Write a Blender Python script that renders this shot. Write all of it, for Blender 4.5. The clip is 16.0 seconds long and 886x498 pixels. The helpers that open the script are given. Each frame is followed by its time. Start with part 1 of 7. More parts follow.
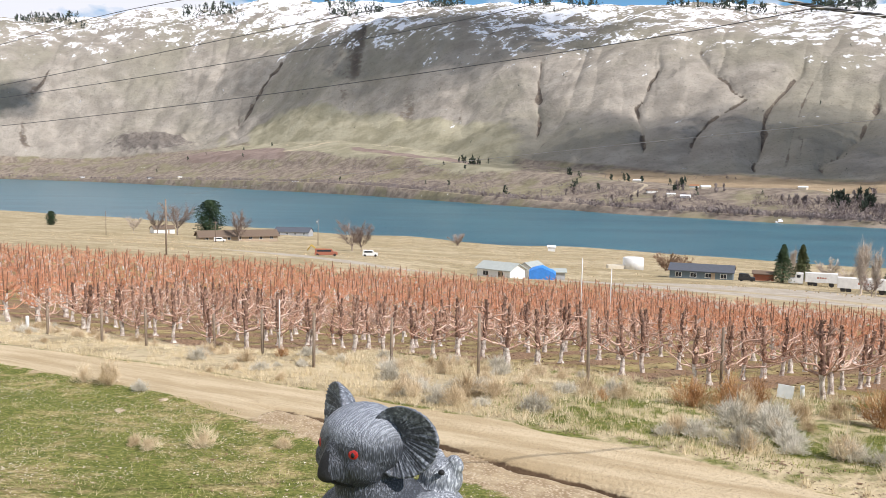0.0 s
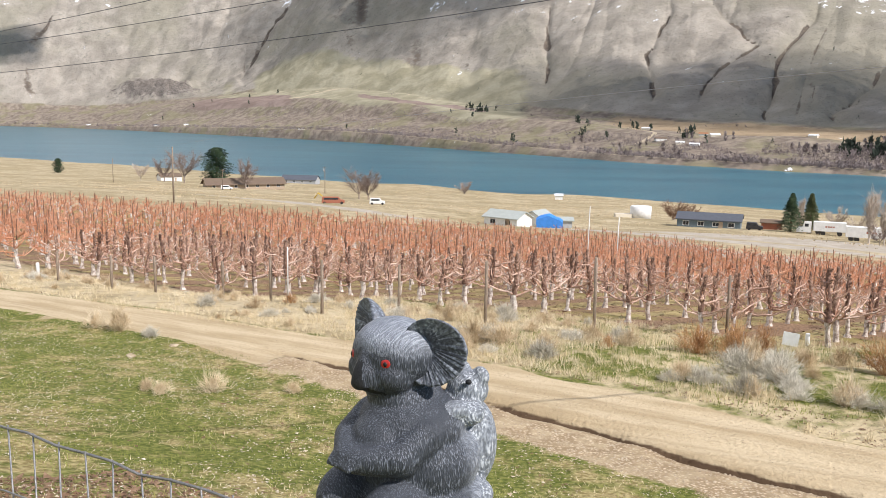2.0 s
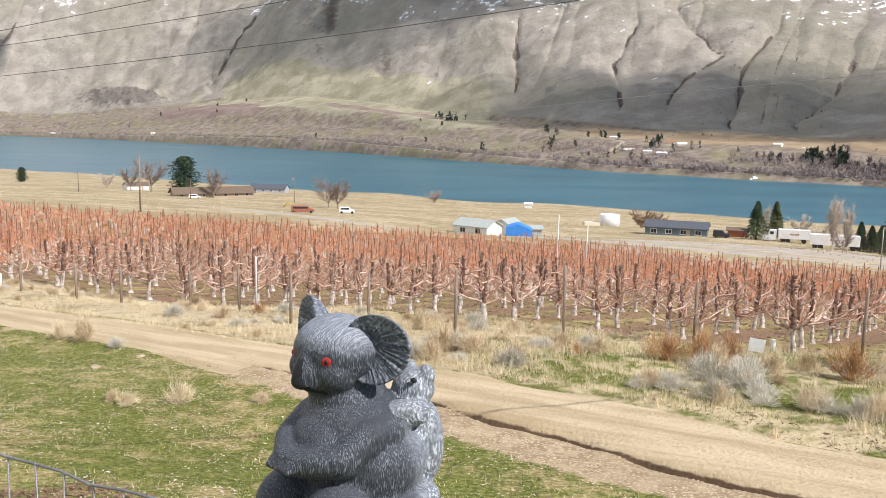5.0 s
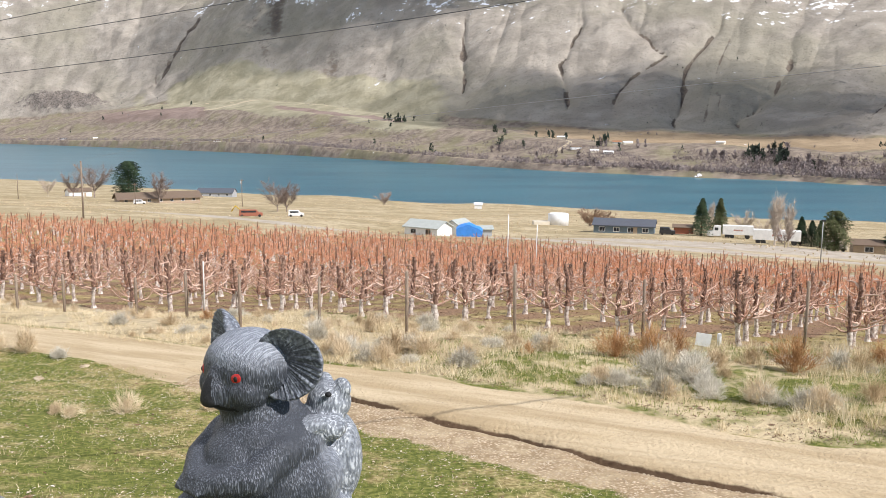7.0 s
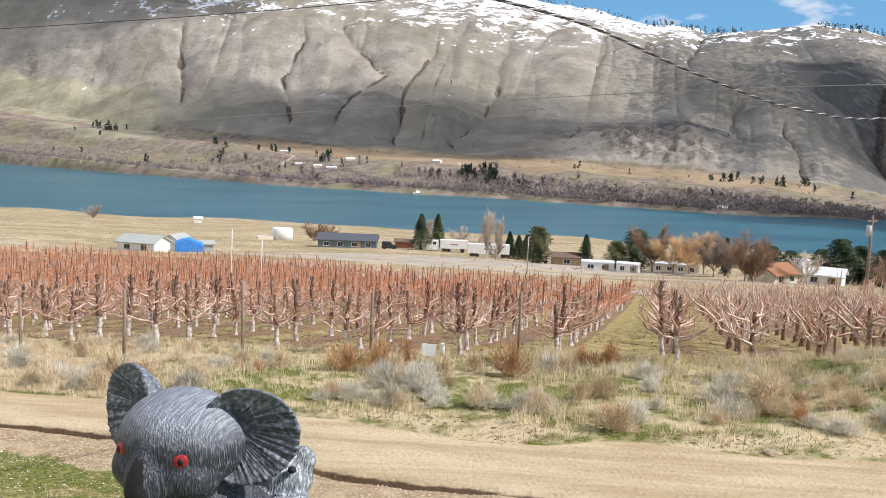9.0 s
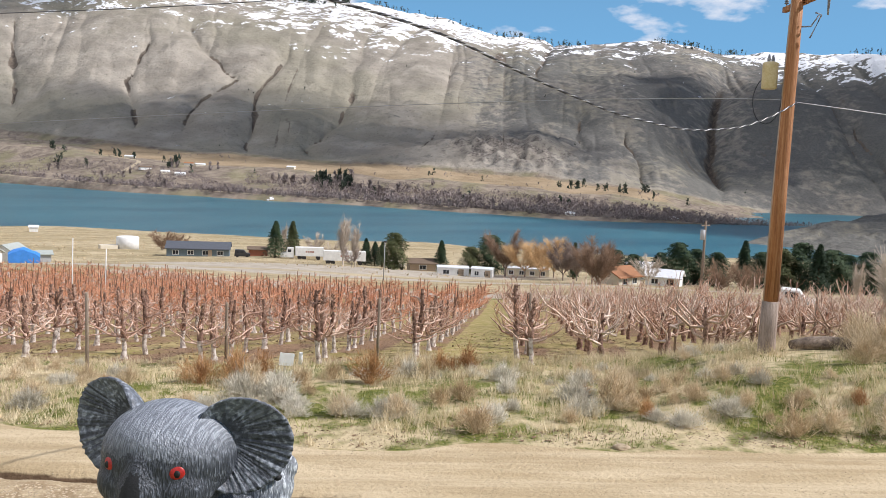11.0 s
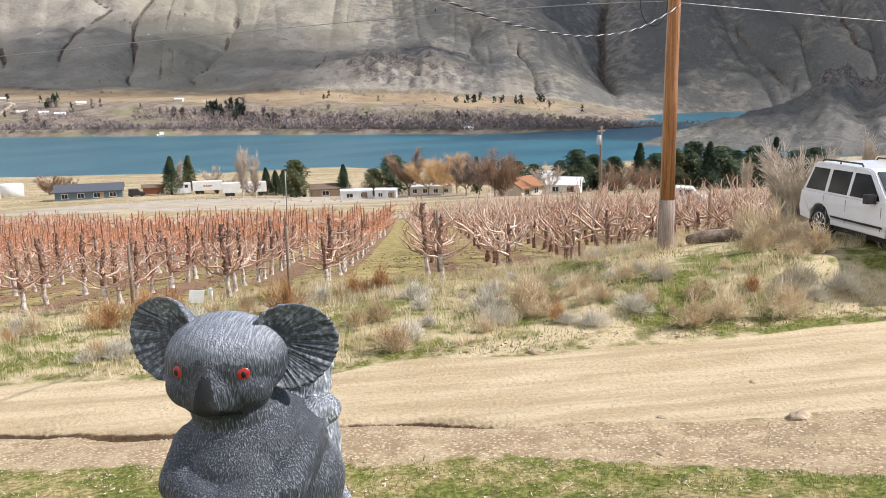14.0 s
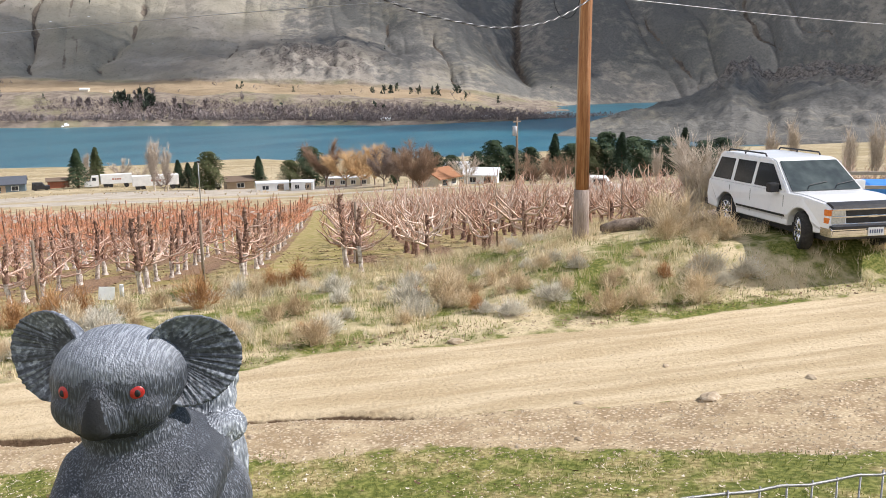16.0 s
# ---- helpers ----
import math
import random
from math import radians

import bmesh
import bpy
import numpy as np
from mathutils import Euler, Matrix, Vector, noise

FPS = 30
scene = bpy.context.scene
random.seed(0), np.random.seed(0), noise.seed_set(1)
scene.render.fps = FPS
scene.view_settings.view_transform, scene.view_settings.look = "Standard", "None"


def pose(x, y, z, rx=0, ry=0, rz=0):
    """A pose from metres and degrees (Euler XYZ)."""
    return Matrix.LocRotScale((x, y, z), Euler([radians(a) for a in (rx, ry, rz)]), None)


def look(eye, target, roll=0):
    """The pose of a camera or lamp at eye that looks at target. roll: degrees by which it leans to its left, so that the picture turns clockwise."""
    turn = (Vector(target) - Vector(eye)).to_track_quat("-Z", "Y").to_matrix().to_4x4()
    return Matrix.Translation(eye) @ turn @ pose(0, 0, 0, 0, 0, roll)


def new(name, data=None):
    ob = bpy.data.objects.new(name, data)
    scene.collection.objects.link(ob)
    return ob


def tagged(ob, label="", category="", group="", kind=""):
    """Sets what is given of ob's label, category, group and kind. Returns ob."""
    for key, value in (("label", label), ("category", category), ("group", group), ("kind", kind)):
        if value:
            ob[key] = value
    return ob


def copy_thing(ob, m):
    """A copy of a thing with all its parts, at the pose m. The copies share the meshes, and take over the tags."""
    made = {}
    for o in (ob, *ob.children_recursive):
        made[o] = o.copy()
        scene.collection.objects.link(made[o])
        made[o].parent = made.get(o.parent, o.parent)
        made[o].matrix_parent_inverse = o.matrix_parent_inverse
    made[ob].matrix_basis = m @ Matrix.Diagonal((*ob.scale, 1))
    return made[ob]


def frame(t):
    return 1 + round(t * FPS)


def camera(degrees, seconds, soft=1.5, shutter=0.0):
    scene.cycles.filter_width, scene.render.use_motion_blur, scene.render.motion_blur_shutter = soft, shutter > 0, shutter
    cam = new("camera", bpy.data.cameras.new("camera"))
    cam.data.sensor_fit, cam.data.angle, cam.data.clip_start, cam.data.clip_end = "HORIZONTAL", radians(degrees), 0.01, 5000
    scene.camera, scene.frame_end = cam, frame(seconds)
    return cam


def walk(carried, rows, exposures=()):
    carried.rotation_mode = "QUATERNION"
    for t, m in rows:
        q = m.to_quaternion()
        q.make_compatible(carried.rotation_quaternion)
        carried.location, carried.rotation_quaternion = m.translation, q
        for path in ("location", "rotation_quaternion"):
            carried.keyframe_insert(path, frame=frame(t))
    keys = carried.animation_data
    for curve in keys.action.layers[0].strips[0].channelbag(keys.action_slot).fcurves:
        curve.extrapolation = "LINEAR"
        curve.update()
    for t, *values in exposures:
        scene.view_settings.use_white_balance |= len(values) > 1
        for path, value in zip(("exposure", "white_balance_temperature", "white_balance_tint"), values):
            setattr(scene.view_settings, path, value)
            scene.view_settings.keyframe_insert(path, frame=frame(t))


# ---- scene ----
# The first camera stands at the origin; x to the right, y ahead, z up. The dirt road lies about 4.5 m below it.
cam = camera(54.21, 16.0, soft=0.35)
PATH = [
    (0.0, pose(0.000, 0.000, 0.000, 84.79, -0.93, -0.04)),
    (0.5, pose(-0.003, -0.001, -0.003, 81.04, -1.11, -0.81)),
    (1.0, pose(-0.003, -0.011, -0.007, 79.59, -1.09, -0.37)),
    (1.5, pose(-0.006, -0.016, -0.008, 79.74, -1.05, 0.09)),
    (2.0, pose(-0.011, -0.019, -0.014, 81.36, -0.98, 0.43)),
    (2.5, pose(-0.007, -0.017, -0.024, 82.89, -1.04, 0.39)),
    (3.0, pose(-0.003, -0.012, -0.026, 83.03, -1.09, 0.21)),
    (5.5, pose(0.008, -0.006, -0.021, 81.82, -0.86, -2.24)),
    (6.0, pose(0.023, -0.003, -0.018, 81.81, -0.59, -3.03)),
    (6.5, pose(0.033, 0.003, -0.019, 81.90, -0.47, -3.93)),
    (7.0, pose(0.023, 0.001, -0.020, 82.10, -0.47, -4.92)),
    (7.5, pose(0.014, 0.008, -0.019, 82.45, -0.46, -6.76)),
    (8.0, pose(0.015, 0.024, -0.030, 82.88, -0.28, -10.47)),
    (8.5, pose(-0.0391, 0.0612, -0.0250, 83.22, -0.75, -16.12)),
    (9.0, pose(-0.0772, 0.1104, -0.0280, 83.51, -2.31, -22.96)),
    (9.5, pose(-0.1113, 0.1074, -0.0320, 84.01, -2.88, -28.41)),
    (10.0, pose(-0.1323, 0.1104, -0.0310, 84.46, -3.15, -31.50)),
    (10.2, pose(-0.1373, 0.1114, -0.0310, 84.57, -3.17, -32.09)),
    (12.3, pose(-0.1046, 0.1356, -0.0226, 83.41, -1.32, -31.32)),
    (12.5, pose(-0.1036, 0.1276, -0.0316, 82.46, -0.59, -30.33)),
    (13.0, pose(-0.1515, 0.1016, -0.0286, 80.52, 0.95, -30.28)),
    (13.5, pose(-0.1926, 0.1127, -0.0276, 79.58, 1.21, -34.42)),
    (14.0, pose(-0.1905, 0.1135, -0.0297, 79.21, 0.86, -39.35)),
    (14.5, pose(-0.1851, 0.1132, -0.0319, 79.27, 0.45, -43.33)),
    (15.0, pose(-0.1791, 0.1192, -0.0319, 79.21, 0.47, -44.90)),
    (15.5, pose(-0.1781, 0.1222, -0.0309, 78.99, 0.62, -44.83)),
    (16.0, pose(-0.1761, 0.1252, -0.0279, 78.55, 0.63, -44.78)),
]
walk(cam, PATH, ((0.0, 0.10, 6420, 15), (1.4, 0.10, 6420, 15), (2.6, 0.17, 6420, 15), (8.0, 0.18, 6400, 15), (10.0, 0.03, 6350, 15), (12.5, 0.06, 6400, 15), (14.0, 0.25, 6420, 15), (16.0, 0.25, 6420, 15)))

# ---- world and sun ----
SUN_AZ, SUN_EL = 127.0, 42.0
world = bpy.data.worlds.new("sky")
scene.world = world
world.use_nodes = True
wn, wl = world.node_tree.nodes, world.node_tree.links
sky = wn.new("ShaderNodeTexSky")
sky.sky_type, sky.sun_disc = "NISHITA", False
sky.sun_elevation, sky.sun_rotation = radians(SUN_EL), radians(SUN_AZ)
sky.altitude, sky.air_density, sky.dust_density, sky.ozone_density = 250, 1.2, 0.3, 2.5
bg = wn["Background"]
bg.inputs["Strength"].default_value = 0.07
# thin white clouds over the blue
wco = wn.new("ShaderNodeTexCoord")
wmap = wn.new("ShaderNodeMapping")
wmap.inputs["Scale"].default_value = (1.0, 1.0, 2.6)
wmap.inputs["Location"].default_value = (0.35, 0.2, 0.0)
wno = wn.new("ShaderNodeTexNoise")
wno.inputs["Scale"].default_value, wno.inputs["Detail"].default_value = 8.5, 7.0
wra = wn.new("ShaderNodeValToRGB")
wra.color_ramp.elements[0].position, wra.color_ramp.elements[1].position = 0.57, 0.66
wmix = wn.new("ShaderNodeMix")
wmix.data_type = "RGBA"
wmix.inputs["B"].default_value = (12.0, 12.4, 13.0, 1)
wl.new(wco.outputs["Generated"], wmap.inputs["Vector"])
wl.new(wmap.outputs["Vector"], wno.inputs["Vector"])
wse = wn.new("ShaderNodeSeparateXYZ")
wl.new(wco.outputs["Generated"], wse.inputs[0])
wbank = wn.new("ShaderNodeMapRange")
wbank.interpolation_type = "SMOOTHSTEP"
wbank.inputs["From Min"].default_value, wbank.inputs["From Max"].default_value, wbank.inputs["To Max"].default_value = 0.0, -0.35, 0.22
wl.new(wse.outputs["X"], wbank.inputs["Value"])
wsum = wn.new("ShaderNodeMath")
wl.new(wno.outputs["Fac"], wsum.inputs[0])
wl.new(wbank.outputs["Result"], wsum.inputs[1])
wl.new(wsum.outputs[0], wra.inputs["Fac"])
wl.new(wra.outputs["Color"], wmix.inputs["Factor"])
wlow = wn.new("ShaderNodeMapRange")
wlow.interpolation_type = "SMOOTHSTEP"
wlow.inputs["From Min"].default_value, wlow.inputs["From Max"].default_value, wlow.inputs["To Min"].default_value, wlow.inputs["To Max"].default_value = 0.1, 0.42, 0.75, 0.0
wl.new(wse.outputs["Z"], wlow.inputs["Value"])
wblue = wn.new("ShaderNodeMix")
wblue.data_type = "RGBA"
wblue.inputs["B"].default_value = (2.2, 6.6, 11.5, 1)
wl.new(wlow.outputs["Result"], wblue.inputs["Factor"])
wl.new(sky.outputs["Color"], wblue.inputs["A"])
wl.new(wblue.outputs["Result"], wmix.inputs["A"])
wl.new(wmix.outputs["Result"], bg.inputs["Color"])

sun = new("sun", bpy.data.lights.new("sun", "SUN"))
sun.data.energy, sun.data.angle, sun.data.color = 5.0, radians(0.55), (1.0, 0.965, 0.91)
sa, se = radians(SUN_AZ), radians(SUN_EL)
sun.matrix_world = look((40 * math.sin(sa) * math.cos(se), 40 * math.cos(sa) * math.cos(se), 40 * math.sin(se)), (0, 0, 0))

# ---- the lie of the land ----
rng = np.random.default_rng(7)


def step(a, b, q):
    t = np.clip((q - a) / (b - a), 0, 1)
    return t * t * (3 - 2 * t)


def wave(x, y, size, seed=0):
    """Smooth value noise in -1..1 on arrays."""
    x, y = np.asarray(x, float) / size + 31.7 * seed, np.asarray(y, float) / size - 17.3 * seed
    ix, iy = np.floor(x), np.floor(y)
    fx, fy = x - ix, y - iy
    fx, fy = fx * fx * (3 - 2 * fx), fy * fy * (3 - 2 * fy)

    def cell(a, b):
        h = np.sin(a * 127.1 + b * 311.7 + seed * 74.7) * 43758.5453
        return 2 * (h - np.floor(h)) - 1
    return (cell(ix, iy) * (1 - fx) + cell(ix + 1, iy) * fx) * (1 - fy) + (cell(ix, iy + 1) * (1 - fx) + cell(ix + 1, iy + 1) * fx) * fy


# u runs along the dirt road (to the right), v across it (away)
UX, UY, VX, VY = 0.848, -0.530, 0.530, 0.848
PROFILE_V = [-60, -8, 0, 2, 5, 8, 11, 11.3, 14.2, 15, 18, 21.5, 25, 40, 60, 85, 100, 150, 200, 250, 400, 545, 575, 620, 1200]
PROFILE_Z = [10, 3.6, 2.9, 2.1, 1.0, 0.35, 0.06, 0, 0, 0.02, -0.15, -0.62, -1.15, -3.2, -5.75, -8.2, -9.3, -13.45, -18.45, -22.95, -35, -46.5, -50.6, -55, -60]
WATER = -55.0


def uv_of(x, y):
    return UX * x + UY * y, VX * x + VY * y


def xy_of(u, v):
    return UX * u + VX * v, UY * u + VY * v


RUT_U, RUT_V = [-14, -9, -7.2, -5, -3.3, -2, -0.2, 1, 2.1, 4, 12], [13.2, 12.85, 12.55, 12.12, 11.7, 11.47, 11.35, 10.95, 10.4, 9.8, 9.2]
TURF_U, TURF_V = [-60, -21, -15, -10, -6, -5, -3, -0.4, 1.8, 4.5, 5.8, 10, 16], [12.6, 12.7, 12.7, 11.7, 11.0, 10.6, 10.2, 9.65, 8.95, 7.8, 6.95, 4.6, 1.5]
FAR_U, FAR_V = [-60, -24, -17, -12, -7.3, -4.7, -2.7, -1, 1, 3, 7, 9.6, 14], [14.3, 14.35, 14.7, 14.5, 14.4, 13.97, 13.64, 13.45, 13.75, 13.57, 13.45, 13.75, 13.8]


def rut_line(u):
    return np.interp(u, RUT_U, RUT_V) + 0.05 * wave(u, 3, 0.9, 5) + 0.03 * wave(u, 8, 0.3, 6)


def rut_depth(u):
    return step(-14, -9.5, u) * (1 - step(0.5, 3.0, u)) * np.clip(0.9 + 0.55 * wave(u, 1, 0.8, 7), 0, 1)


def land(x, y):
    """Height of the ground."""
    x, y = np.asarray(x, float), np.asarray(y, float)
    u, v = uv_of(x, y)
    road = np.where(u > -25, -4.55 + 0.03 * np.clip(u, -25, 20), -5.3 + 0.012 * (np.maximum(u, -900) + 25))
    berm = 0.72 * step(3, 9, u) * step(14.3, 16, v) * (1 - step(20, 27, v))
    w = step(100, 560, v)
    z = road * (1 - w) - 5.0 * w + np.interp(v, PROFILE_V, PROFILE_Z) + berm
    rough = step(13.9, 15.5, v) * (1 - step(80, 120, v)) + 0.6 * (1 - step(8, 11.2, v))
    z = z + 0.05 * rough * wave(x, y, 1.3, 1) + 0.10 * rough * step(14, 17, v) * (1 - step(21, 24, v)) * wave(x, y, 3.1, 2)
    # wheel tracks and the washed-out rut along the near side of the road
    on = step(11.5, 12.0, v) * (1 - step(13.7, 14.1, v))
    z = z - 0.035 * on * (np.exp(-((v - 12.25 - 0.1 * wave(u, 0, 4, 3)) / 0.22) ** 2) + np.exp(-((v - 13.45 - 0.1 * wave(u, 9, 5, 4)) / 0.22) ** 2))
    line, deep = rut_line(u), rut_depth(u)
    z = z - deep * (0.26 * np.exp(-((v - line) / 0.09) ** 2) + 0.06 * step(0.5, 0.0, v - line) * step(-0.6, -0.1, v - line))
    z = z + 0.02 * step(-0.1, 0.3, v - np.interp(u, TURF_U, TURF_V)) * (1 - step(-0.1, 0.1, v - line)) * wave(x, y, 0.35, 8) + 0.008 * wave(x, y, 0.5, 9) * (v < 30)
    z = z - 0.45 * step(-12, -24, u) * step(15, 20, v) * (1 - step(30, 50, v)) + 0.9 * step(-35, -75, u) * step(35, 55, v) * (1 - step(90, 130, v))
    z = z - 1.9 * np.exp(-((u + 82) / 26) ** 2 - ((v - 160) / 30) ** 2)
    z = z - 1.6 * step(-30, 10, u) * step(80, 150, v) * (1 - step(200, 330, v))
    far = step(120, 200, v)
    return z + far * (0.4 * wave(x, y, 40, 10) + 0.2 * wave(x, y, 12, 11)) * (1 - step(520, 560, v)) + 2.0 * step(500, 545, v) * (1 - step(560, 585, v)) * wave(x, y, 60, 12)


def ground_at(x, y):
    return float(land(x, y))


# ---- building helpers ----
def mesh_fast(name, verts, faces, mats=(), smooth=False, face_mats=None):
    """A mesh from arrays of vertices and of triangles or quads."""
    me = bpy.data.meshes.new(name)
    verts, faces = np.ascontiguousarray(verts, np.float32), np.ascontiguousarray(faces, np.int32)
    n = faces.shape[1]
    me.vertices.add(len(verts))
    me.vertices.foreach_set("co", verts.ravel())
    me.loops.add(faces.size)
    me.loops.foreach_set("vertex_index", faces.ravel())
    me.polygons.add(len(faces))
    me.polygons.foreach_set("loop_start", np.arange(0, faces.size, n, dtype=np.int32))
    me.polygons.foreach_set("loop_total", np.full(len(faces), n, np.int32))
    if smooth:
        me.polygons.foreach_set("use_smooth", np.ones(len(faces), bool))
    for m in mats:
        me.materials.append(m)
    if face_mats is not None:
        me.polygons.foreach_set("material_index", np.ascontiguousarray(face_mats, np.int32))
    me.update(calc_edges=True)
    me.validate()
    return me


def part(name, bm, material, parent=None, label=""):
    """Links a bmesh as one mesh object, under a thing or a part if one is given."""
    me = bpy.data.meshes.new(name)
    bm.to_mesh(me)
    bm.free()
    if material is not None:
        for m in (material if isinstance(material, (list, tuple)) else [material]):
            me.materials.append(m)
    ob = new(name, me)
    if parent is not None:
        ob.parent = parent
    return tagged(ob, label)


def thing(name, m, label, category, group="", kind=""):
    ob = new(name)
    ob.empty_display_size = 0.1
    ob.matrix_world = m
    return tagged(ob, label, category, group, kind)


def box(bm, x0, y0, z0, x1, y1, z1, bevel=0.0, mi=0):
    vs = bmesh.ops.create_cube(bm, size=1)["verts"]
    bmesh.ops.transform(bm, verts=vs, matrix=Matrix.Translation(((x0 + x1) / 2, (y0 + y1) / 2, (z0 + z1) / 2)) @ Matrix.Diagonal((x1 - x0, y1 - y0, z1 - z0, 1)))
    fs = {f for v in vs for f in v.link_faces}
    for f in fs:
        f.material_index = mi
    if bevel:
        bmesh.ops.bevel(bm, geom=list({e for v in vs for e in v.link_edges}), offset=bevel, segments=2, affect="EDGES", profile=0.7)


def prism(bm, outline, y0, y1, mi=0):
    """A solid from an outline in x and z, drawn out along y."""
    a = [bm.verts.new((x, y0, z)) for x, z in outline]
    b = [bm.verts.new((x, y1, z)) for x, z in outline]
    fs = [bm.faces.new(a), bm.faces.new(b[::-1])]
    for i in range(len(a)):
        j = (i + 1) % len(a)
        fs.append(bm.faces.new((a[j], a[i], b[i], b[j])))
    for f in fs:
        f.material_index = mi
    bmesh.ops.recalc_face_normals(bm, faces=fs)
    return fs


def tube(bm, points, radii, sides=8, mi=0, caps=True):
    """A round bar along points."""
    rings = []
    pts = [Vector(p) for p in points]
    for i, p in enumerate(pts):
        d = (pts[min(i + 1, len(pts) - 1)] - pts[max(i - 1, 0)]).normalized()
        a = d.cross(Vector((0, 0, 1)) if abs(d.z) < 0.95 else Vector((1, 0, 0))).normalized()
        b = d.cross(a)
        r = radii[i] if isinstance(radii, (list, tuple)) else radii
        rings.append([bm.verts.new(p + (a * math.cos(k) + b * math.sin(k)) * r) for k in (2 * math.pi * s / sides for s in range(sides))])
    for r0, r1 in zip(rings, rings[1:]):
        for s in range(sides):
            f = bm.faces.new((r0[s], r0[(s + 1) % sides], r1[(s + 1) % sides], r1[s]))
            f.material_index, f.smooth = mi, True
    if caps:
        bm.faces.new(rings[0][::-1]).material_index = mi
        bm.faces.new(rings[-1]).material_index = mi


# ---- materials ----
def material(name, colors, scale=8.0, rough=0.8, bump=0.2, metal=0.0, detail=6.0, fine=6.0, stretch=(1, 1, 1), coords="Object", spread=0.16, per_object=0.0, dist=0.02):
    """Procedural surface: colours blended by two scales of noise, with relief."""
    m = bpy.data.materials.new(name)
    m.use_nodes = True
    n, l = m.node_tree.nodes, m.node_tree.links
    bs = n["Principled BSDF"]
    tc, mp = n.new("ShaderNodeTexCoord"), n.new("ShaderNodeMapping")
    mp.inputs["Scale"].default_value = stretch
    l.new(tc.outputs[coords], mp.inputs["Vector"])
    a, b = n.new("ShaderNodeTexNoise"), n.new("ShaderNodeTexNoise")
    for t, s in ((a, scale), (b, scale * fine)):
        t.inputs["Scale"].default_value, t.inputs["Detail"].default_value = s, detail
        l.new(mp.outputs["Vector"], t.inputs["Vector"])
    mix = n.new("ShaderNodeMath")
    mix.operation = "MULTIPLY_ADD"
    mix.inputs[1].default_value, mix.inputs[2].default_value = 0.45, 0.0
    l.new(b.outputs["Fac"], mix.inputs[0])
    add = n.new("ShaderNodeMath")
    add.operation = "MULTIPLY_ADD"
    add.inputs[1].default_value = 0.55
    l.new(a.outputs["Fac"], add.inputs[0])
    l.new(mix.outputs[0], add.inputs[2])
    fac = add.outputs[0]
    if per_object:
        oi = n.new("ShaderNodeObjectInfo")
        pe = n.new("ShaderNodeMath")
        pe.operation = "MULTIPLY_ADD"
        pe.inputs[1].default_value = per_object
        l.new(oi.outputs["Random"], pe.inputs[0])
        l.new(fac, pe.inputs[2])
        off = n.new("ShaderNodeMath")
        off.operation = "SUBTRACT"
        off.inputs[1].default_value = per_object / 2
        l.new(pe.outputs[0], off.inputs[0])
        fac = off.outputs[0]
    r = n.new("ShaderNodeValToRGB")
    els = r.color_ramp.elements
    k = len(colors)
    while len(els) < k:
        els.new(0.5)
    for i, c in enumerate(colors):
        els[i].position = 0.5 + spread * (2 * i / max(k - 1, 1) - 1)
        els[i].color = (*c, 1)
    l.new(fac, r.inputs["Fac"])
    l.new(r.outputs["Color"], bs.inputs["Base Color"])
    bs.inputs["Roughness"].default_value, bs.inputs["Metallic"].default_value = rough, metal
    if bump:
        bp = n.new("ShaderNodeBump")
        bp.inputs["Strength"].default_value, bp.inputs["Distance"].default_value = bump, dist
        l.new(b.outputs["Fac"], bp.inputs["Height"])
        l.new(bp.outputs["Normal"], bs.inputs["Normal"])
    return m


def ramp(n, l, source, lo, hi):
    r = n.new("ShaderNodeMapRange")
    r.interpolation_type = "SMOOTHSTEP"
    r.inputs["From Min"].default_value, r.inputs["From Max"].default_value = lo, hi
    l.new(source, r.inputs["Value"])
    return r.outputs["Result"]


def mixed(n, l, fac, a, b):
    m = n.new("ShaderNodeMix")
    m.data_type = "RGBA"
    for key, v in (("Factor", fac), ("A", a), ("B", b)):
        if isinstance(v, tuple):
            m.inputs[key].default_value = (*v, 1)
        elif isinstance(v, (int, float)):
            m.inputs[key].default_value = v
        else:
            l.new(v, m.inputs[key])
    return m.outputs["Result"]


def maths(n, l, op, a, b=0.0, c=0.0):
    m = n.new("ShaderNodeMath")
    m.operation = op
    for i, v in enumerate((a, b, c)):
        if isinstance(v, (int, float)):
            m.inputs[i].default_value = v
        else:
            l.new(v, m.inputs[i])
    return m.outputs[0]


def noise_of(n, l, vec, scale, detail=6.0, rough=0.55):
    t = n.new("ShaderNodeTexNoise")
    t.inputs["Scale"].default_value, t.inputs["Detail"].default_value, t.inputs["Roughness"].default_value = scale, detail, rough
    l.new(vec, t.inputs["Vector"])
    return t.outputs["Fac"]


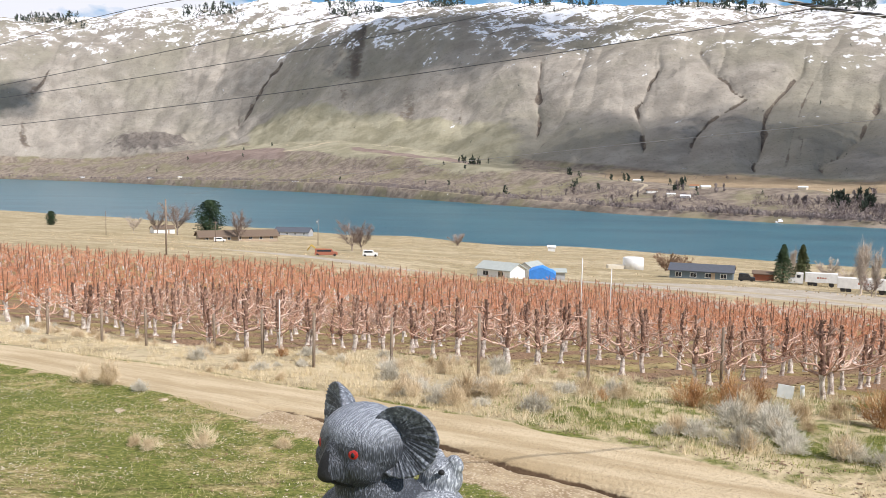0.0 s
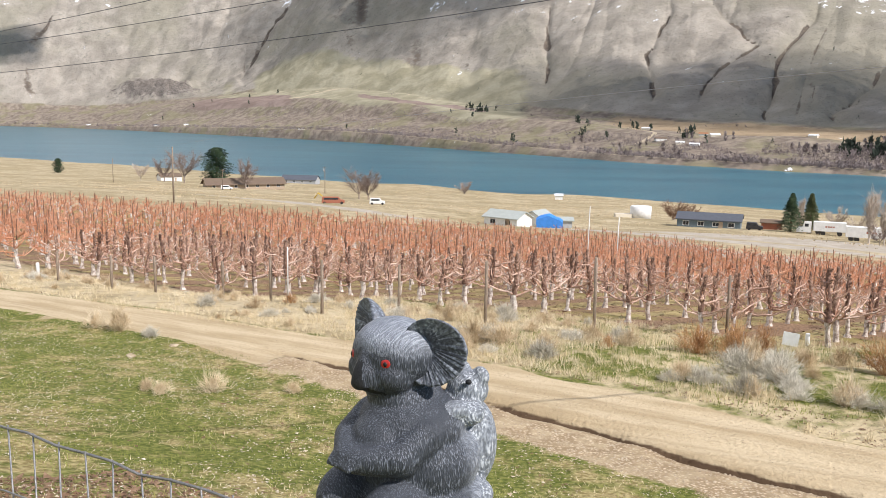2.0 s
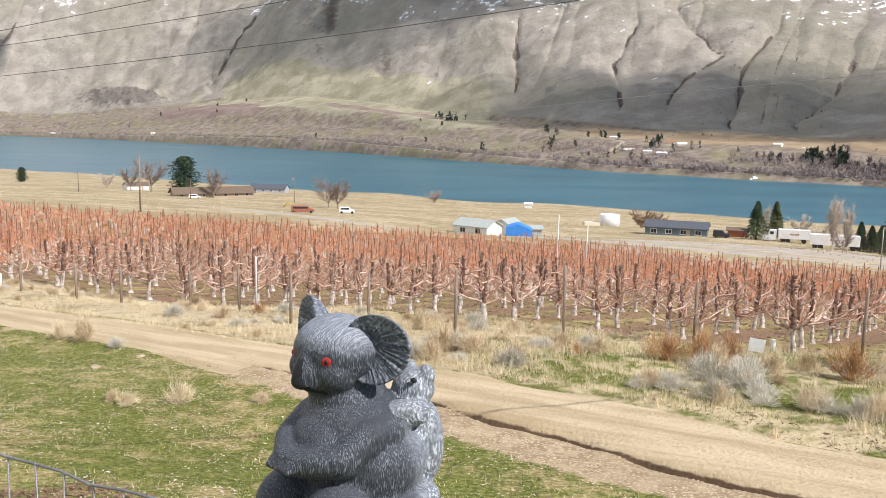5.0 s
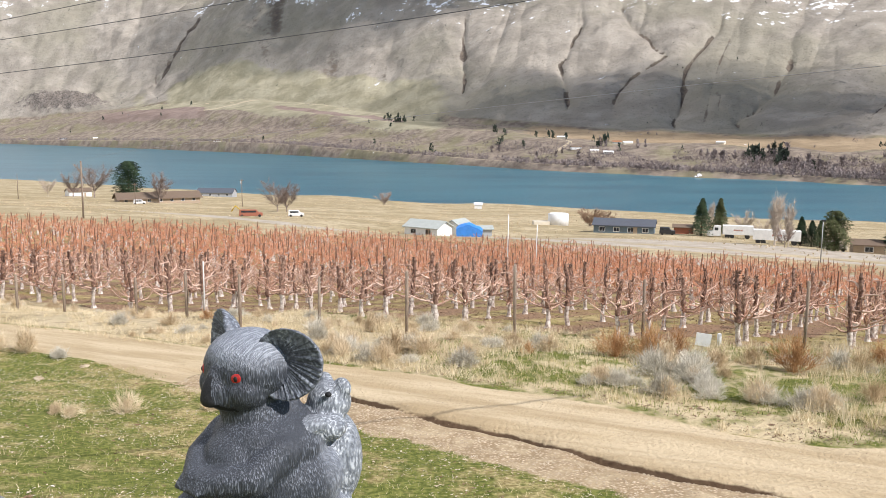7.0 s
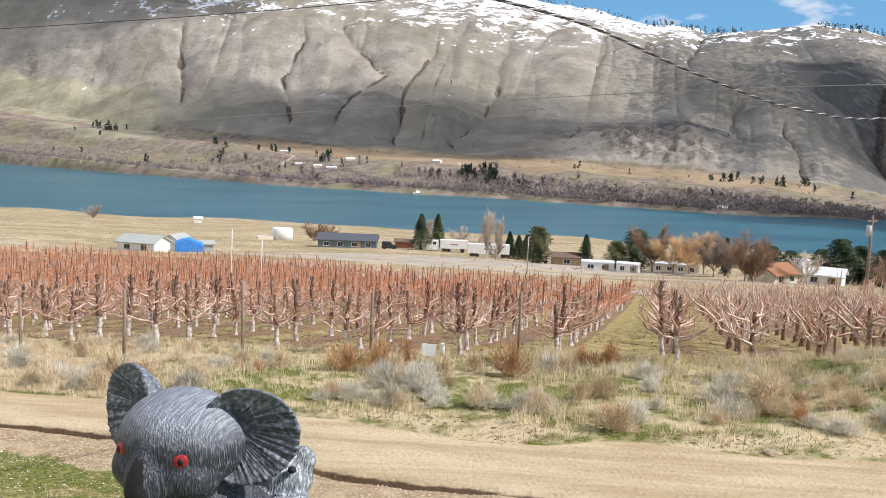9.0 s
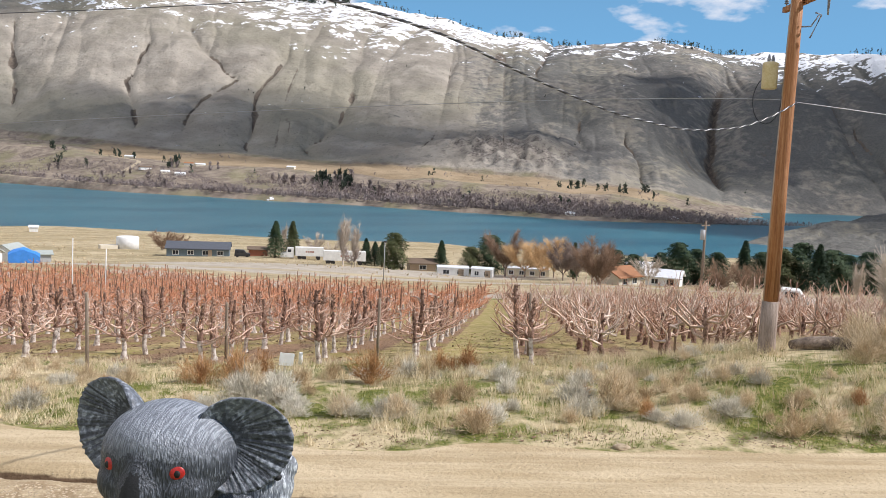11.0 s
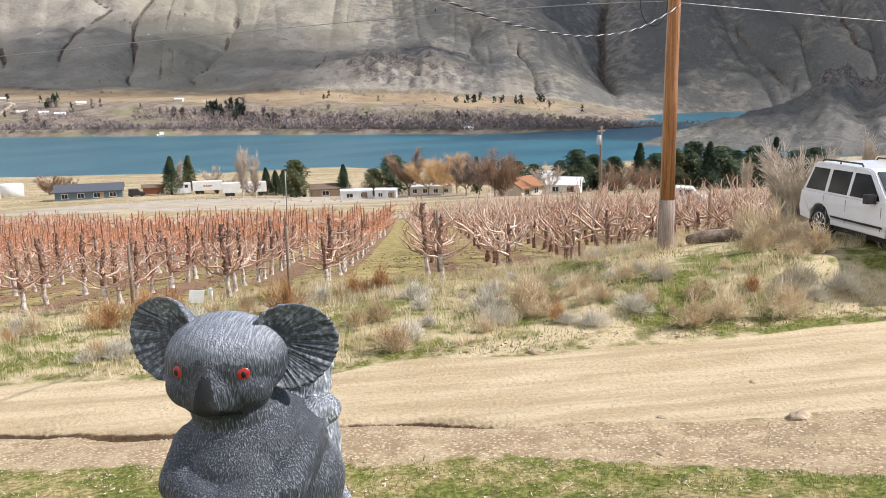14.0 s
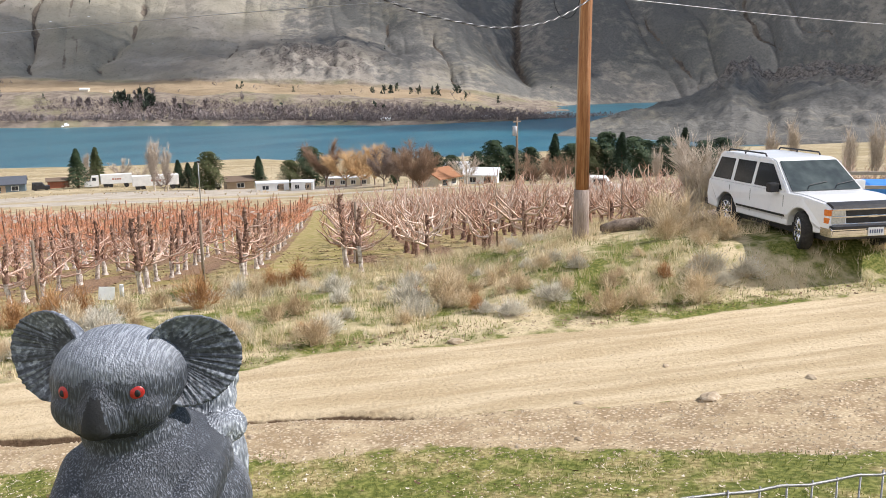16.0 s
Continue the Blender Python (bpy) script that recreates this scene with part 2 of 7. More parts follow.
def ground_material():
    """Lawn, dirt, gravel, dry verge, orchard floor and far fields, by the land's own zones."""
    m = bpy.data.materials.new("ground")
    m.use_nodes = True
    n, l = m.node_tree.nodes, m.node_tree.links
    bs = n["Principled BSDF"]
    bs.inputs["Roughness"].default_value = 0.95
    bs.inputs["Specular IOR Level"].default_value = 0.15
    pos = n.new("ShaderNodeNewGeometry").outputs["Position"]

    def zone(name):
        a = n.new("ShaderNodeAttribute")
        a.attribute_name = name
        return a.outputs["Fac"]
    n_far, n_mid, n_near, n_fine = (noise_of(n, l, pos, s, d) for s, d in ((0.05, 5), (0.45, 6), (2.6, 6), (14.0, 5)))
    green = mixed(n, l, ramp(n, l, n_fine, 0.35, 0.68), (0.085, 0.104, 0.02), (0.215, 0.222, 0.06))
    straw = mixed(n, l, ramp(n, l, n_fine, 0.35, 0.65), (0.22, 0.17, 0.07), (0.44, 0.365, 0.18))
    lawn = mixed(n, l, ramp(n, l, maths(n, l, "MULTIPLY_ADD", n_near, 0.55, maths(n, l, "MULTIPLY", n_mid, 0.5)), 0.49, 0.64), green, straw)
    sep = n.new("ShaderNodeSeparateXYZ")
    l.new(pos, sep.inputs[0])
    along = n.new("ShaderNodeCombineXYZ")
    l.new(maths(n, l, "MULTIPLY_ADD", sep.outputs["X"], UX * 0.3, maths(n, l, "MULTIPLY", sep.outputs["Y"], UY * 0.3)), along.inputs["X"])
    l.new(maths(n, l, "MULTIPLY_ADD", sep.outputs["X"], VX * 2.6, maths(n, l, "MULTIPLY", sep.outputs["Y"], VY * 2.6)), along.inputs["Y"])
    n_track = noise_of(n, l, along.outputs["Vector"], 0.9, 7, 0.62)
    dirt = mixed(n, l, ramp(n, l, n_track, 0.34, 0.66), (0.42, 0.325, 0.195), (0.58, 0.475, 0.315))
    dirt = mixed(n, l, maths(n, l, "MULTIPLY", ramp(n, l, n_fine, 0.5, 0.72), 0.4), dirt, (0.34, 0.25, 0.15))
    grain = noise_of(n, l, pos, 60.0, 4, 0.7)
    dirt = mixed(n, l, maths(n, l, "MULTIPLY", ramp(n, l, grain, 0.58, 0.68), 0.45), dirt, (0.27, 0.19, 0.11))
    vor = n.new("ShaderNodeTexVoronoi")
    vor.inputs["Scale"].default_value = 16.0
    l.new(pos, vor.inputs["Vector"])
    gravel = mixed(n, l, ramp(n, l, vor.outputs["Distance"], 0.1, 0.5), (0.64, 0.53, 0.38), (0.32, 0.235, 0.14))
    gravel = mixed(n, l, maths(n, l, "MULTIPLY", ramp(n, l, grain, 0.55, 0.68), 0.6), gravel, (0.22, 0.155, 0.09))
    gravel = mixed(n, l, maths(n, l, "MULTIPLY", ramp(n, l, n_near, 0.42, 0.6), 0.6), gravel, dirt)
    verge = mixed(n, l, ramp(n, l, maths(n, l, "MULTIPLY_ADD", n_near, 0.4, maths(n, l, "MULTIPLY", n_mid, 0.6)), 0.44, 0.58), green, (0.54, 0.445, 0.28))
    verge = mixed(n, l, maths(n, l, "MULTIPLY", ramp(n, l, n_fine, 0.5, 0.7), 0.3), verge, (0.22, 0.165, 0.09))
    litter = mixed(n, l, ramp(n, l, n_fine, 0.35, 0.65), (0.15, 0.092, 0.058), (0.36, 0.235, 0.145))
    litter = mixed(n, l, ramp(n, l, n_mid, 0.5, 0.66), litter, (0.26, 0.21, 0.08))
    aisle = mixed(n, l, ramp(n, l, n_near, 0.35, 0.65), (0.27, 0.24, 0.08), (0.42, 0.33, 0.165))
    field = mixed(n, l, ramp(n, l, n_far, 0.4, 0.6), (0.52, 0.43, 0.28), (0.38, 0.31, 0.18))
    field = mixed(n, l, maths(n, l, "MULTIPLY", ramp(n, l, n_mid, 0.44, 0.62), 0.65), field, (0.25, 0.20, 0.11))
    field = mixed(n, l, maths(n, l, "MULTIPLY", ramp(n, l, n_near, 0.52, 0.64), 0.5), field, (0.20, 0.16, 0.095))
    paved = mixed(n, l, ramp(n, l, n_mid, 0.35, 0.65), (0.37, 0.32, 0.255), (0.48, 0.43, 0.355))
    col = lawn
    # rut colour: darker soil with the shade down in the rut painted in
    for name, c, jag in (("verge", verge, 0.5), ("orchard", litter, 0.35), ("aisle", aisle, 0.4), ("field", field, 0.2), ("paved", paved, 0.15), ("gravel", gravel, 0.6), ("dirt", dirt, 0.25), ("rut_shade", (0.115, 0.075, 0.045), 0.3)):
        w = maths(n, l, "MULTIPLY_ADD", maths(n, l, "SUBTRACT", n_near, 0.5), jag * 2, zone(name))
        col = mixed(n, l, ramp(n, l, w, 0.38, 0.62), col, c)
    l.new(col, bs.inputs["Base Color"])
    bp = n.new("ShaderNodeBump")
    bp.inputs["Strength"].default_value, bp.inputs["Distance"].default_value = 0.9, 0.035
    l.new(maths(n, l, "MULTIPLY_ADD", n_near, 0.3, n_fine), bp.inputs["Height"])
    l.new(bp.outputs["Normal"], bs.inputs["Normal"])
    return m


def mountain_material():
    m = bpy.data.materials.new("hillside")
    m.use_nodes = True
    n, l = m.node_tree.nodes, m.node_tree.links
    bs = n["Principled BSDF"]
    bs.inputs["Roughness"].default_value = 0.95
    bs.inputs["Specular IOR Level"].default_value = 0.1
    geo = n.new("ShaderNodeNewGeometry")
    pos = geo.outputs["Position"]
    big, mid, small, grit = (noise_of(n, l, pos, s, d, r) for s, d, r in ((0.003, 6, 0.55), (0.014, 7, 0.6), (0.06, 7, 0.65), (0.25, 5, 0.7)))

    def zone(name):
        a = n.new("ShaderNodeAttribute")
        a.attribute_name = name
        return a.outputs["Fac"]
    grass = mixed(n, l, ramp(n, l, mid, 0.36, 0.64), (0.27, 0.244, 0.206), (0.38, 0.345, 0.292))
    grass = mixed(n, l, maths(n, l, "MULTIPLY", ramp(n, l, big, 0.42, 0.6), 0.6), grass, (0.262, 0.246, 0.183))
    grass = mixed(n, l, maths(n, l, "MULTIPLY", ramp(n, l, small, 0.5, 0.72), 0.35), grass, (0.18, 0.155, 0.115))
    grass = mixed(n, l, maths(n, l, "MULTIPLY", ramp(n, l, grit, 0.57, 0.66), 0.65), grass, (0.10, 0.088, 0.06))
    # dark bluish tone that paints shade on the right-hand slopes, broken up like scrub
    slope_shade = mixed(n, l, ramp(n, l, grit, 0.35, 0.65), (0.075, 0.08, 0.084), (0.14, 0.14, 0.132))
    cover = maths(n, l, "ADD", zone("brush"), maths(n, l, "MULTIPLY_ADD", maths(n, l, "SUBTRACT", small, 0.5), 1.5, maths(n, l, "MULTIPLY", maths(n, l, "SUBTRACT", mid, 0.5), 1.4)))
    grass = mixed(n, l, maths(n, l, "MULTIPLY", ramp(n, l, cover, 0.30, 0.80), 0.8), grass, slope_shade)
    # darker tones for the gully beds
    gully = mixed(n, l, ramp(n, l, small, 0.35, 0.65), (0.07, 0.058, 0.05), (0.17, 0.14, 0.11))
    rock = mixed(n, l, ramp(n, l, grit, 0.35, 0.65), (0.085, 0.076, 0.068), (0.29, 0.255, 0.22))
    bench = mixed(n, l, ramp(n, l, small, 0.35, 0.65), (0.175, 0.142, 0.115), (0.31, 0.26, 0.205))
    bench = mixed(n, l, maths(n, l, "MULTIPLY", ramp(n, l, mid, 0.48, 0.6), 0.6), bench, (0.235, 0.22, 0.125))
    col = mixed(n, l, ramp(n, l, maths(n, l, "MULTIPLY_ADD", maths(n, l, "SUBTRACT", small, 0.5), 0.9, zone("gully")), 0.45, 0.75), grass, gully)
    col = mixed(n, l, ramp(n, l, maths(n, l, "MULTIPLY_ADD", maths(n, l, "SUBTRACT", small, 0.5), 1.6, zone("rock")), 0.45, 0.75), col, rock)
    col = mixed(n, l, ramp(n, l, maths(n, l, "MULTIPLY_ADD", maths(n, l, "SUBTRACT", mid, 0.5), 0.5, zone("bench")), 0.4, 0.6), col, bench)
    for name, lo, hi in (("green", (0.265, 0.245, 0.165), (0.37, 0.342, 0.245)), ("plow", (0.205, 0.155, 0.13), (0.285, 0.222, 0.19)), ("ochre", (0.27, 0.205, 0.13), (0.375, 0.29, 0.19))):
        tone = mixed(n, l, ramp(n, l, mid, 0.38, 0.62), lo, hi)
        col = mixed(n, l, ramp(n, l, maths(n, l, "MULTIPLY_ADD", maths(n, l, "SUBTRACT", small, 0.5), 0.7, zone(name)), 0.35, 0.65), col, tone)
    col = mixed(n, l, ramp(n, l, maths(n, l, "MULTIPLY_ADD", maths(n, l, "SUBTRACT", small, 0.5), 0.3, zone("track")), 0.45, 0.6), col, (0.46, 0.39, 0.28))
    snow = maths(n, l, "MULTIPLY_ADD", maths(n, l, "SUBTRACT", mid, 0.5), 2.2, maths(n, l, "MULTIPLY_ADD", maths(n, l, "SUBTRACT", small, 0.5), 1.8, zone("snow")))
    col = mixed(n, l, ramp(n, l, snow, 0.52, 0.60), col, (0.88, 0.90, 0.93))
    l.new(col, bs.inputs["Base Color"])
    bp = n.new("ShaderNodeBump")
    bp.inputs["Strength"].default_value, bp.inputs["Distance"].default_value = 0.8, 5.0
    l.new(maths(n, l, "MULTIPLY_ADD", mid, 1.6, small), bp.inputs["Height"])
    l.new(bp.outputs["Normal"], bs.inputs["Normal"])
    return m


def water_material():
    m = bpy.data.materials.new("river_water")
    m.use_nodes = True
    n, l = m.node_tree.nodes, m.node_tree.links
    bs = n["Principled BSDF"]
    pos = n.new("ShaderNodeNewGeometry").outputs["Position"]
    mp = n.new("ShaderNodeMapping")
    mp.inputs["Rotation"].default_value, mp.inputs["Scale"].default_value = (0, 0, radians(32)), (0.25, 1, 1)
    l.new(pos, mp.inputs["Vector"])
    a = noise_of(n, l, mp.outputs["Vector"], 0.02, 4)
    l.new(mixed(n, l, ramp(n, l, a, 0.35, 0.65), (0.018, 0.105, 0.155), (0.035, 0.155, 0.205)), bs.inputs["Base Color"])
    bs.inputs["Roughness"].default_value = 0.28
    bs.inputs["IOR"].default_value = 1.33
    bp = n.new("ShaderNodeBump")
    bp.inputs["Strength"].default_value, bp.inputs["Distance"].default_value = 0.6, 0.6
    l.new(noise_of(n, l, pos, 0.35, 5), bp.inputs["Height"])
    l.new(bp.outputs["Normal"], bs.inputs["Normal"])
    return m


GROUND, HILL, RIVER = ground_material(), mountain_material(), water_material()
BARK_WHITE = material("whitewashed_bark", [(0.20, 0.14, 0.11), (0.52, 0.45, 0.39), (0.76, 0.71, 0.64)], 9, 0.9, 0.5, spread=0.10)
BARK_DARK = material("knobbly_bark", [(0.07, 0.038, 0.028), (0.205, 0.115, 0.080), (0.46, 0.315, 0.235)], 12, 0.9, 0.6, spread=0.14, per_object=0.1)
TWIG = material("pink_twigs", [(0.33, 0.195, 0.14), (0.55, 0.37, 0.285), (0.75, 0.59, 0.49)], 3, 0.85, 0.0, spread=0.14, per_object=0.15)
TWIG_RED = material("red_shoots", [(0.42, 0.16, 0.075), (0.60, 0.275, 0.155), (0.72, 0.43, 0.28)], 0.5, 0.85, 0.0, coords="Object", spread=0.14)
TWIG_PALE = material("pale_branches", [(0.32, 0.20, 0.14), (0.57, 0.41, 0.315), (0.80, 0.66, 0.56)], 4, 0.85, 0.1, spread=0.14, per_object=0.2)
POST_WOOD = material("weathered_post", [(0.13, 0.095, 0.07), (0.24, 0.18, 0.13), (0.36, 0.29, 0.22)], 5, 0.9, 0.5, stretch=(6, 6, 0.6), per_object=0.15)
SAGE = material("sage_leaves", [(0.40, 0.365, 0.285), (0.61, 0.57, 0.47), (0.79, 0.75, 0.65)], 5, 0.9, 0.0, per_object=0.2)
DRY = material("dry_stems", [(0.42, 0.31, 0.18), (0.64, 0.51, 0.33), (0.80, 0.69, 0.50)], 4, 0.9, 0.0, per_object=0.2)
RUST = material("rusty_stems", [(0.28, 0.14, 0.055), (0.47, 0.26, 0.11), (0.62, 0.40, 0.20)], 4, 0.9, 0.0, per_object=0.15)
GREEN = material("grass_blades", [(0.095, 0.125, 0.017), (0.20, 0.23, 0.042), (0.37, 0.37, 0.11)], 1.2, 0.8, 0.0, spread=0.12)
STRAW = material("straw_blades", [(0.46, 0.37, 0.21), (0.66, 0.55, 0.35), (0.82, 0.73, 0.53)], 1.0, 0.85, 0.0)
STONE = material("stones", [(0.28, 0.205, 0.13), (0.42, 0.335, 0.23), (0.54, 0.455, 0.34)], 3, 0.9, 0.3)

# ---- ground: one sheet from behind the camera to the river bed ----
def spaced(lo, a, b, hi, d, growth=1.09):
    core = np.arange(a, b + 1e-6, d)
    out, x, s = [], b, d
    while x < hi:
        s *= growth
        x += s
        out.append(x)
    left, x, s = [], a, d
    while x > lo:
        s *= growth
        x -= s
        left.append(x)
    return np.r_[left[::-1], core, out]


gu, gv = spaced(-2600, -14, 12, 2600, 0.11, 1.045), spaced(-200, 7.0, 15.2, 1150, 0.07, 1.045)
uu, vv = np.meshgrid(gu, gv)
gx, gy = xy_of(uu, vv)
gzz = land(gx, gy)
nv, nu = uu.shape
idx = np.arange(nv * nu).reshape(nv, nu)
quads = np.stack([idx[:-1, :-1], idx[:-1, 1:], idx[1:, 1:], idx[1:, :-1]], -1).reshape(-1, 4)
ground = tagged(new("ground", mesh_fast("ground", np.stack([gx, gy, gzz], -1).reshape(-1, 3), quads, [GROUND], True)),
                "lawn, dirt road, dry verge and orchard floor sloping to the river", "ground", kind="structure")


def orchard_front(u):
    return 21.6 + 2.0 * step(-5.0, -1.0, u) + 0.6 * step(1, 7, u) - 2.2 * step(-12, -26, u)


def orchard_back(u):
    return 55 + 42 * step(-95, -45, u) - 14 * step(-38, -22, u) - 14 * step(-20, 4, u)


def layer(name, values):
    a = ground.data.attributes.new(name, "FLOAT", "POINT")
    a.data.foreach_set("value", np.ascontiguousarray(values, np.float32).ravel())


layer("verge", step(-0.3, 0.2, vv - np.interp(uu, FAR_U, FAR_V)) - step(20, 23, vv))
rows_u = uu - 0.105 * (vv - 24)
in_orchard = step(0, 1.2, vv - orchard_front(uu)) * (1 - step(0, 4, vv - orchard_back(uu) - 3)) * (1 - step(34, 40, uu))
layer("orchard", in_orchard)
aisle = np.abs((rows_u / 2.65) % 1.0 - 0.5) * 2
layer("aisle", in_orchard * np.maximum((1 - step(0.3, 0.9, aisle)) * 0.55, step(-0.4, 0.1, rows_u) * (1 - step(2.2, 2.6, rows_u)) * 0.9))
layer("field", 0.62 * (step(-0.3, 0.2, vv - np.interp(uu, FAR_U, FAR_V)) - step(20, 23, vv)) * step(-3, -9, uu) + step(0, 6, vv - orchard_back(uu) - 4) + (1 - in_orchard) * step(24, 27, vv) * step(8, 14, uu) * 0.5)
farm_road = np.exp(-((vv - 128 + 0.25 * (uu + 50) + 3 * wave(uu, 0, 30, 20)) / 5.0) ** 2) * step(-260, -120, uu)
yard = np.exp(-(((uu + 15) / 45) ** 2 + ((vv - 150) / 22) ** 2))
lane = step(4, 7, vv - orchard_back(uu)) * (1 - step(15, 22, vv - orchard_back(uu) + 3 * wave(uu, 0, 25, 24))) * step(-60, -35, uu) * (1 - step(36, 44, uu))
layer("paved", np.maximum(step(95, 110, vv) * np.maximum(farm_road, yard), 0.62 * lane))
dirt_near = np.where(uu < -12, np.interp(uu, TURF_U, TURF_V), rut_line(uu)) + 0.08 * wave(uu, 0, 1.5, 21) + 0.02
dirt_far = np.interp(uu, FAR_U, FAR_V) + 0.15 * wave(uu, 5, 1.2, 22)
dirt_w = step(-0.12, 0.12, vv - dirt_near) * (1 - step(-0.2, 0.2, vv - dirt_far))
layer("dirt", dirt_w)
turf = np.interp(uu, TURF_U, TURF_V) + 0.25 * wave(uu, 0, 1.3, 23)
layer("gravel", step(-0.45, 0.45, vv - turf) * (1 - dirt_w) * (1 - step(0.0, 0.3, vv - dirt_near)))
# dark line along the rut, painted for the shade in it
layer("rut_shade", 1.5 * rut_depth(uu) * np.exp(-((vv - rut_line(uu) - 0.03) / 0.09) ** 2))

# ---- river ----
bm = bmesh.new()
box(bm, -9000, 200, WATER - 1.0, 9000, 4900, WATER)
water = tagged(part("water", bm, RIVER), "wide blue-green river with faint ripples", "river", kind="structure")

# ---- far bank and snow-topped mountain ----
AZ = [-60, -40, -27, -17.5, -6.8, 4.4, 15.3, 24.8, 36, 46, 53, 60, 75, 110]
R_FOOT = [3700, 3700, 3600, 3200, 2500, 1815, 1530, 1450, 1345, 1310, 1490, 1630, 1640, 1640]
R_SHORE = [4000, 3700, 3500, 2450, 1850, 1330, 1115, 1055, 975, 945, 1085, 1190, 1200, 1200]
TOP_AT, R_TOP = [-60, -27, -17, -7, 4, 15, 24, 36, 46, 50, 54, 60, 66, 75, 110], [4500, 4450, 4400, 3900, 3300, 3050, 2900, 2680, 2620, 2600, 2500, 2300, 2080, 1800, 1700]
FOOT_AZ = [-60, -27, -21, -16.4, -6.8, 2.5, 4.5, 14, 23, 31, 40, 47, 52, 57, 110]
FOOT_EL = [0.0, 0.0, 0.1, 1.0, 1.9, 0.8, 0.5, -0.2, -0.4, -0.6, -1.0, -1.35, -2.2, -2.7, -2.0]
TOP_AZ = [-60, -27, -22, -17, -12, -8, 0, 8, 16, 24, 30, 34, 37.5, 41, 44.6, 48, 50, 53.5, 58, 66, 110]
TOP_EL = [8.0, 8.2, 8.8, 9.6, 10.3, 10.7, 10.7, 10.5, 10.4, 9.9, 9.4, 8.7, 8.3, 7.9, 8.1, 8.1, 7.6, 7.6, 7.3, 7.0, 6.5]


def ridged(x, y, size, seed):
    return 1 - np.abs(wave(x, y, size, seed))


def eased(az, xs, ys, w):
    return sum(np.interp(az + w * k, xs, ys) for k in (-1, -0.75, -0.5, -0.25, 0, 0.25, 0.5, 0.75, 1)) / 9


# the larger gullies: height angle and bearing along each
GULLIES = [((2.6, -13.3), (4.9, -12.0), (7.1, -10.3)), ((2.9, 6.2), (4.9, 6.2), (7.0, 6.3)), ((2.1, 12.9), (4.6, 12.6), (7.1, 13.8)), ((2.3, 15.8), (3.6, 17.0), (5.0, 18.9), (7.5, 16.2)), ((0.9, 19.7), (2.5, 20.2), (4.0, 20.1), (6.5, 22.3)),
           ((0.9, 23.6), (2.5, 25.4), (4.3, 26.4)), ((6.5, 38.3), (7.8, 39.0), (9.0, 40.0)), ((1.5, 41.8), (2.3, 41.2), (3.7, 41.0)), ((-0.6, 45.5), (1.5, 44.9), (2.2, 44.2)), ((-0.5, 60.9), (1.5, 59.1), (3.3, 57.5)), ((0.8, 67.0), (2.1, 64.4), (4.1, 63.3))]
CANYON_EL, CANYON_AZ = [-2.6, -1.0, 0.6, 2.5, 4.0, 6.0], [51.0, 50.5, 50.0, 49.4, 49.2, 49.6]


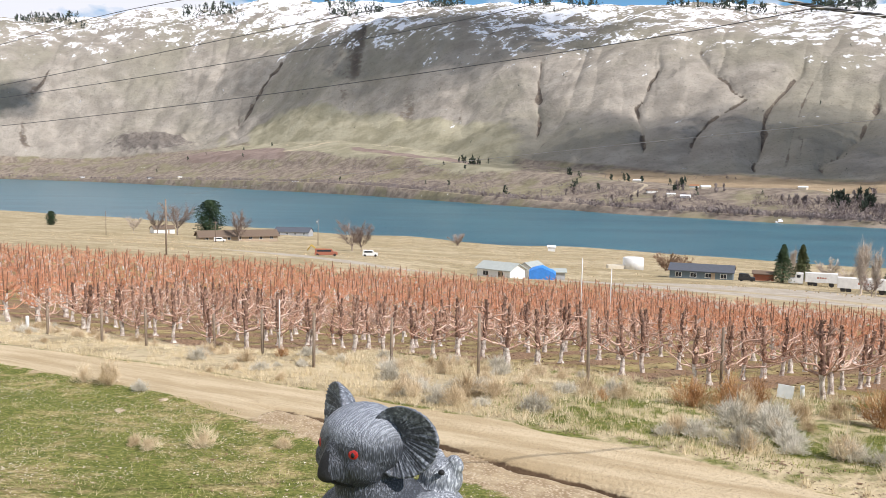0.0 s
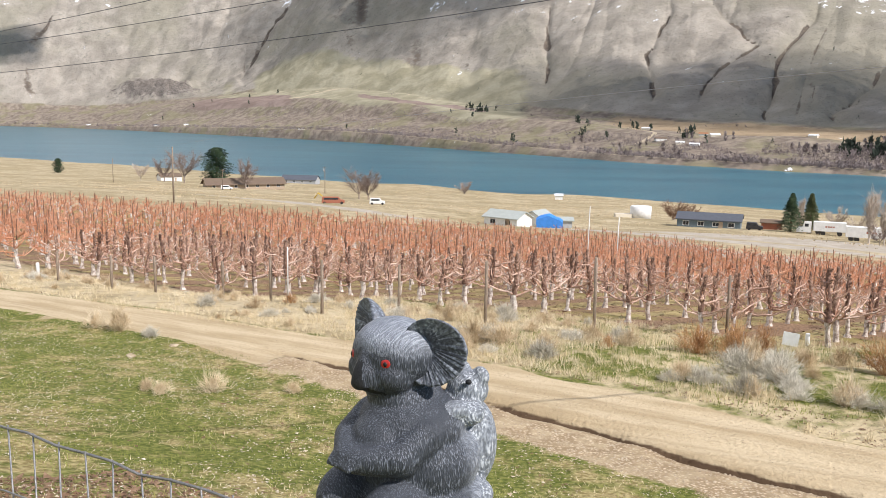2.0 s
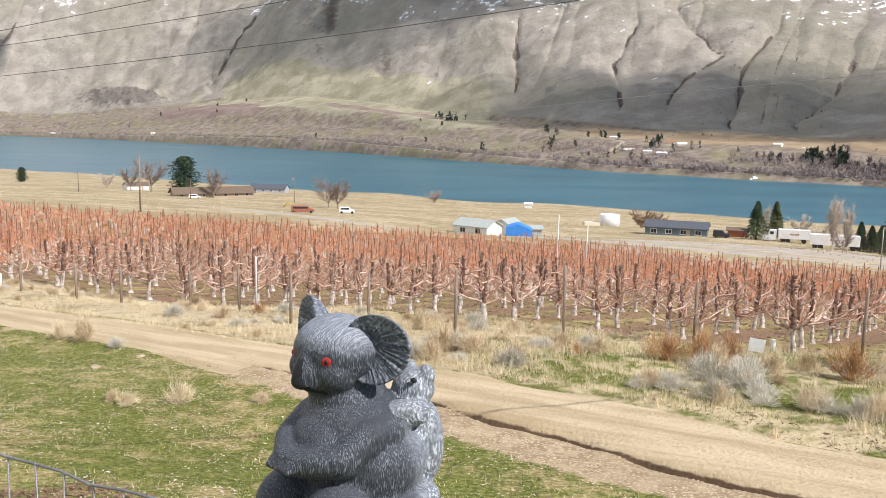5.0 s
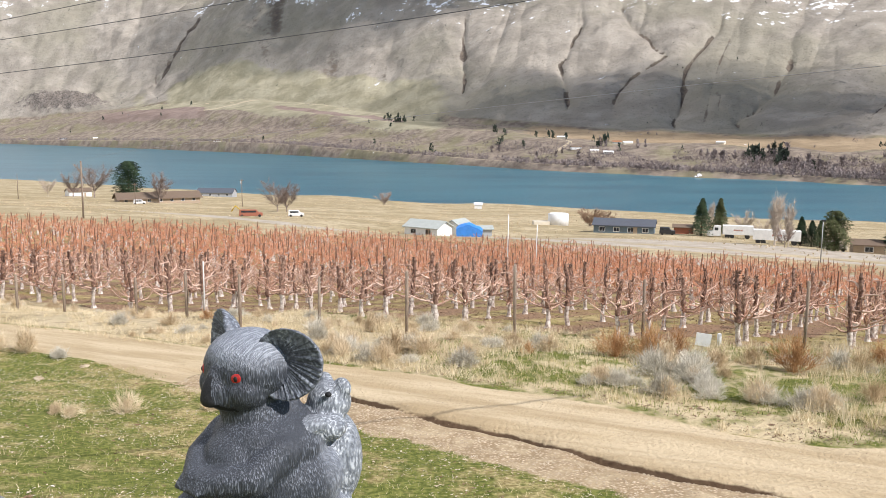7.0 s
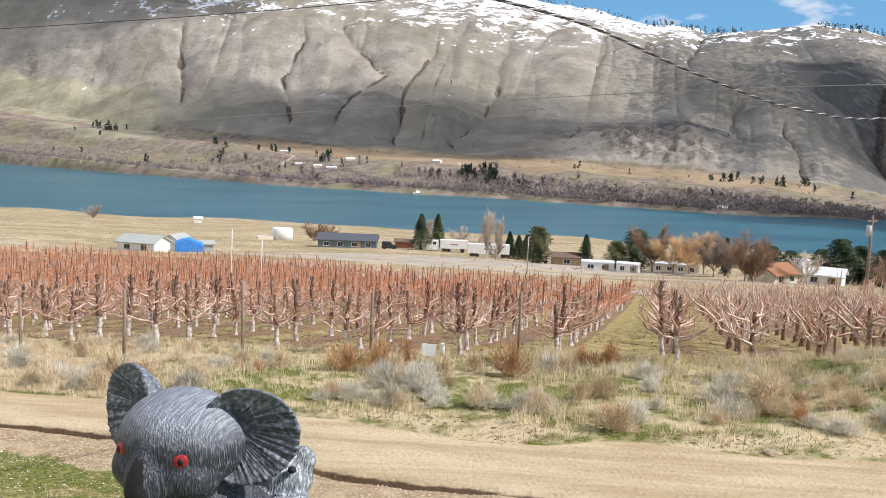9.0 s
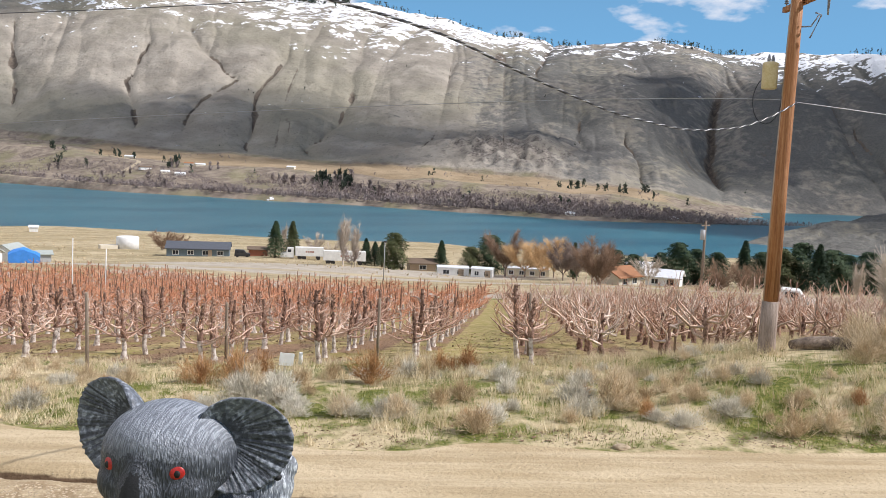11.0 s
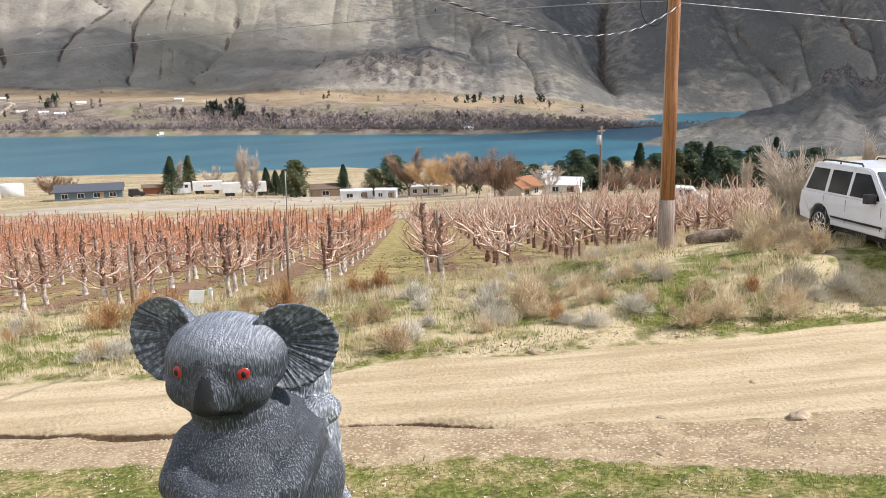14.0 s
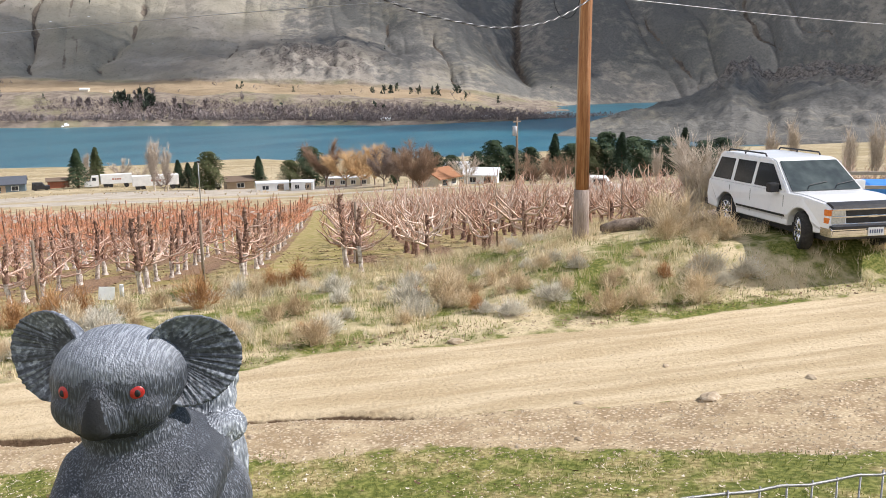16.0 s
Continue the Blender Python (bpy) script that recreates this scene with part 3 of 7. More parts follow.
def mountain(az, s):
    """Range and height over bearing az and s: 0 at the shore, 1 at the foot, 2 at the top, then on behind it."""
    r0 = eased(az, AZ, R_SHORE, 6) + 4 * wave(az, 0, 1.2, 30) + 9 * wave(az, 0, 5, 31)
    rf, rt = eased(az, AZ, R_FOOT, 6), eased(az, TOP_AT, R_TOP, 3)
    el_f, el_t = eased(az, FOOT_AZ, FOOT_EL, 3), eased(az, TOP_AZ, TOP_EL, 1)
    zf, zt = rf * np.tan(np.radians(el_f)), rt * np.tan(np.radians(el_t))
    a, b, c = np.clip(s, 0, 1), np.clip(s - 1, 0, 1), np.clip(s - 2, 0, 1)
    r = r0 + (rf - r0) * a + (rt - rf) * b + 300 * c
    z = WATER - 2 + (zf - WATER + 2) * (0.18 * step(0, 0.04, a) + 0.27 * step(0.06, 0.45, a) + 0.30 * step(0.36, 0.56, a) + 0.25 * step(0.5, 1.0, a))
    z = z + (zt - zf) * (0.86 * b ** 0.92 + 0.14 * step(0.1, 0.5, b)) - 60 * c
    hill = np.sin(np.pi * np.clip(b, 0, 1)) ** 0.6
    size = rt / 2800
    x, y = r * np.sin(np.radians(az)), r * np.cos(np.radians(az))
    wx, wy = x + 90 * wave(x, y, 420, 34), y + 90 * wave(x, y, 420, 35)
    spur = wave(wx, wy, 800, 36)
    rough = 11 * wave(x, y, 150, 41) + 5 * wave(x, y, 60, 42) + 2.5 * wave(x, y, 26, 43)
    # rounded ribs parted by sharp gullies that slant down the slope
    slant = np.interp(az, [30, 46], [-6.0, 8.0])
    lane = az + slant * b + 0.9 * wave(az, b * 5, 1.9, 37)
    w1 = wave(lane, b * 0.9, 3.4, 38)
    w2 = wave(lane + 0.5 * wave(az, b * 9, 1.0, 39), b * 2.2, 1.25, 40)
    rib = np.sqrt(np.abs(w1) + 0.01) - 0.6
    rib2 = np.sqrt(np.abs(w2) + 0.01) - 0.6
    lee = step(40, 54, az)
    z = z + size * (hill * (75 * spur + (13 + 22 * lee) * rib + (5 + 5 * lee) * rib2) + step(0.0, 0.15, b) * rough)
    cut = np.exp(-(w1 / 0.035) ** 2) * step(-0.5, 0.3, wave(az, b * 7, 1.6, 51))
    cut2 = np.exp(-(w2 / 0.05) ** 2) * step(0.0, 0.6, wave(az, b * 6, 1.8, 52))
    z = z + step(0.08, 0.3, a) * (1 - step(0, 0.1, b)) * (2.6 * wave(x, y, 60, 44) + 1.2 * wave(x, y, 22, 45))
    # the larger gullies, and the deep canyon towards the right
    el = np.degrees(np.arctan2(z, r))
    # carved marks where gully beds and the canyon get the darker colour
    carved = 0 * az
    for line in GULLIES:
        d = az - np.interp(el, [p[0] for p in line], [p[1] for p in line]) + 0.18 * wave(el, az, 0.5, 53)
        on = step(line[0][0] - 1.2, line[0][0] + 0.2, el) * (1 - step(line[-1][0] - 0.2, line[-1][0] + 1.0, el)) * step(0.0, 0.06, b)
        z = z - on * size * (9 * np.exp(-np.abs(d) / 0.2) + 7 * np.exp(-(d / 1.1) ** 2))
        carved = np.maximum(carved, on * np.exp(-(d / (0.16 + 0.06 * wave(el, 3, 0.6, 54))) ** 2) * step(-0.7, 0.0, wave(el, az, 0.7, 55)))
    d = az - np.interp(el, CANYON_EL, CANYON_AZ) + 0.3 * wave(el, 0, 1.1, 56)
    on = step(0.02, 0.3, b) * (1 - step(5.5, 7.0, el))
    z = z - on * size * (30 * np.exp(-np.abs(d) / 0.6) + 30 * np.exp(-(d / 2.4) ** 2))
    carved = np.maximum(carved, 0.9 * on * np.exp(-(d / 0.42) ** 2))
    inland = step(0.0, 0.05, b)
    knob = inland * np.exp(-(((az - 36.5) / 6.5) ** 2 + ((b - 0.10) / 0.09) ** 2))
    z = z + 26 * knob * (1 + 0.35 * wave(az, b * 60, 0.5, 44))
    cliff = inland * np.exp(-(((az + 18.5) / 2.6) ** 2 + ((b - 0.09) / 0.08) ** 2))
    z = z + 45 * cliff * (1 + 0.5 * wave(az, b * 60, 0.35, 45))
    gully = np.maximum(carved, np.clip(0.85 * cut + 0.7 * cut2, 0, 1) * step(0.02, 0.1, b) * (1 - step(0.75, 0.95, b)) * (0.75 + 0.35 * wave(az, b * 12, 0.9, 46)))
    rock = np.clip(0.72 * knob + 1.2 * cliff + 0.55 * step(0.35, 0.8, wave(az, b * 8, 1.5, 47)) * hill * (1 - b), 0, 1)
    bench = (1 - step(0.0, 0.05, b)) * 0.9
    track = np.exp(-((a - 0.05) / 0.012) ** 2) * (s < 1) * 0.8
    up = np.clip((el - el_f) / (el_t - el_f), 0, 1.2)
    snow = 0.55 * step(0.52, 0.92, up) + 0.12 * step(0.88, 1.0, up) + 0.20 * wave(az, up * 4, 4.5, 50) * step(0.45, 0.7, up) - 0.06 - 0.28 * step(24, 38, az) * (1 - step(0.86, 0.97, up))
    # brush weights that painted shade, rising towards the right
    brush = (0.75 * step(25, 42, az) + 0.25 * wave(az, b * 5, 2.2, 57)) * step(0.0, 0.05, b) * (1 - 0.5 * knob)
    green = step(-16, -12, az + 2 * wave(az, a * 8, 1.5, 58)) * (1 - step(2, 8, az)) * step(0.42, 0.6, a + 0.1 * wave(az, a * 5, 2.0, 59)) * (1 - step(0.1, 0.2, b))
    plow = np.clip(step(-18, -15, az) * (1 - step(-11, -9.5, az)) * step(0.42, 0.5, a) * (1 - step(0.72, 0.8, a)) + step(-7, -5, az) * (1 - step(1, 4, az)) * step(0.6, 0.64, a) * (1 - step(0.72, 0.76, a)), 0, 1)
    ochre = step(8, 13, az) * (1 - step(44, 50, az)) * step(0.6, 0.7, a + 0.06 * wave(az, a * 3, 2.5, 62)) * (1 - step(0.0, 0.03, b))
    for az0, a0, az1, a1 in ((-6.4, 0.98, -10.4, 0.55), (-6.4, 0.98, -1.0, 0.85), (-12.8, 0.9, -8.6, 0.8), (11.4, 0.72, 13.3, 0.5), (13.3, 0.5, 12.0, 0.33)):
        d = np.abs(az - az0 - (az1 - az0) * np.clip((a - a0) / (a1 - a0), 0, 1)) + 40 * np.maximum(0, np.abs(a - (a0 + a1) / 2) - abs(a1 - a0) / 2)
        track = np.maximum(track, np.exp(-(d / 0.16) ** 2) * (s < 1.02))
    return r, z, gully, rock, bench, track, snow, brush, green, plow, ochre


maz = np.r_[np.arange(-60, -30, 0.6), np.arange(-30, 74, 0.075), np.arange(74, 110.1, 0.6)]
ms = np.r_[np.linspace(0, 1, 56)[:-1], np.linspace(1, 2, 130), 2.3, 2.7, 3.0]
aa, ss = np.meshgrid(maz, ms)
mr, mz, *zones = mountain(aa, ss)
mx, my = mr * np.sin(np.radians(aa)), mr * np.cos(np.radians(aa))
nv, nu = aa.shape
idx = np.arange(nv * nu).reshape(nv, nu)
quads = np.stack([idx[:-1, :-1], idx[:-1, 1:], idx[1:, 1:], idx[1:, :-1]], -1).reshape(-1, 4)
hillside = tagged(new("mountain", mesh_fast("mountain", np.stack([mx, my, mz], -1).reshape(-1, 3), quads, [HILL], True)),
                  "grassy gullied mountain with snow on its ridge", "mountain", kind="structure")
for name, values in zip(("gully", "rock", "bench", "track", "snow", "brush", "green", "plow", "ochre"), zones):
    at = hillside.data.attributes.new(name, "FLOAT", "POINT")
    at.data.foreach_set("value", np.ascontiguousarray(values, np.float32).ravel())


def far_bank(az, s):
    r, z, *_ = mountain(np.array([az]), np.array([s]))
    return float(r[0] * np.sin(np.radians(az))), float(r[0] * np.cos(np.radians(az))), float(z[0])


# the low rocky headland across the water on the right
paz, ps = np.meshgrid(np.arange(51.9, 92, 0.1), np.linspace(0, 1.25, 90))
near_r = 765 - 7 * (paz - 52) + 8 * wave(paz, 0, 1.2, 60)
deep = np.interp(paz, [51.9, 54.4, 59.3, 62, 64, 92], [14, 90, 250, 340, 420, 420])
pr = near_r + deep * ps
crest_el = np.interp(paz, [51.9, 53, 54.4, 59.3, 61.3, 62.3, 63.0, 63.9, 64.6, 65.3, 66.5, 68, 71.6, 92], [-4.05, -3.6, -3.1, -1.85, -1.2, -0.5, 0.35, 0.55, -0.15, -0.4, 0.1, 0.2, 0.0, 0.3])
top = (near_r + deep) * np.tan(np.radians(crest_el))
pz = WATER - 3 + (top - WATER + 3) * (0.12 * step(0, 0.06, ps) + 0.34 * step(0.0, 0.55, ps) + 0.54 * step(0.35, 0.95, ps)) - 30 * np.maximum(0, ps - 1.0)
craggy = step(0.5, 0.9, ps) * step(60.5, 63, paz)
pz = pz + ((3.0 + 4.0 * craggy) * wave(paz, ps * 10, 0.8, 61) + (1.2 + 4.0 * craggy) * wave(paz, ps * 25, 0.3, 62)) * step(0.05, 0.3, ps) * step(52.5, 57, paz)
nv, nu = paz.shape
idx = np.arange(nv * nu).reshape(nv, nu)
quads = np.stack([idx[:-1, :-1], idx[:-1, 1:], idx[1:, 1:], idx[1:, :-1]], -1).reshape(-1, 4)
head = tagged(new("headland", mesh_fast("headland", np.stack([pr * np.sin(np.radians(paz)), pr * np.cos(np.radians(paz)), pz], -1).reshape(-1, 3), quads, [HILL], True)),
              "low rocky headland with dry grass", "hill", kind="structure")
# brush 0.8 gives the headland the same painted shade tone
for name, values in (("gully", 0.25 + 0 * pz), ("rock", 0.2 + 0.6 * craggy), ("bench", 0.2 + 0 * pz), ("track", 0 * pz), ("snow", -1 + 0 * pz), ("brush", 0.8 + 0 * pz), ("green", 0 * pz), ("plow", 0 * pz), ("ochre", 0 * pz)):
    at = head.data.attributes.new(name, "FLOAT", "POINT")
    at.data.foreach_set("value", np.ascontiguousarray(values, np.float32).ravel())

# ---- unseen clouds, set above the view to shade parts of the mountain and headland ----
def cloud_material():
    m = bpy.data.materials.new("shading_cloud")
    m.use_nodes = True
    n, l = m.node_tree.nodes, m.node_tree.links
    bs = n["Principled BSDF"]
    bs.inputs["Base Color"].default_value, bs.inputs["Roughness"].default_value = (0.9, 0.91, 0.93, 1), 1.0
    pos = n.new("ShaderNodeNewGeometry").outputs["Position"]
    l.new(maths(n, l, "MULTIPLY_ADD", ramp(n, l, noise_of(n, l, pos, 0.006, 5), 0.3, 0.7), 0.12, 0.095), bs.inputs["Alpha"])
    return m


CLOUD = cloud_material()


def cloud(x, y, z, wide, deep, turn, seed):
    """An unseen flat cumulus of nested lumpy hulls, thin at its rim and denser within."""
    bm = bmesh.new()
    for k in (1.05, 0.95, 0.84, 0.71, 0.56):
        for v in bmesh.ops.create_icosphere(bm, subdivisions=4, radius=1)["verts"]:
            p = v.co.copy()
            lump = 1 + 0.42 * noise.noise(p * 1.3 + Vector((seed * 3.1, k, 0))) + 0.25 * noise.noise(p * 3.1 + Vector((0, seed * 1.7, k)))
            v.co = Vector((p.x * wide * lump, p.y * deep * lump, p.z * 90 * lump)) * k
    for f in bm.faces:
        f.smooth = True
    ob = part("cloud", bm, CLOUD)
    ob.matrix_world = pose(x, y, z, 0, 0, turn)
    tagged(ob, "unseen thin white cumulus cloud placed to shade the mountain", "cloud", "clouds", "structure")


# positions chosen so that their shadows fall on particular slopes
SHADE_CLOUDS = ((600, 2300, 1100, 720, 220, -41, 1), (-930, 2800, 1100, 120, 95, 10, 2), (1270, 1040, 850, 660, 185, -42, 3), (2210, 640, 850, 500, 300, -60, 4), (1630, -80, 850, 330, 150, -60, 5))
for row in SHADE_CLOUDS:
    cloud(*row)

# ---- orchard ----
def sprig(points, radii, sides=3):
    """Vertices and triangles of a thin bar along points."""
    pts = np.array(points, float)
    rings, n = [], len(pts)
    for i in range(n):
        d = pts[min(i + 1, n - 1)] - pts[max(i - 1, 0)]
        d = d / (np.linalg.norm(d) + 1e-9)
        a = np.cross(d, (0, 0, 1) if abs(d[2]) < 0.95 else (1, 0, 0))
        a = a / (np.linalg.norm(a) + 1e-9)
        b = np.cross(d, a)
        k = np.arange(sides) * 2 * np.pi / sides
        rings.append(pts[i] + radii[i] * (np.cos(k)[:, None] * a + np.sin(k)[:, None] * b))
    tris = []
    for i in range(n - 1):
        for s in range(sides):
            p, q = i * sides + s, i * sides + (s + 1) % sides
            tris += [(p, q, q + sides), (p, q + sides, p + sides)]
    return np.concatenate(rings), np.array(tris, int).reshape(-1, 3)


def gather(bits):
    """One array of vertices, triangles and material numbers from many bars."""
    vs, fs, ms, k = [], [], [], 0
    for (v, f), m in bits:
        vs.append(v)
        fs.append(f + k)
        ms.append(np.full(len(f), m))
        k += len(v)
    return np.concatenate(vs), np.concatenate(fs), np.concatenate(ms)


def trained_tree(seed, vase=False, low=False):
    """Trunk bits and branch bits of a pruned fruit tree about 2.3 m high."""
    g = np.random.default_rng(seed)
    trunk, crown = [], []
    bend = g.normal(0, 0.05, (8, 2))
    fork = g.uniform(0.45, 0.62)
    height = g.uniform(1.6, 2.0) if not vase else g.uniform(1.0, 1.5)
    sides = 4 if low else 7
    zs = np.linspace(0, height, 5 if low else 13)
    pts = np.array([(np.interp(z, np.linspace(0, 2.4, 8), np.cumsum(bend[:, 0]) * 0.6), np.interp(z, np.linspace(0, 2.4, 8), np.cumsum(bend[:, 1]) * 0.6), z) for z in zs])
    pts[:, :2] -= pts[0, :2]
    rad = np.interp(zs, [0, 0.08, fork, fork + 0.12, height], [0.115, 0.08, 0.072, 0.075, 0.042])
    rad = rad * (1 + 0.18 * g.normal(0, 1, len(rad)))
    if low and not vase:
        rad[zs > fork] *= 0.55
    cutoff = int(np.searchsorted(zs, fork)) + 1
    trunk.append((sprig(pts[:cutoff], rad[:cutoff], sides), 0))
    trunk.append((sprig(pts[cutoff - 1:], rad[cutoff - 1:], sides), 1))
    if not low:
        for _ in range(24 if not vase else 12):
            z = g.uniform(fork, height)
            p = np.array([np.interp(z, zs, pts[:, 0]), np.interp(z, zs, pts[:, 1]), z])
            a = g.uniform(0, 2 * np.pi)
            d = np.array([np.cos(a), np.sin(a), g.uniform(-0.2, 0.5)])
            trunk.append((sprig([p, p + d * g.uniform(0.05, 0.11)], [0.034, 0.020], 5), 1))
    limbs = (6 if low else 9) if not vase else (5 if low else 8)
    for i in range(limbs):
        z = fork + (height - fork) * (0.8 * ((i + 0.3) / limbs) ** 1.9) if not vase else fork + (height - fork) * g.uniform(-0.1, 0.95)
        a = i * 2.4 + g.normal(0, 0.4)
        p = np.array([np.interp(z, zs, pts[:, 0]), np.interp(z, zs, pts[:, 1]), z])
        long = g.uniform(0.65, 1.2) * (1.1 - 0.8 * (z - fork) / max(height - fork, 0.3)) if not vase else g.uniform(0.7, 1.6)
        path, q, up = [p], p.copy(), (g.uniform(0.0, 0.25) if not vase else g.uniform(0.0, 0.9))
        turn = g.normal(0, 0.25)
        for k in range(3 if low else 5):
            d = np.array([np.cos(a), np.sin(a), up])
            q = q + d / np.linalg.norm(d) * long / (3 if low else 5) + g.normal(0, 0.045 if not vase else 0.12, 3)
            up += g.uniform(0.05, 0.4) if not vase else g.uniform(0.3, 0.8)
            a += turn * 0.4
            path.append(q.copy())
        thick = (0.034 if not vase else 0.040) * g.uniform(0.8, 1.2)
        crown.append((sprig(path, np.linspace(thick, 0.011, len(path)), 3 if low else 4), 0))
        shoots = (13 if low else 8) if not vase else (6 if low else 10)
        for _ in range(shoots):
            t = g.uniform(0.15, 1.0) * (len(path) - 1)
            j = min(int(t), len(path) - 2)
            p = path[j] + (path[j + 1] - path[j]) * (t - j)
            b = a + g.normal(0, 1.1)
            tilt = g.uniform(0.5, 3.0)
            d = np.array([np.cos(b), np.sin(b), tilt])
            d = d / np.linalg.norm(d) * (g.uniform(0.12, 0.34) if not vase else g.uniform(0.12, 0.42))
            mid = p + 0.5 * d + g.normal(0, 0.02, 3)
            lift = min(1.0, max(0.15, (height * (1.03 if low else 0.95) - p[2]) / max(d[2], 0.05))) if not vase else 1.0
            d, mid = d * lift, p + (mid - p) * lift
            if low:
                crown.append((sprig([p, p + d], [0.009, 0.004], 3), 1))
            else:
                crown.append((sprig([p, mid, p + d + np.array([0, 0, 0.03])], [0.008, 0.0055, 0.003], 3), 1))
    for _ in range(0 if vase else 12 if low else 14):
        z = g.uniform(fork + 0.3, height * 0.9)
        p = np.array([np.interp(z, zs, pts[:, 0]), np.interp(z, zs, pts[:, 1]), z])
        a = g.uniform(0, 2 * np.pi)
        d = np.array([np.cos(a), np.sin(a), g.uniform(0.4, 2.0)])
        crown.append((sprig([p, p + d / np.linalg.norm(d) * g.uniform(0.12, 0.3)], [0.009, 0.004], 3), 1))
    return gather(trunk), gather(crown)


def tree_thing(seed, vase):
    (tv, tf, tm), (cv, cf, cm) = trained_tree(seed, vase=vase)
    label = ("pruned upright fruit tree with whitewashed trunk and reddish shoots" if not vase else "bare vase-shaped fruit tree with pale curving branches")
    ob = thing("fruit_tree", Matrix.Identity(4), label, "tree", "orchard trees")
    mats = [BARK_WHITE, BARK_DARK] if not vase else [BARK_DARK, BARK_DARK]
    t = new("trunk", mesh_fast("trunk", tv, tf, mats, True, tm))
    c = new("crown", mesh_fast("crown", cv, cf, [TWIG, TWIG_NEAR] if not vase else [TWIG_PALE, TWIG_NEAR], True, cm))
    t.parent = c.parent = ob
    return ob


TWIG_NEAR = material("young_shoots", [(0.33, 0.15, 0.085), (0.54, 0.295, 0.19), (0.72, 0.50, 0.37)], 2.0, 0.85, 0.0, spread=0.14, per_object=0.2)
upright = [tree_thing(100 + i, False) for i in range(7)]
vases = [tree_thing(200 + i, True) for i in range(4)]
used = set()
near_spots, far_spots, vase_spots, vase_far = [], [], [], []
g = np.random.default_rng(11)
for k in range(-46, 1):
    base_u = -0.5 + 2.62 * k
    v = float(orchard_front(base_u)) + g.uniform(0, 0.4)
    while v < float(orchard_back(base_u)):
        u = base_u + 0.105 * (v - 24) + g.normal(0, 0.07)
        x, y = xy_of(u, v)
        if g.random() > 0.04 and math.degrees(math.atan2(x, y)) > -33:
            (near_spots if v < 37 and x > -16 else far_spots).append((x, y))
        v += 1.42 + g.normal(0, 0.08)
for k in range(0, 17):
    base_u = 2.45 + 2.3 * k
    v = float(orchard_front(base_u)) - 0.6 + 1.8 * (k > 3) + g.uniform(0, 0.5)
    while v < 66:
        u = base_u + 0.105 * (v - 24) + g.normal(0, 0.22)
        x, y = xy_of(u, v)
        if g.random() > 0.06:
            (vase_spots if v < 44 else vase_far).append((x, y, k == 0 and v < 29))
        v += 1.55 + g.normal(0, 0.2)
near_spots = sorted(near_spots, key=lambda p: p[0] ** 2 + p[1] ** 2)
far_spots += near_spots[225:]
near_spots = near_spots[:225]
vase_far += vase_spots[70:]
vase_spots = vase_spots[:70]


def plant(kinds, x, y, i, size):
    m = Matrix.Translation((x, y, ground_at(x, y) - 0.02)) @ Matrix.Rotation(i * 2.39, 4, "Z") @ Matrix.Diagonal((size, size, size * (0.93 + 0.14 * ((i * 7) % 10) / 10), 1))
    k = kinds[(i * 5 + i // 7) % len(kinds)]
    if k not in used:
        used.add(k)
        k.matrix_world = m
    else:
        c = copy_thing(k, m)
        c.scale = m.to_scale()
        c.location = m.translation


for i, (x, y) in enumerate(near_spots):
    plant(upright, x, y, i, 0.98 + 0.1 * math.sin(i * 1.7))
for i, (x, y, first) in enumerate(vase_spots):
    plant(upright if first else vases, x, y, i, (1.1 if first else 1.02) + 0.1 * math.sin(i * 2.3))


def scatter(kinds, spots, size, seed):
    """All far trees of a kind in one set of arrays."""
    gg = np.random.default_rng(seed)
    vs, fs, ms, k = [], [], [], 0
    for s in spots:
        x, y = s[0], s[1]
        v, f, m = kinds[gg.integers(len(kinds))]
        a, sc = gg.uniform(0, 6.28), size * gg.uniform(0.88, 1.12)
        c, sn = math.cos(a) * sc, math.sin(a) * sc
        vs.append(np.stack([x + c * v[:, 0] - sn * v[:, 1], y + sn * v[:, 0] + c * v[:, 1], ground_at(x, y) + sc * v[:, 2]], -1))
        fs.append(f + k)
        ms.append(m)
        k += len(v)
    return np.concatenate(vs), np.concatenate(fs), np.concatenate(ms)


def low_tree(seed, vase):
    (tv, tf, tm), (cv, cf, cm) = trained_tree(seed, vase=vase, low=True)
    return np.concatenate([tv, cv]), np.concatenate([tf, cf + len(tv)]), np.concatenate([tm, cm + 2])


BARK_FAR = material("brown_leader_bark", [(0.13, 0.065, 0.04), (0.25, 0.135, 0.085), (0.40, 0.25, 0.17)], 1.5, 0.9, 0.0)
lows = [low_tree(300 + i, False) for i in range(8)]
v, f, m = scatter(lows, far_spots, 1.0, 5)
tagged(new("distant_orchard", mesh_fast("distant_orchard", v, f, [BARK_WHITE, BARK_FAR, TWIG_RED, TWIG_RED], False, m)),
       "many rows of pruned fruit trees with red shoots", "orchard", kind="stuff")
lows = [low_tree(400 + i, True) for i in range(6)]
v, f, m = scatter(lows, vase_far, 1.0, 6)
tagged(new("distant_vase_trees", mesh_fast("distant_vase_trees", v, f, [BARK_FAR, BARK_FAR, TWIG_PALE, TWIG_PALE], False, m)),
       "bare vase-shaped fruit trees farther off", "orchard", kind="stuff")

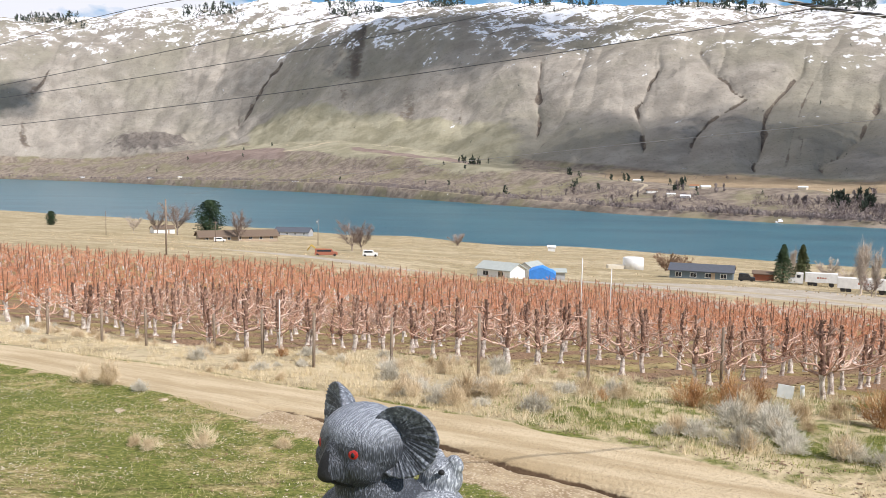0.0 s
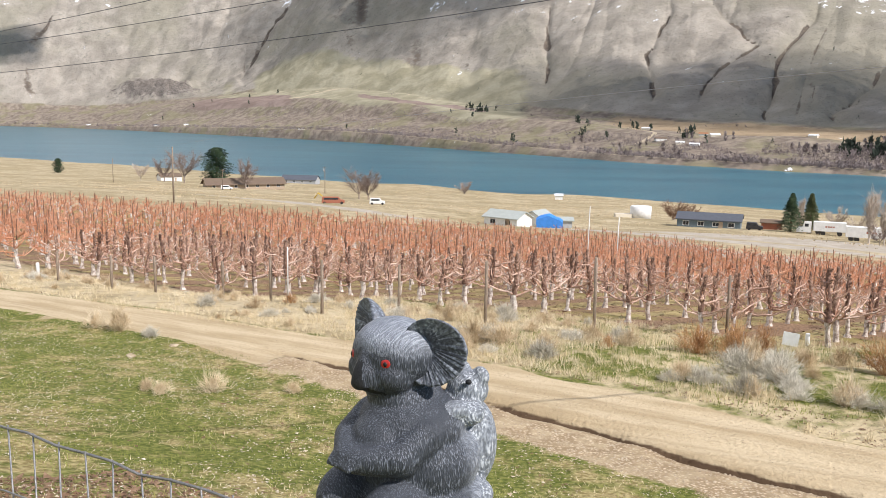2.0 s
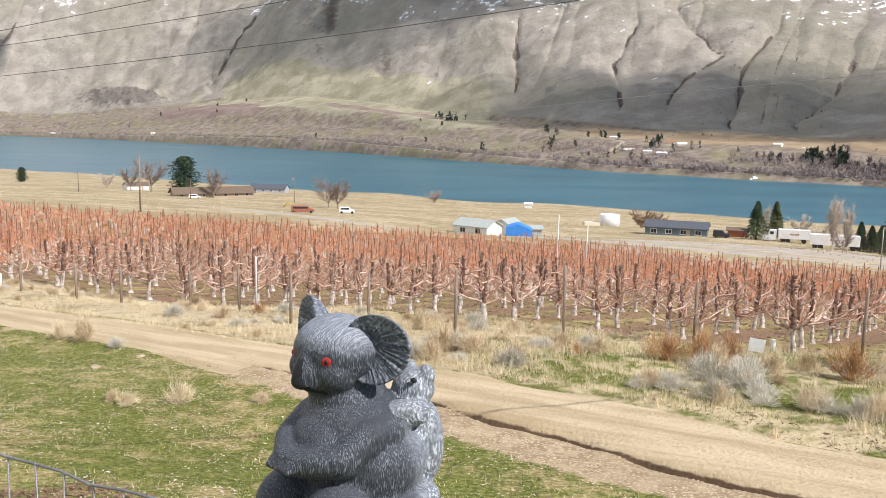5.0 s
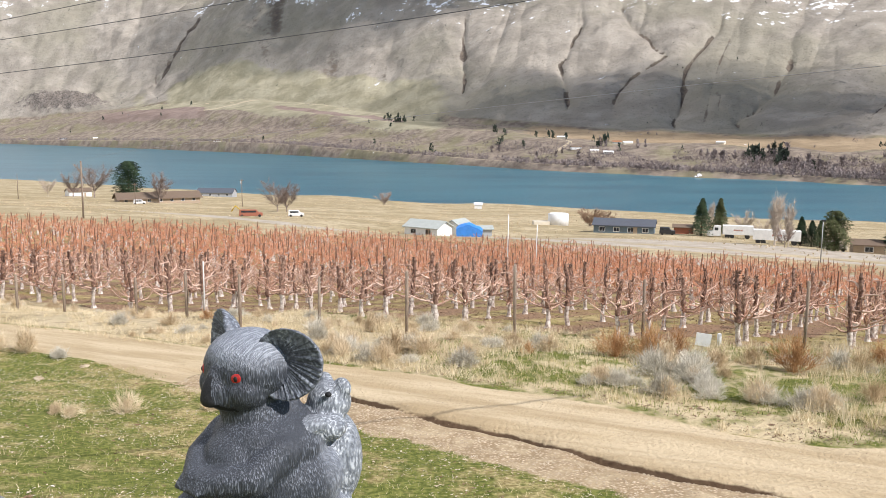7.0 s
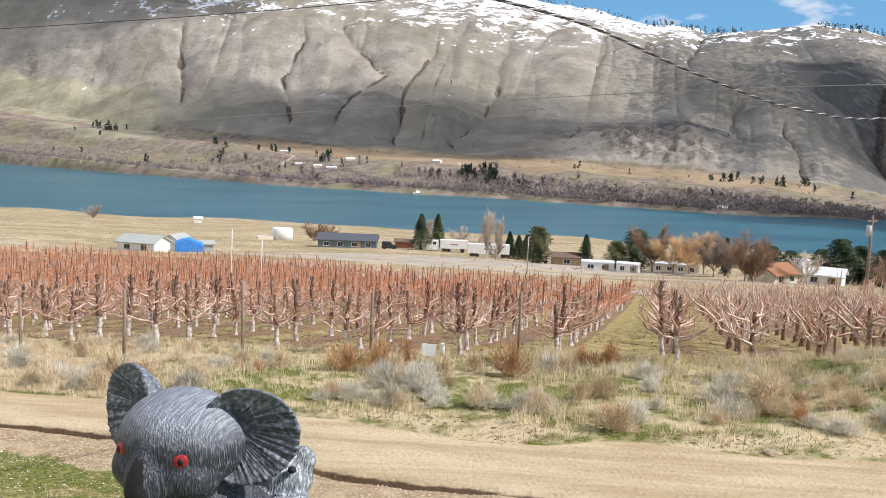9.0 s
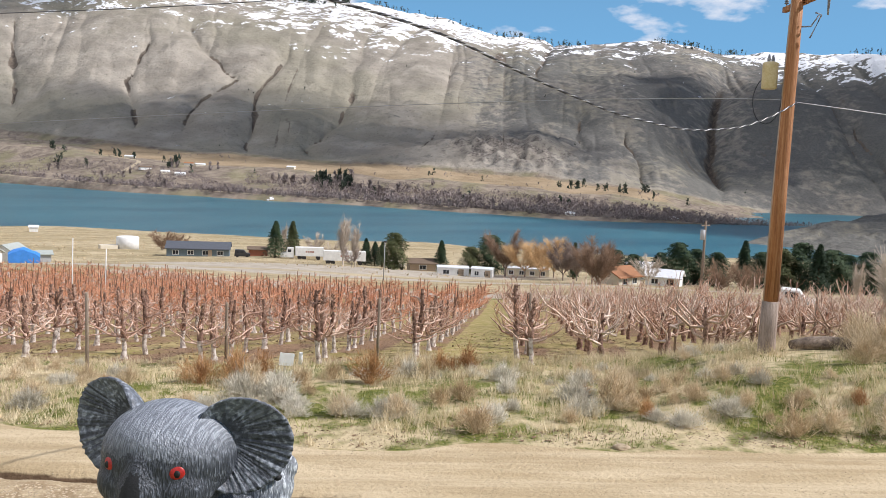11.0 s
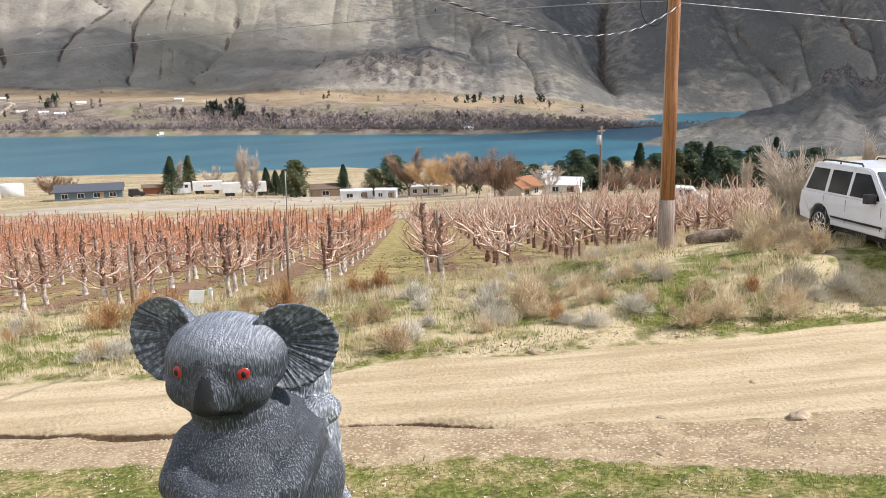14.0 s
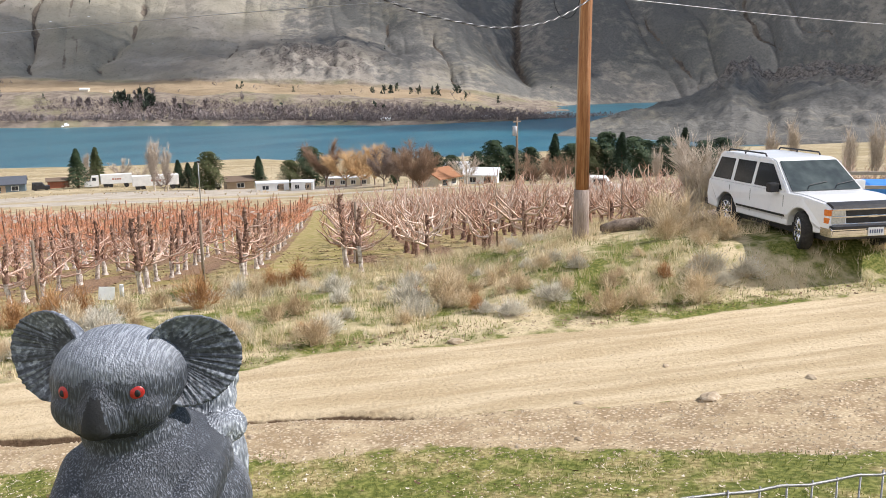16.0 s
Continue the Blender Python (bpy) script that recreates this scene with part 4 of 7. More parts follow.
# trellis posts along the orchard's edge
def post_thing(x, y, high, lean=0.0, wide=0.042):
    ob = thing("orchard_post", Matrix.Translation((x, y, ground_at(x, y) - 0.05)) @ Matrix.Rotation(lean, 4, "Y"), "weathered round wooden orchard post", "post", "orchard posts")
    bm = bmesh.new()
    tube(bm, [(0, 0, -0.1), (0.004, 0, high * 0.5), (0, 0.004, high - 0.01), (0, 0, high)], [wide, wide * 0.97, wide * 0.93, wide * 0.8], 9)
    part("shaft", bm, POST_WOOD, ob)
    bm = bmesh.new()
    tube(bm, [(wide * 0.8, -0.02, high - 0.16), (wide * 1.15, 0, high - 0.14), (wide * 0.8, 0.02, high - 0.12)], 0.005, 5)
    part("staple", bm, STEEL, ob, "small steel wire staple")


STEEL = material("galvanised_steel", [(0.34, 0.35, 0.36), (0.52, 0.53, 0.54), (0.62, 0.62, 0.62)], 14, 0.45, 0.1, metal=0.85)
for x, y, h in ((3.59, 20.5, 1.9), (7.3, 22.0, 1.65), (10.9, 20.3, 1.8), (16.0, 20.2, 1.95), (21.9, 19.8, 2.1), (25.3, 17.0, 2.2), (-4.9, 23.6, 1.3), (-3.23, 21.9, 1.45), (-1.33, 23.5, 1.4),
                (0.95, 20.7, 1.6), (-8.8, 25.6, 1.15), (-6.6, 25.0, 1.15), (-10.4, 26.3, 1.1), (-12.7, 27.7, 1.0), (29.5, 16.2, 2.1)):
    post_thing(x, y, h, 0.012 * math.sin(x * 3))

# ---- koala statue on its post, wire fence ----
def fur(name, dark, mid, light, grain=(1600, 1600, 260), brushed_lit=False, fleck=0.55):
    m = bpy.data.materials.new(name)
    m.use_nodes = True
    n, l = m.node_tree.nodes, m.node_tree.links
    bs = n["Principled BSDF"]
    tc = n.new("ShaderNodeTexCoord")
    warp = n.new("ShaderNodeTexNoise")
    warp.inputs["Scale"].default_value = 28
    l.new(tc.outputs["Object"], warp.inputs["Vector"])
    vm = n.new("ShaderNodeVectorMath")
    vm.operation = "MULTIPLY_ADD"
    vm.inputs[1].default_value = (0.006, 0.006, 0.002)
    l.new(warp.outputs["Color"], vm.inputs[0])
    l.new(tc.outputs["Object"], vm.inputs[2])
    mp = n.new("ShaderNodeMapping")
    mp.inputs["Scale"].default_value = grain
    l.new(vm.outputs["Vector"], mp.inputs["Vector"])
    strand = noise_of(n, l, mp.outputs["Vector"], 1.0, 3, 0.5)
    blotch = noise_of(n, l, tc.outputs["Object"], 45, 4)
    speck = noise_of(n, l, tc.outputs["Object"], 900, 2)
    hi = maths(n, l, "MULTIPLY", ramp(n, l, strand, 0.53, 0.63), ramp(n, l, blotch, 0.30, 0.52))
    col = mixed(n, l, ramp(n, l, strand, 0.32, 0.56), dark, mid)
    col = mixed(n, l, maths(n, l, "MULTIPLY", hi, fleck), col, light)
    col = mixed(n, l, maths(n, l, "MULTIPLY", ramp(n, l, speck, 0.68, 0.74), 0.25), col, light)
    # pale strokes: dry-brushed paint with sunlight mixed into the colour
    if brushed_lit:
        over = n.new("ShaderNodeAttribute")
        over.attribute_name = "brushed_lit"
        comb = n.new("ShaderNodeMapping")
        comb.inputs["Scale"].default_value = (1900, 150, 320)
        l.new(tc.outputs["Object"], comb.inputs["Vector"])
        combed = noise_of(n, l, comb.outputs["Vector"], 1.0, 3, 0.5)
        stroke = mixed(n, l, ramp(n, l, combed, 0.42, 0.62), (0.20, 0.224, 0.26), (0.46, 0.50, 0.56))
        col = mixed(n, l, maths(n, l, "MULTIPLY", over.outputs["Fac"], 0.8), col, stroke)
    l.new(col, bs.inputs["Base Color"])
    bs.inputs["Roughness"].default_value = 0.5
    bp = n.new("ShaderNodeBump")
    bp.inputs["Strength"].default_value, bp.inputs["Distance"].default_value = 0.7, 0.0014
    l.new(strand, bp.inputs["Height"])
    l.new(bp.outputs["Normal"], bs.inputs["Normal"])
    return m


FUR = fur("painted_grey_fur", (0.028, 0.033, 0.041), (0.044, 0.051, 0.063), (0.27, 0.30, 0.35), brushed_lit=True)
EAR = fur("charcoal_ear_paint", (0.032, 0.037, 0.046), (0.062, 0.070, 0.086), (0.22, 0.245, 0.28), (520, 520, 520))
RIM = fur("brushed_ear_rim", (0.08, 0.09, 0.108), (0.16, 0.18, 0.21), (0.46, 0.50, 0.56), (520, 520, 520))
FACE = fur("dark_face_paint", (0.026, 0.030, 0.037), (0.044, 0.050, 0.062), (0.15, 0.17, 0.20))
FUR_PALE = fur("painted_pale_fur", (0.12, 0.135, 0.155), (0.24, 0.265, 0.295), (0.66, 0.70, 0.74), (1500, 620, 320), fleck=0.7)
RED_EYE = material("red_paint", [(0.30, 0.012, 0.010), (0.44, 0.022, 0.018), (0.55, 0.05, 0.035)], 300, 0.35, 0.0)
BLACK = material("black_paint", [(0.004, 0.0045, 0.005), (0.009, 0.0095, 0.011), (0.02, 0.021, 0.023)], 150, 0.68, 0.2, dist=0.001)


def ball(bm, c, r, mi=0, turn=None, seg=24):
    vs = bmesh.ops.create_uvsphere(bm, u_segments=seg, v_segments=seg // 2, radius=1)["verts"]
    m = Matrix.Translation(c) @ (turn or Matrix.Identity(4)) @ Matrix.Diagonal((*r, 1))
    bmesh.ops.transform(bm, verts=vs, matrix=m)
    for f in {f for v in vs for f in v.link_faces}:
        f.material_index, f.smooth = mi, True


def ear_cup(bm, c, side, mi=0, rim_mi=0):
    """A thick round ear: a dished front with deep folds running out to a ragged rim, and a curled lobe by the head; millimetres."""
    rings, seg, folds = 18, 224, 24
    yaw = Matrix.Rotation(radians(24 * side), 4, "Z") @ Matrix.Rotation(radians(-6), 4, "X")
    grid = []
    for face in (0, 1):
        rows = []
        for i in range(rings + 1):
            q = i / rings
            row = []
            for k in range(seg):
                a = 2 * math.pi * k / seg
                sway = a + 0.09 * math.sin(a * 5 + side) + 0.05 * math.sin(a * 9 + 2) + 0.10 * q * math.sin(a * 2 + 1)
                crease = (0.5 + 0.5 * math.sin(sway * folds)) ** 1.6
                rim = 1 + 0.03 * math.sin(a * 3 + side) + 0.012 * crease
                rx, rz = 18.6 * q * rim, 18.0 * q * rim
                fold = ((1.5 + 0.9 * math.sin(a * 4 + 2 * side)) * crease + 0.5 * math.sin(sway * 61)) * max(0.0, q - 0.25) * (1.35 - q)
                depth = (6.0 * (1 - q ** 2.0) + 1.3 - fold if face == 0 else 9.0 * (1 - q ** 3) + 3.4)
                if face == 0:
                    inner, level = q * math.cos(a) * side, q * math.sin(a)
                    depth += 3.0 * math.exp(-((inner + 0.18) ** 2 + (level - 0.05) ** 2) / 0.05) - 7.5 * math.exp(-((inner + 0.55) ** 2 / 0.03 + (level + 0.15) ** 2 / 0.16))
                row.append(bm.verts.new(Vector(c) + yaw @ Vector((rx * math.cos(a) - 10 * side * (1 - q), depth, rz * math.sin(a) + 2 * (1 - q)))))
            rows.append(row)
        grid.append(rows)
        for i in range(1, rings):
            for k in range(seg):
                f = bm.faces.new((rows[i][k], rows[i][(k + 1) % seg], rows[i + 1][(k + 1) % seg], rows[i + 1][k]) if face == 0 else (rows[i][k], rows[i + 1][k], rows[i + 1][(k + 1) % seg], rows[i][(k + 1) % seg]))
                a = 2 * math.pi * k / seg
                ridge = math.sin((a + 0.10 * math.sin(a * 5 + side)) * folds)
                f.smooth, f.material_index = True, rim_mi if i + 7 * ridge > rings - 3.0 + 2.5 * math.sin(a * 7 + 1) or face == 1 or i > 9 - 2 * ridge and math.sin(a) > 0.72 else mi
        f = bm.faces.new(rows[1] if face == 0 else rows[1][::-1])
        f.smooth, f.material_index = False, mi
        for vtx in rows[0]:
            bm.verts.remove(vtx)
    for k in range(seg):
        a, b = grid[0][rings], grid[1][rings]
        f = bm.faces.new((a[k], a[(k + 1) % seg], b[(k + 1) % seg], b[k]))
        f.smooth, f.material_index = True, rim_mi


def limb(bm, pts, r):
    for (p, q), (r0, r1) in zip(zip(pts, pts[1:]), zip(r, r[1:])):
        for k in range(7):
            t = k / 6
            s = r0 + (r1 - r0) * t
            ball(bm, Vector(p).lerp(Vector(q), t), (s, s, s), seg=14)


BABY = [((23, 60, -54), (16, 15, 27)), ((25, 55, -21), (12, 12, 11)), ((32, 58, -13), (6, 4, 6)), ((17, 59, -12), (5, 4, 5)), ((35, 52, -80), (10, 12, 9)), ((35, 47, -31), (8, 9, 7)), ((34, 38, -27), (6.5, 8, 5))]


def koala():
    """The whole statue as one mesh. Built in millimetres about the point between its eyes; it looks along -y."""
    bm = bmesh.new()
    for c, r in (((0, 23, 0), (26.5, 23, 20.5)), ((0, 19, 5), (22, 18, 14)), ((-10, 13, -8), (13, 12, 10.5)), ((10, 13, -8), (13, 12, 10.5)), ((0, 10, -12), (16, 12, 8.5)), ((0, 4, -8), (9, 9, 9)),
                 ((4, 26, -22), (22, 21, 12)), ((9, 28, -38), (32, 29, 20)), ((12, 31, -58), (35, 33, 28)), ((12, 31, -80), (39, 36, 22)), ((8, 10, -46), (22, 18, 18)), ((-10, 2, -78), (16, 24, 18)), ((28, 2, -78), (17, 24, 18)),
                 ((-10, -22, -90), (11, 10, 7)), ((28, -22, -90), (11, 10, 7)), *BABY):
        ball(bm, c, r, seg=28)
    for k in range(24):
        q = k / 23
        ball(bm, (0, 2.8 - 6.6 * q ** 0.8 + 1.5 * q ** 6, 4 - 17 * q), (3.6 + 2.5 * q, 2.4 + 1.8 * q, 2.6 + 0.6 * q), seg=16)
    limb(bm, [(31, 18, -38), (29, 3, -48), (17, -6, -50), (9, -11, -51)], (11, 9.5, 8.5, 7.5))
    limb(bm, [(-14, 18, -38), (-16, 4, -48), (-5, -6, -50), (1, -11, -51)], (11, 9.5, 8.5, 7.5))
    for dx in (-5, -1.5, 2, 5.5, 9, 12):
        limb(bm, [(dx, -15, -50), (dx - 0.5, -19, -54)], (2.4, 1.7))
    for dx, dz in ((0, 2), (1, -1), (2, -4)):
        limb(bm, [(34 + dx, 36, -27 + dz), (32 + dx, 28, -29 + dz)], (2.2, 1.5))
    for dz in (0, 3.2, 6.4):
        limb(bm, [(38, 44, -84 + dz), (38, 38, -85 + dz)], (2.4, 1.6))
    me = bpy.data.meshes.new("koala_form")
    bmesh.ops.transform(bm, verts=bm.verts, matrix=Matrix.Scale(0.001, 4))
    bm.to_mesh(me)
    bm.free()
    form = new("koala_form", me)
    mod = form.modifiers.new("skin", "REMESH")
    mod.mode, mod.voxel_size, mod.use_smooth_shade = "VOXEL", 0.0011, True
    soft = form.modifiers.new("soften", "SMOOTH")
    soft.factor, soft.iterations = 0.5, 9
    dg = bpy.context.evaluated_depsgraph_get()
    skin = bpy.data.meshes.new_from_object(form.evaluated_get(dg))
    bpy.data.objects.remove(form)
    bm = bmesh.new()
    bm.from_mesh(skin)
    bmesh.ops.transform(bm, verts=bm.verts, matrix=Matrix.Scale(1000, 4))
    low = [v for v in bm.verts if v.co.z < -97]
    for v in low:
        v.co.z = -97
    # carved strokes of the coat
    bm.normal_update()
    for v in bm.verts:
        p = v.co
        s = noise.noise((p.x * 0.55 + 0.15 * p.z, p.y * 0.55, p.z * 0.13)) + 0.5 * noise.noise((p.x * 1.1, p.y * 1.1, p.z * 0.3 + 9))
        face = 1.0 if p.y > 2 or p.z < -20 else 0.35
        v.co = p + v.normal * 0.12 * s * face
    for f in bm.faces:
        f.smooth = True
        p = f.calc_center_median()
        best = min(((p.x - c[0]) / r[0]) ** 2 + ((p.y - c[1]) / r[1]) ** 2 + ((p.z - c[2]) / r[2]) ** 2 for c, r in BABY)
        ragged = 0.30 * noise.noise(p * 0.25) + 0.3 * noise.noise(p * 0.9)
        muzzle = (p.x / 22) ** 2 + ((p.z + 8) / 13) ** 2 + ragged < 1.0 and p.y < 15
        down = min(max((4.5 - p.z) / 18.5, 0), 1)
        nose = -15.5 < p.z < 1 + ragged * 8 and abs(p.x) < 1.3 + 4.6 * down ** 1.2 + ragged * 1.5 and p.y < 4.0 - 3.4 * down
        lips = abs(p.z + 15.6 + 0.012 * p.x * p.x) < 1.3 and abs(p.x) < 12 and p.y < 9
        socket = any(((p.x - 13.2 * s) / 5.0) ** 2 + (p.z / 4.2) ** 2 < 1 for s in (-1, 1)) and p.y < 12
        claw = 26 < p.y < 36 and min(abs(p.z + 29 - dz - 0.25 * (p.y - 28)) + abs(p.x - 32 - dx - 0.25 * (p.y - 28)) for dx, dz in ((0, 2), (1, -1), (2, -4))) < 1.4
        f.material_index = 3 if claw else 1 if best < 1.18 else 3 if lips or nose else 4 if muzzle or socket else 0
    # crown and back lightened: dry-brushing plus sunlight put into the paint
    brushed_lit = bm.verts.layers.float.new("brushed_lit")
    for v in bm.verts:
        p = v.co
        v[brushed_lit] = float(step(0, 14, p.z + 2.5 * noise.noise(p * 0.3)) + 0.75 * step(30, 46, p.y + 4 * noise.noise(p * 0.2)) * step(-22, -34, p.z))
    ear_cup(bm, (-29.8, 22, 8.5), -1, 5, 6)
    ear_cup(bm, (30, 22, 6.5), 1, 5, 6)
    for s in (-1, 1):
        tilt = Matrix.Rotation(radians(24 * s), 4, "Z")
        ball(bm, (13.2 * s, 4.9, 0), (3.6, 2.0, 3.2), 2, tilt)
        ball(bm, Vector((13.2 * s, 4.9, 0)) + tilt @ Vector((0, -1.35, 0)), (1.6, 0.9, 1.55), 3, seg=16)
    for c, r in (((34, 46.5, -13.5), 1.8),):
        ball(bm, c, (r, r, r * 0.8), 3, seg=14)
    bmesh.ops.transform(bm, verts=bm.verts, matrix=Matrix.Scale(0.001, 4))
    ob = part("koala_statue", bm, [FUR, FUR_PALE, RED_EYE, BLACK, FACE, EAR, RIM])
    return tagged(ob, "grey painted koala statue with red eyes and paler cub", "statue")


statue = koala()
statue.matrix_world = pose(-0.0550, 0.4310, -0.1435, 0, 0, -46)
foot = statue.matrix_world @ Vector((0.006, 0.03, -0.097))

stand = thing("fence_post", Matrix.Translation((foot.x, foot.y, ground_at(foot.x, foot.y))), "weathered round wooden fence post under the koala statue", "post")
bm = bmesh.new()
top = foot.z - ground_at(foot.x, foot.y)
tube(bm, [(0, 0, -0.2), (0, 0, top * 0.5), (0, 0, top - 0.004), (0, 0, top)], [0.052, 0.05, 0.048, 0.045], 20)
part("shaft", bm, POST_WOOD, stand)

WIRE = material("fence_wire", [(0.16, 0.16, 0.165), (0.26, 0.26, 0.26), (0.36, 0.35, 0.34)], 60, 0.5, 0.2, metal=0.7)
FENCE = [Vector(p) for p in ((-3.9, 2.72, -0.36), (-0.655, 1.195, -0.474), (-0.172, 0.977, -0.499), (0.78, 0.56, -0.535), (1.05, 0.49, -0.585), (3.4, -0.05, -0.97))]
FENCE_S = [0.0]
for p, q in zip(FENCE, FENCE[1:]):
    FENCE_S.append(FENCE_S[-1] + (q - p).xy.length)
run = FENCE_S[-1]
way = Vector((0.89, -0.45, 0))


def fence_at(s):
    return Vector([float(np.interp(s, FENCE_S, [p[k] for p in FENCE])) for k in range(3)])


mesh_fence = thing("wire_fence", Matrix.Translation((0, 0, 0)), "galvanised welded wire mesh fence along the lawn", "fence")


def fence_top(s):
    return fence_at(s).z - 0.005 * math.sin(s * 2.1) + 0.004 * math.sin(s * 9.3)


for row in range(10):
    bm = bmesh.new()
    pts = []
    for k in range(150):
        s = run * k / 149
        p = fence_at(s)
        pts.append((p.x + 0.003 * math.sin(k * 1.7 + row), p.y, fence_top(s) - 0.102 * row + 0.003 * math.sin(k * 2.3 + row)))
    tube(bm, pts, 0.0021 if row == 0 else 0.0014, 5)
    part("line_wire", bm, WIRE, mesh_fence)
stay = None
for k in range(int(run / 0.051)):
    s = 0.02 + 0.051 * k
    p = fence_at(s)
    if stay is None:
        bm = bmesh.new()
        tube(bm, [(0, 0, 0.004), (0.001, 0.001, -0.5), (0, 0, -0.93)], 0.0014, 5)
        stay = part("stay_wire", bm, WIRE, mesh_fence)
        ob = stay
    else:
        ob = new("stay_wire", stay.data)
        ob.parent = mesh_fence
    ob.matrix_basis = Matrix.Translation((p.x, p.y, fence_top(s))) @ Matrix.Rotation(0.03 * math.sin(k * 2.7), 4, way)
for s in (0.05, 1.9, 4.1, run - 0.05):
    p = fence_at(s)
    base = ground_at(p.x, p.y)
    bm = bmesh.new()
    tube(bm, [(p.x, p.y - 0.025, base - 0.2), (p.x, p.y - 0.025, fence_top(s) - 0.01)], 0.018, 8)
    part("steel_post", bm, STEEL, mesh_fence)

# ---- utility pole with transformer, and its wires ----
POLE_OLD = material("grey_pole_butt", [(0.16, 0.12, 0.095), (0.30, 0.235, 0.19), (0.42, 0.35, 0.30)], 4, 0.9, 0.5, stretch=(7, 7, 0.5))
POLE_PALE = material("pale_pole_side", [(0.26, 0.17, 0.11), (0.42, 0.32, 0.24), (0.55, 0.45, 0.36)], 4, 0.85, 0.4, stretch=(8, 8, 0.35))
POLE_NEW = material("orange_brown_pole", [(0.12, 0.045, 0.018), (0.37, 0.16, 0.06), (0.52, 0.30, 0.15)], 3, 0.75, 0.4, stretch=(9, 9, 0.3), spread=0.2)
CREAM = material("transformer_paint", [(0.50, 0.40, 0.20), (0.62, 0.53, 0.30), (0.70, 0.62, 0.42)], 5, 0.5, 0.1)
CERAMIC = material("insulator_glaze", [(0.12, 0.13, 0.15), (0.2, 0.2, 0.22), (0.5, 0.5, 0.5)], 9, 0.25, 0.0)
CABLE = material("black_cable", [(0.012, 0.012, 0.014), (0.025, 0.025, 0.028), (0.05, 0.05, 0.05)], 30, 0.6, 0.1)
CABLE_BARE = material("bare_messenger_wire", [(0.30, 0.30, 0.30), (0.42, 0.42, 0.42), (0.52, 0.52, 0.52)], 30, 0.5, 0.0, metal=0.8)
LINE = material("line_conductor", [(0.05, 0.05, 0.055), (0.08, 0.08, 0.085), (0.12, 0.12, 0.12)], 8, 0.5, 0.0, metal=0.4)
LINE_PALE = material("pale_conductor", [(0.28, 0.28, 0.28), (0.36, 0.36, 0.36), (0.44, 0.44, 0.44)], 8, 0.5, 0.0, metal=0.6)
PX, PY = 16.80, 12.53
base = ground_at(PX, PY)
TOP = 4.35
pole = thing("utility_pole", Matrix.Translation((PX, PY, base)), "tall orange-brown wooden utility pole with a grey butt and transformer", "utility pole")
H = TOP - base
cut = -2.8 - base
bm = bmesh.new()
tube(bm, [(0, 0, -0.3), (0, 0, 0), (0.004, 0, cut * 0.5), (0.01, 0, cut)], [0.205, 0.2, 0.19, 0.182], 20)
part("butt", bm, POLE_OLD, pole, "grey weathered pole butt")
bm = bmesh.new()
tube(bm, [(0.01, 0, cut - 0.005), (0.02, 0.01, H * 0.5), (0.045, 0.0, H * 0.8), (0.06, 0, H)], [0.170, 0.155, 0.142, 0.130], 20)
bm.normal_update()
# faces turned to one side take the paler wood colour
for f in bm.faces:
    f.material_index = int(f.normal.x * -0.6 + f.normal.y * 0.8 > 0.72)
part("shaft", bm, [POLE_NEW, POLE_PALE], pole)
arm_dir = Vector((0.53, 0.85, 0)).normalized()
bm = bmesh.new()
box(bm, -1.2, -0.055, -0.06, 1.2, 0.055, 0.06, 0.008)
arm = part("crossarm", bm, POLE_NEW, pole, "brown wooden crossarm")
arm_z = H - 0.42
arm.matrix_basis = Matrix.Translation((0.06, 0, arm_z)) @ Matrix.Rotation(math.atan2(arm_dir.y, arm_dir.x), 4, "Z") @ Matrix.Translation((0, -0.2, 0))
for s in (-1.1, -0.45, 0.5, 1.1):
    bm = bmesh.new()
    tube(bm, [(s, 0, 0.06), (s, 0, 0.12)], 0.012, 6)
    for k in range(3):
        tube(bm, [(s, 0, 0.12 + 0.05 * k), (s, 0, 0.135 + 0.05 * k), (s, 0, 0.165 + 0.05 * k)], [0.03, 0.055, 0.03], 10)
    part("insulator", bm, CERAMIC, arm, "dark glazed insulator")
bm = bmesh.new()
tube(bm, [(0.55, -0.02, -0.03), (0.05, 0.12, -0.75)], 0.016, 6)
part("brace", bm, STEEL, arm, "flat steel arm brace")
bm = bmesh.new()
tube(bm, [(-1.15, 0, -0.06), (-1.15, 0, -0.16), (-1.15, 0, -0.22), (-1.15, 0, -0.5)], [0.02, 0.045, 0.03, 0.018], 8)
part("cutout", bm, CERAMIC, arm, "hanging fuse cutout")
side = Vector((-0.62, 0.80, 0))  # across the view of the pole
bm = bmesh.new()
tube(bm, [(0, 0, -0.30), (0, 0, -0.28), (0, 0, 0.24), (0, 0, 0.27), (0, 0, 0.30)], [0.15, 0.17, 0.17, 0.175, 0.12], 22)
can = part("transformer", bm, CREAM, pole, "cream pole-mounted transformer can")
can.matrix_basis = Matrix.Translation((side.x * 0.42 + 0.03, side.y * 0.42, 2.28 - base))
for s in (-0.07, 0.07):
    bm = bmesh.new()
    tube(bm, [(s, 0, 0.28), (s, 0, 0.36), (s, 0, 0.46)], [0.03, 0.04, 0.015], 8)
    part("bushing", bm, CERAMIC, can)
for dz in (-0.16, 0.16):
    bm = bmesh.new()
    tube(bm, [(0, 0, dz), (-side.x * 0.42, -side.y * 0.42, dz)], 0.03, 6)
    part("bracket", bm, STEEL, can)
bm = bmesh.new()
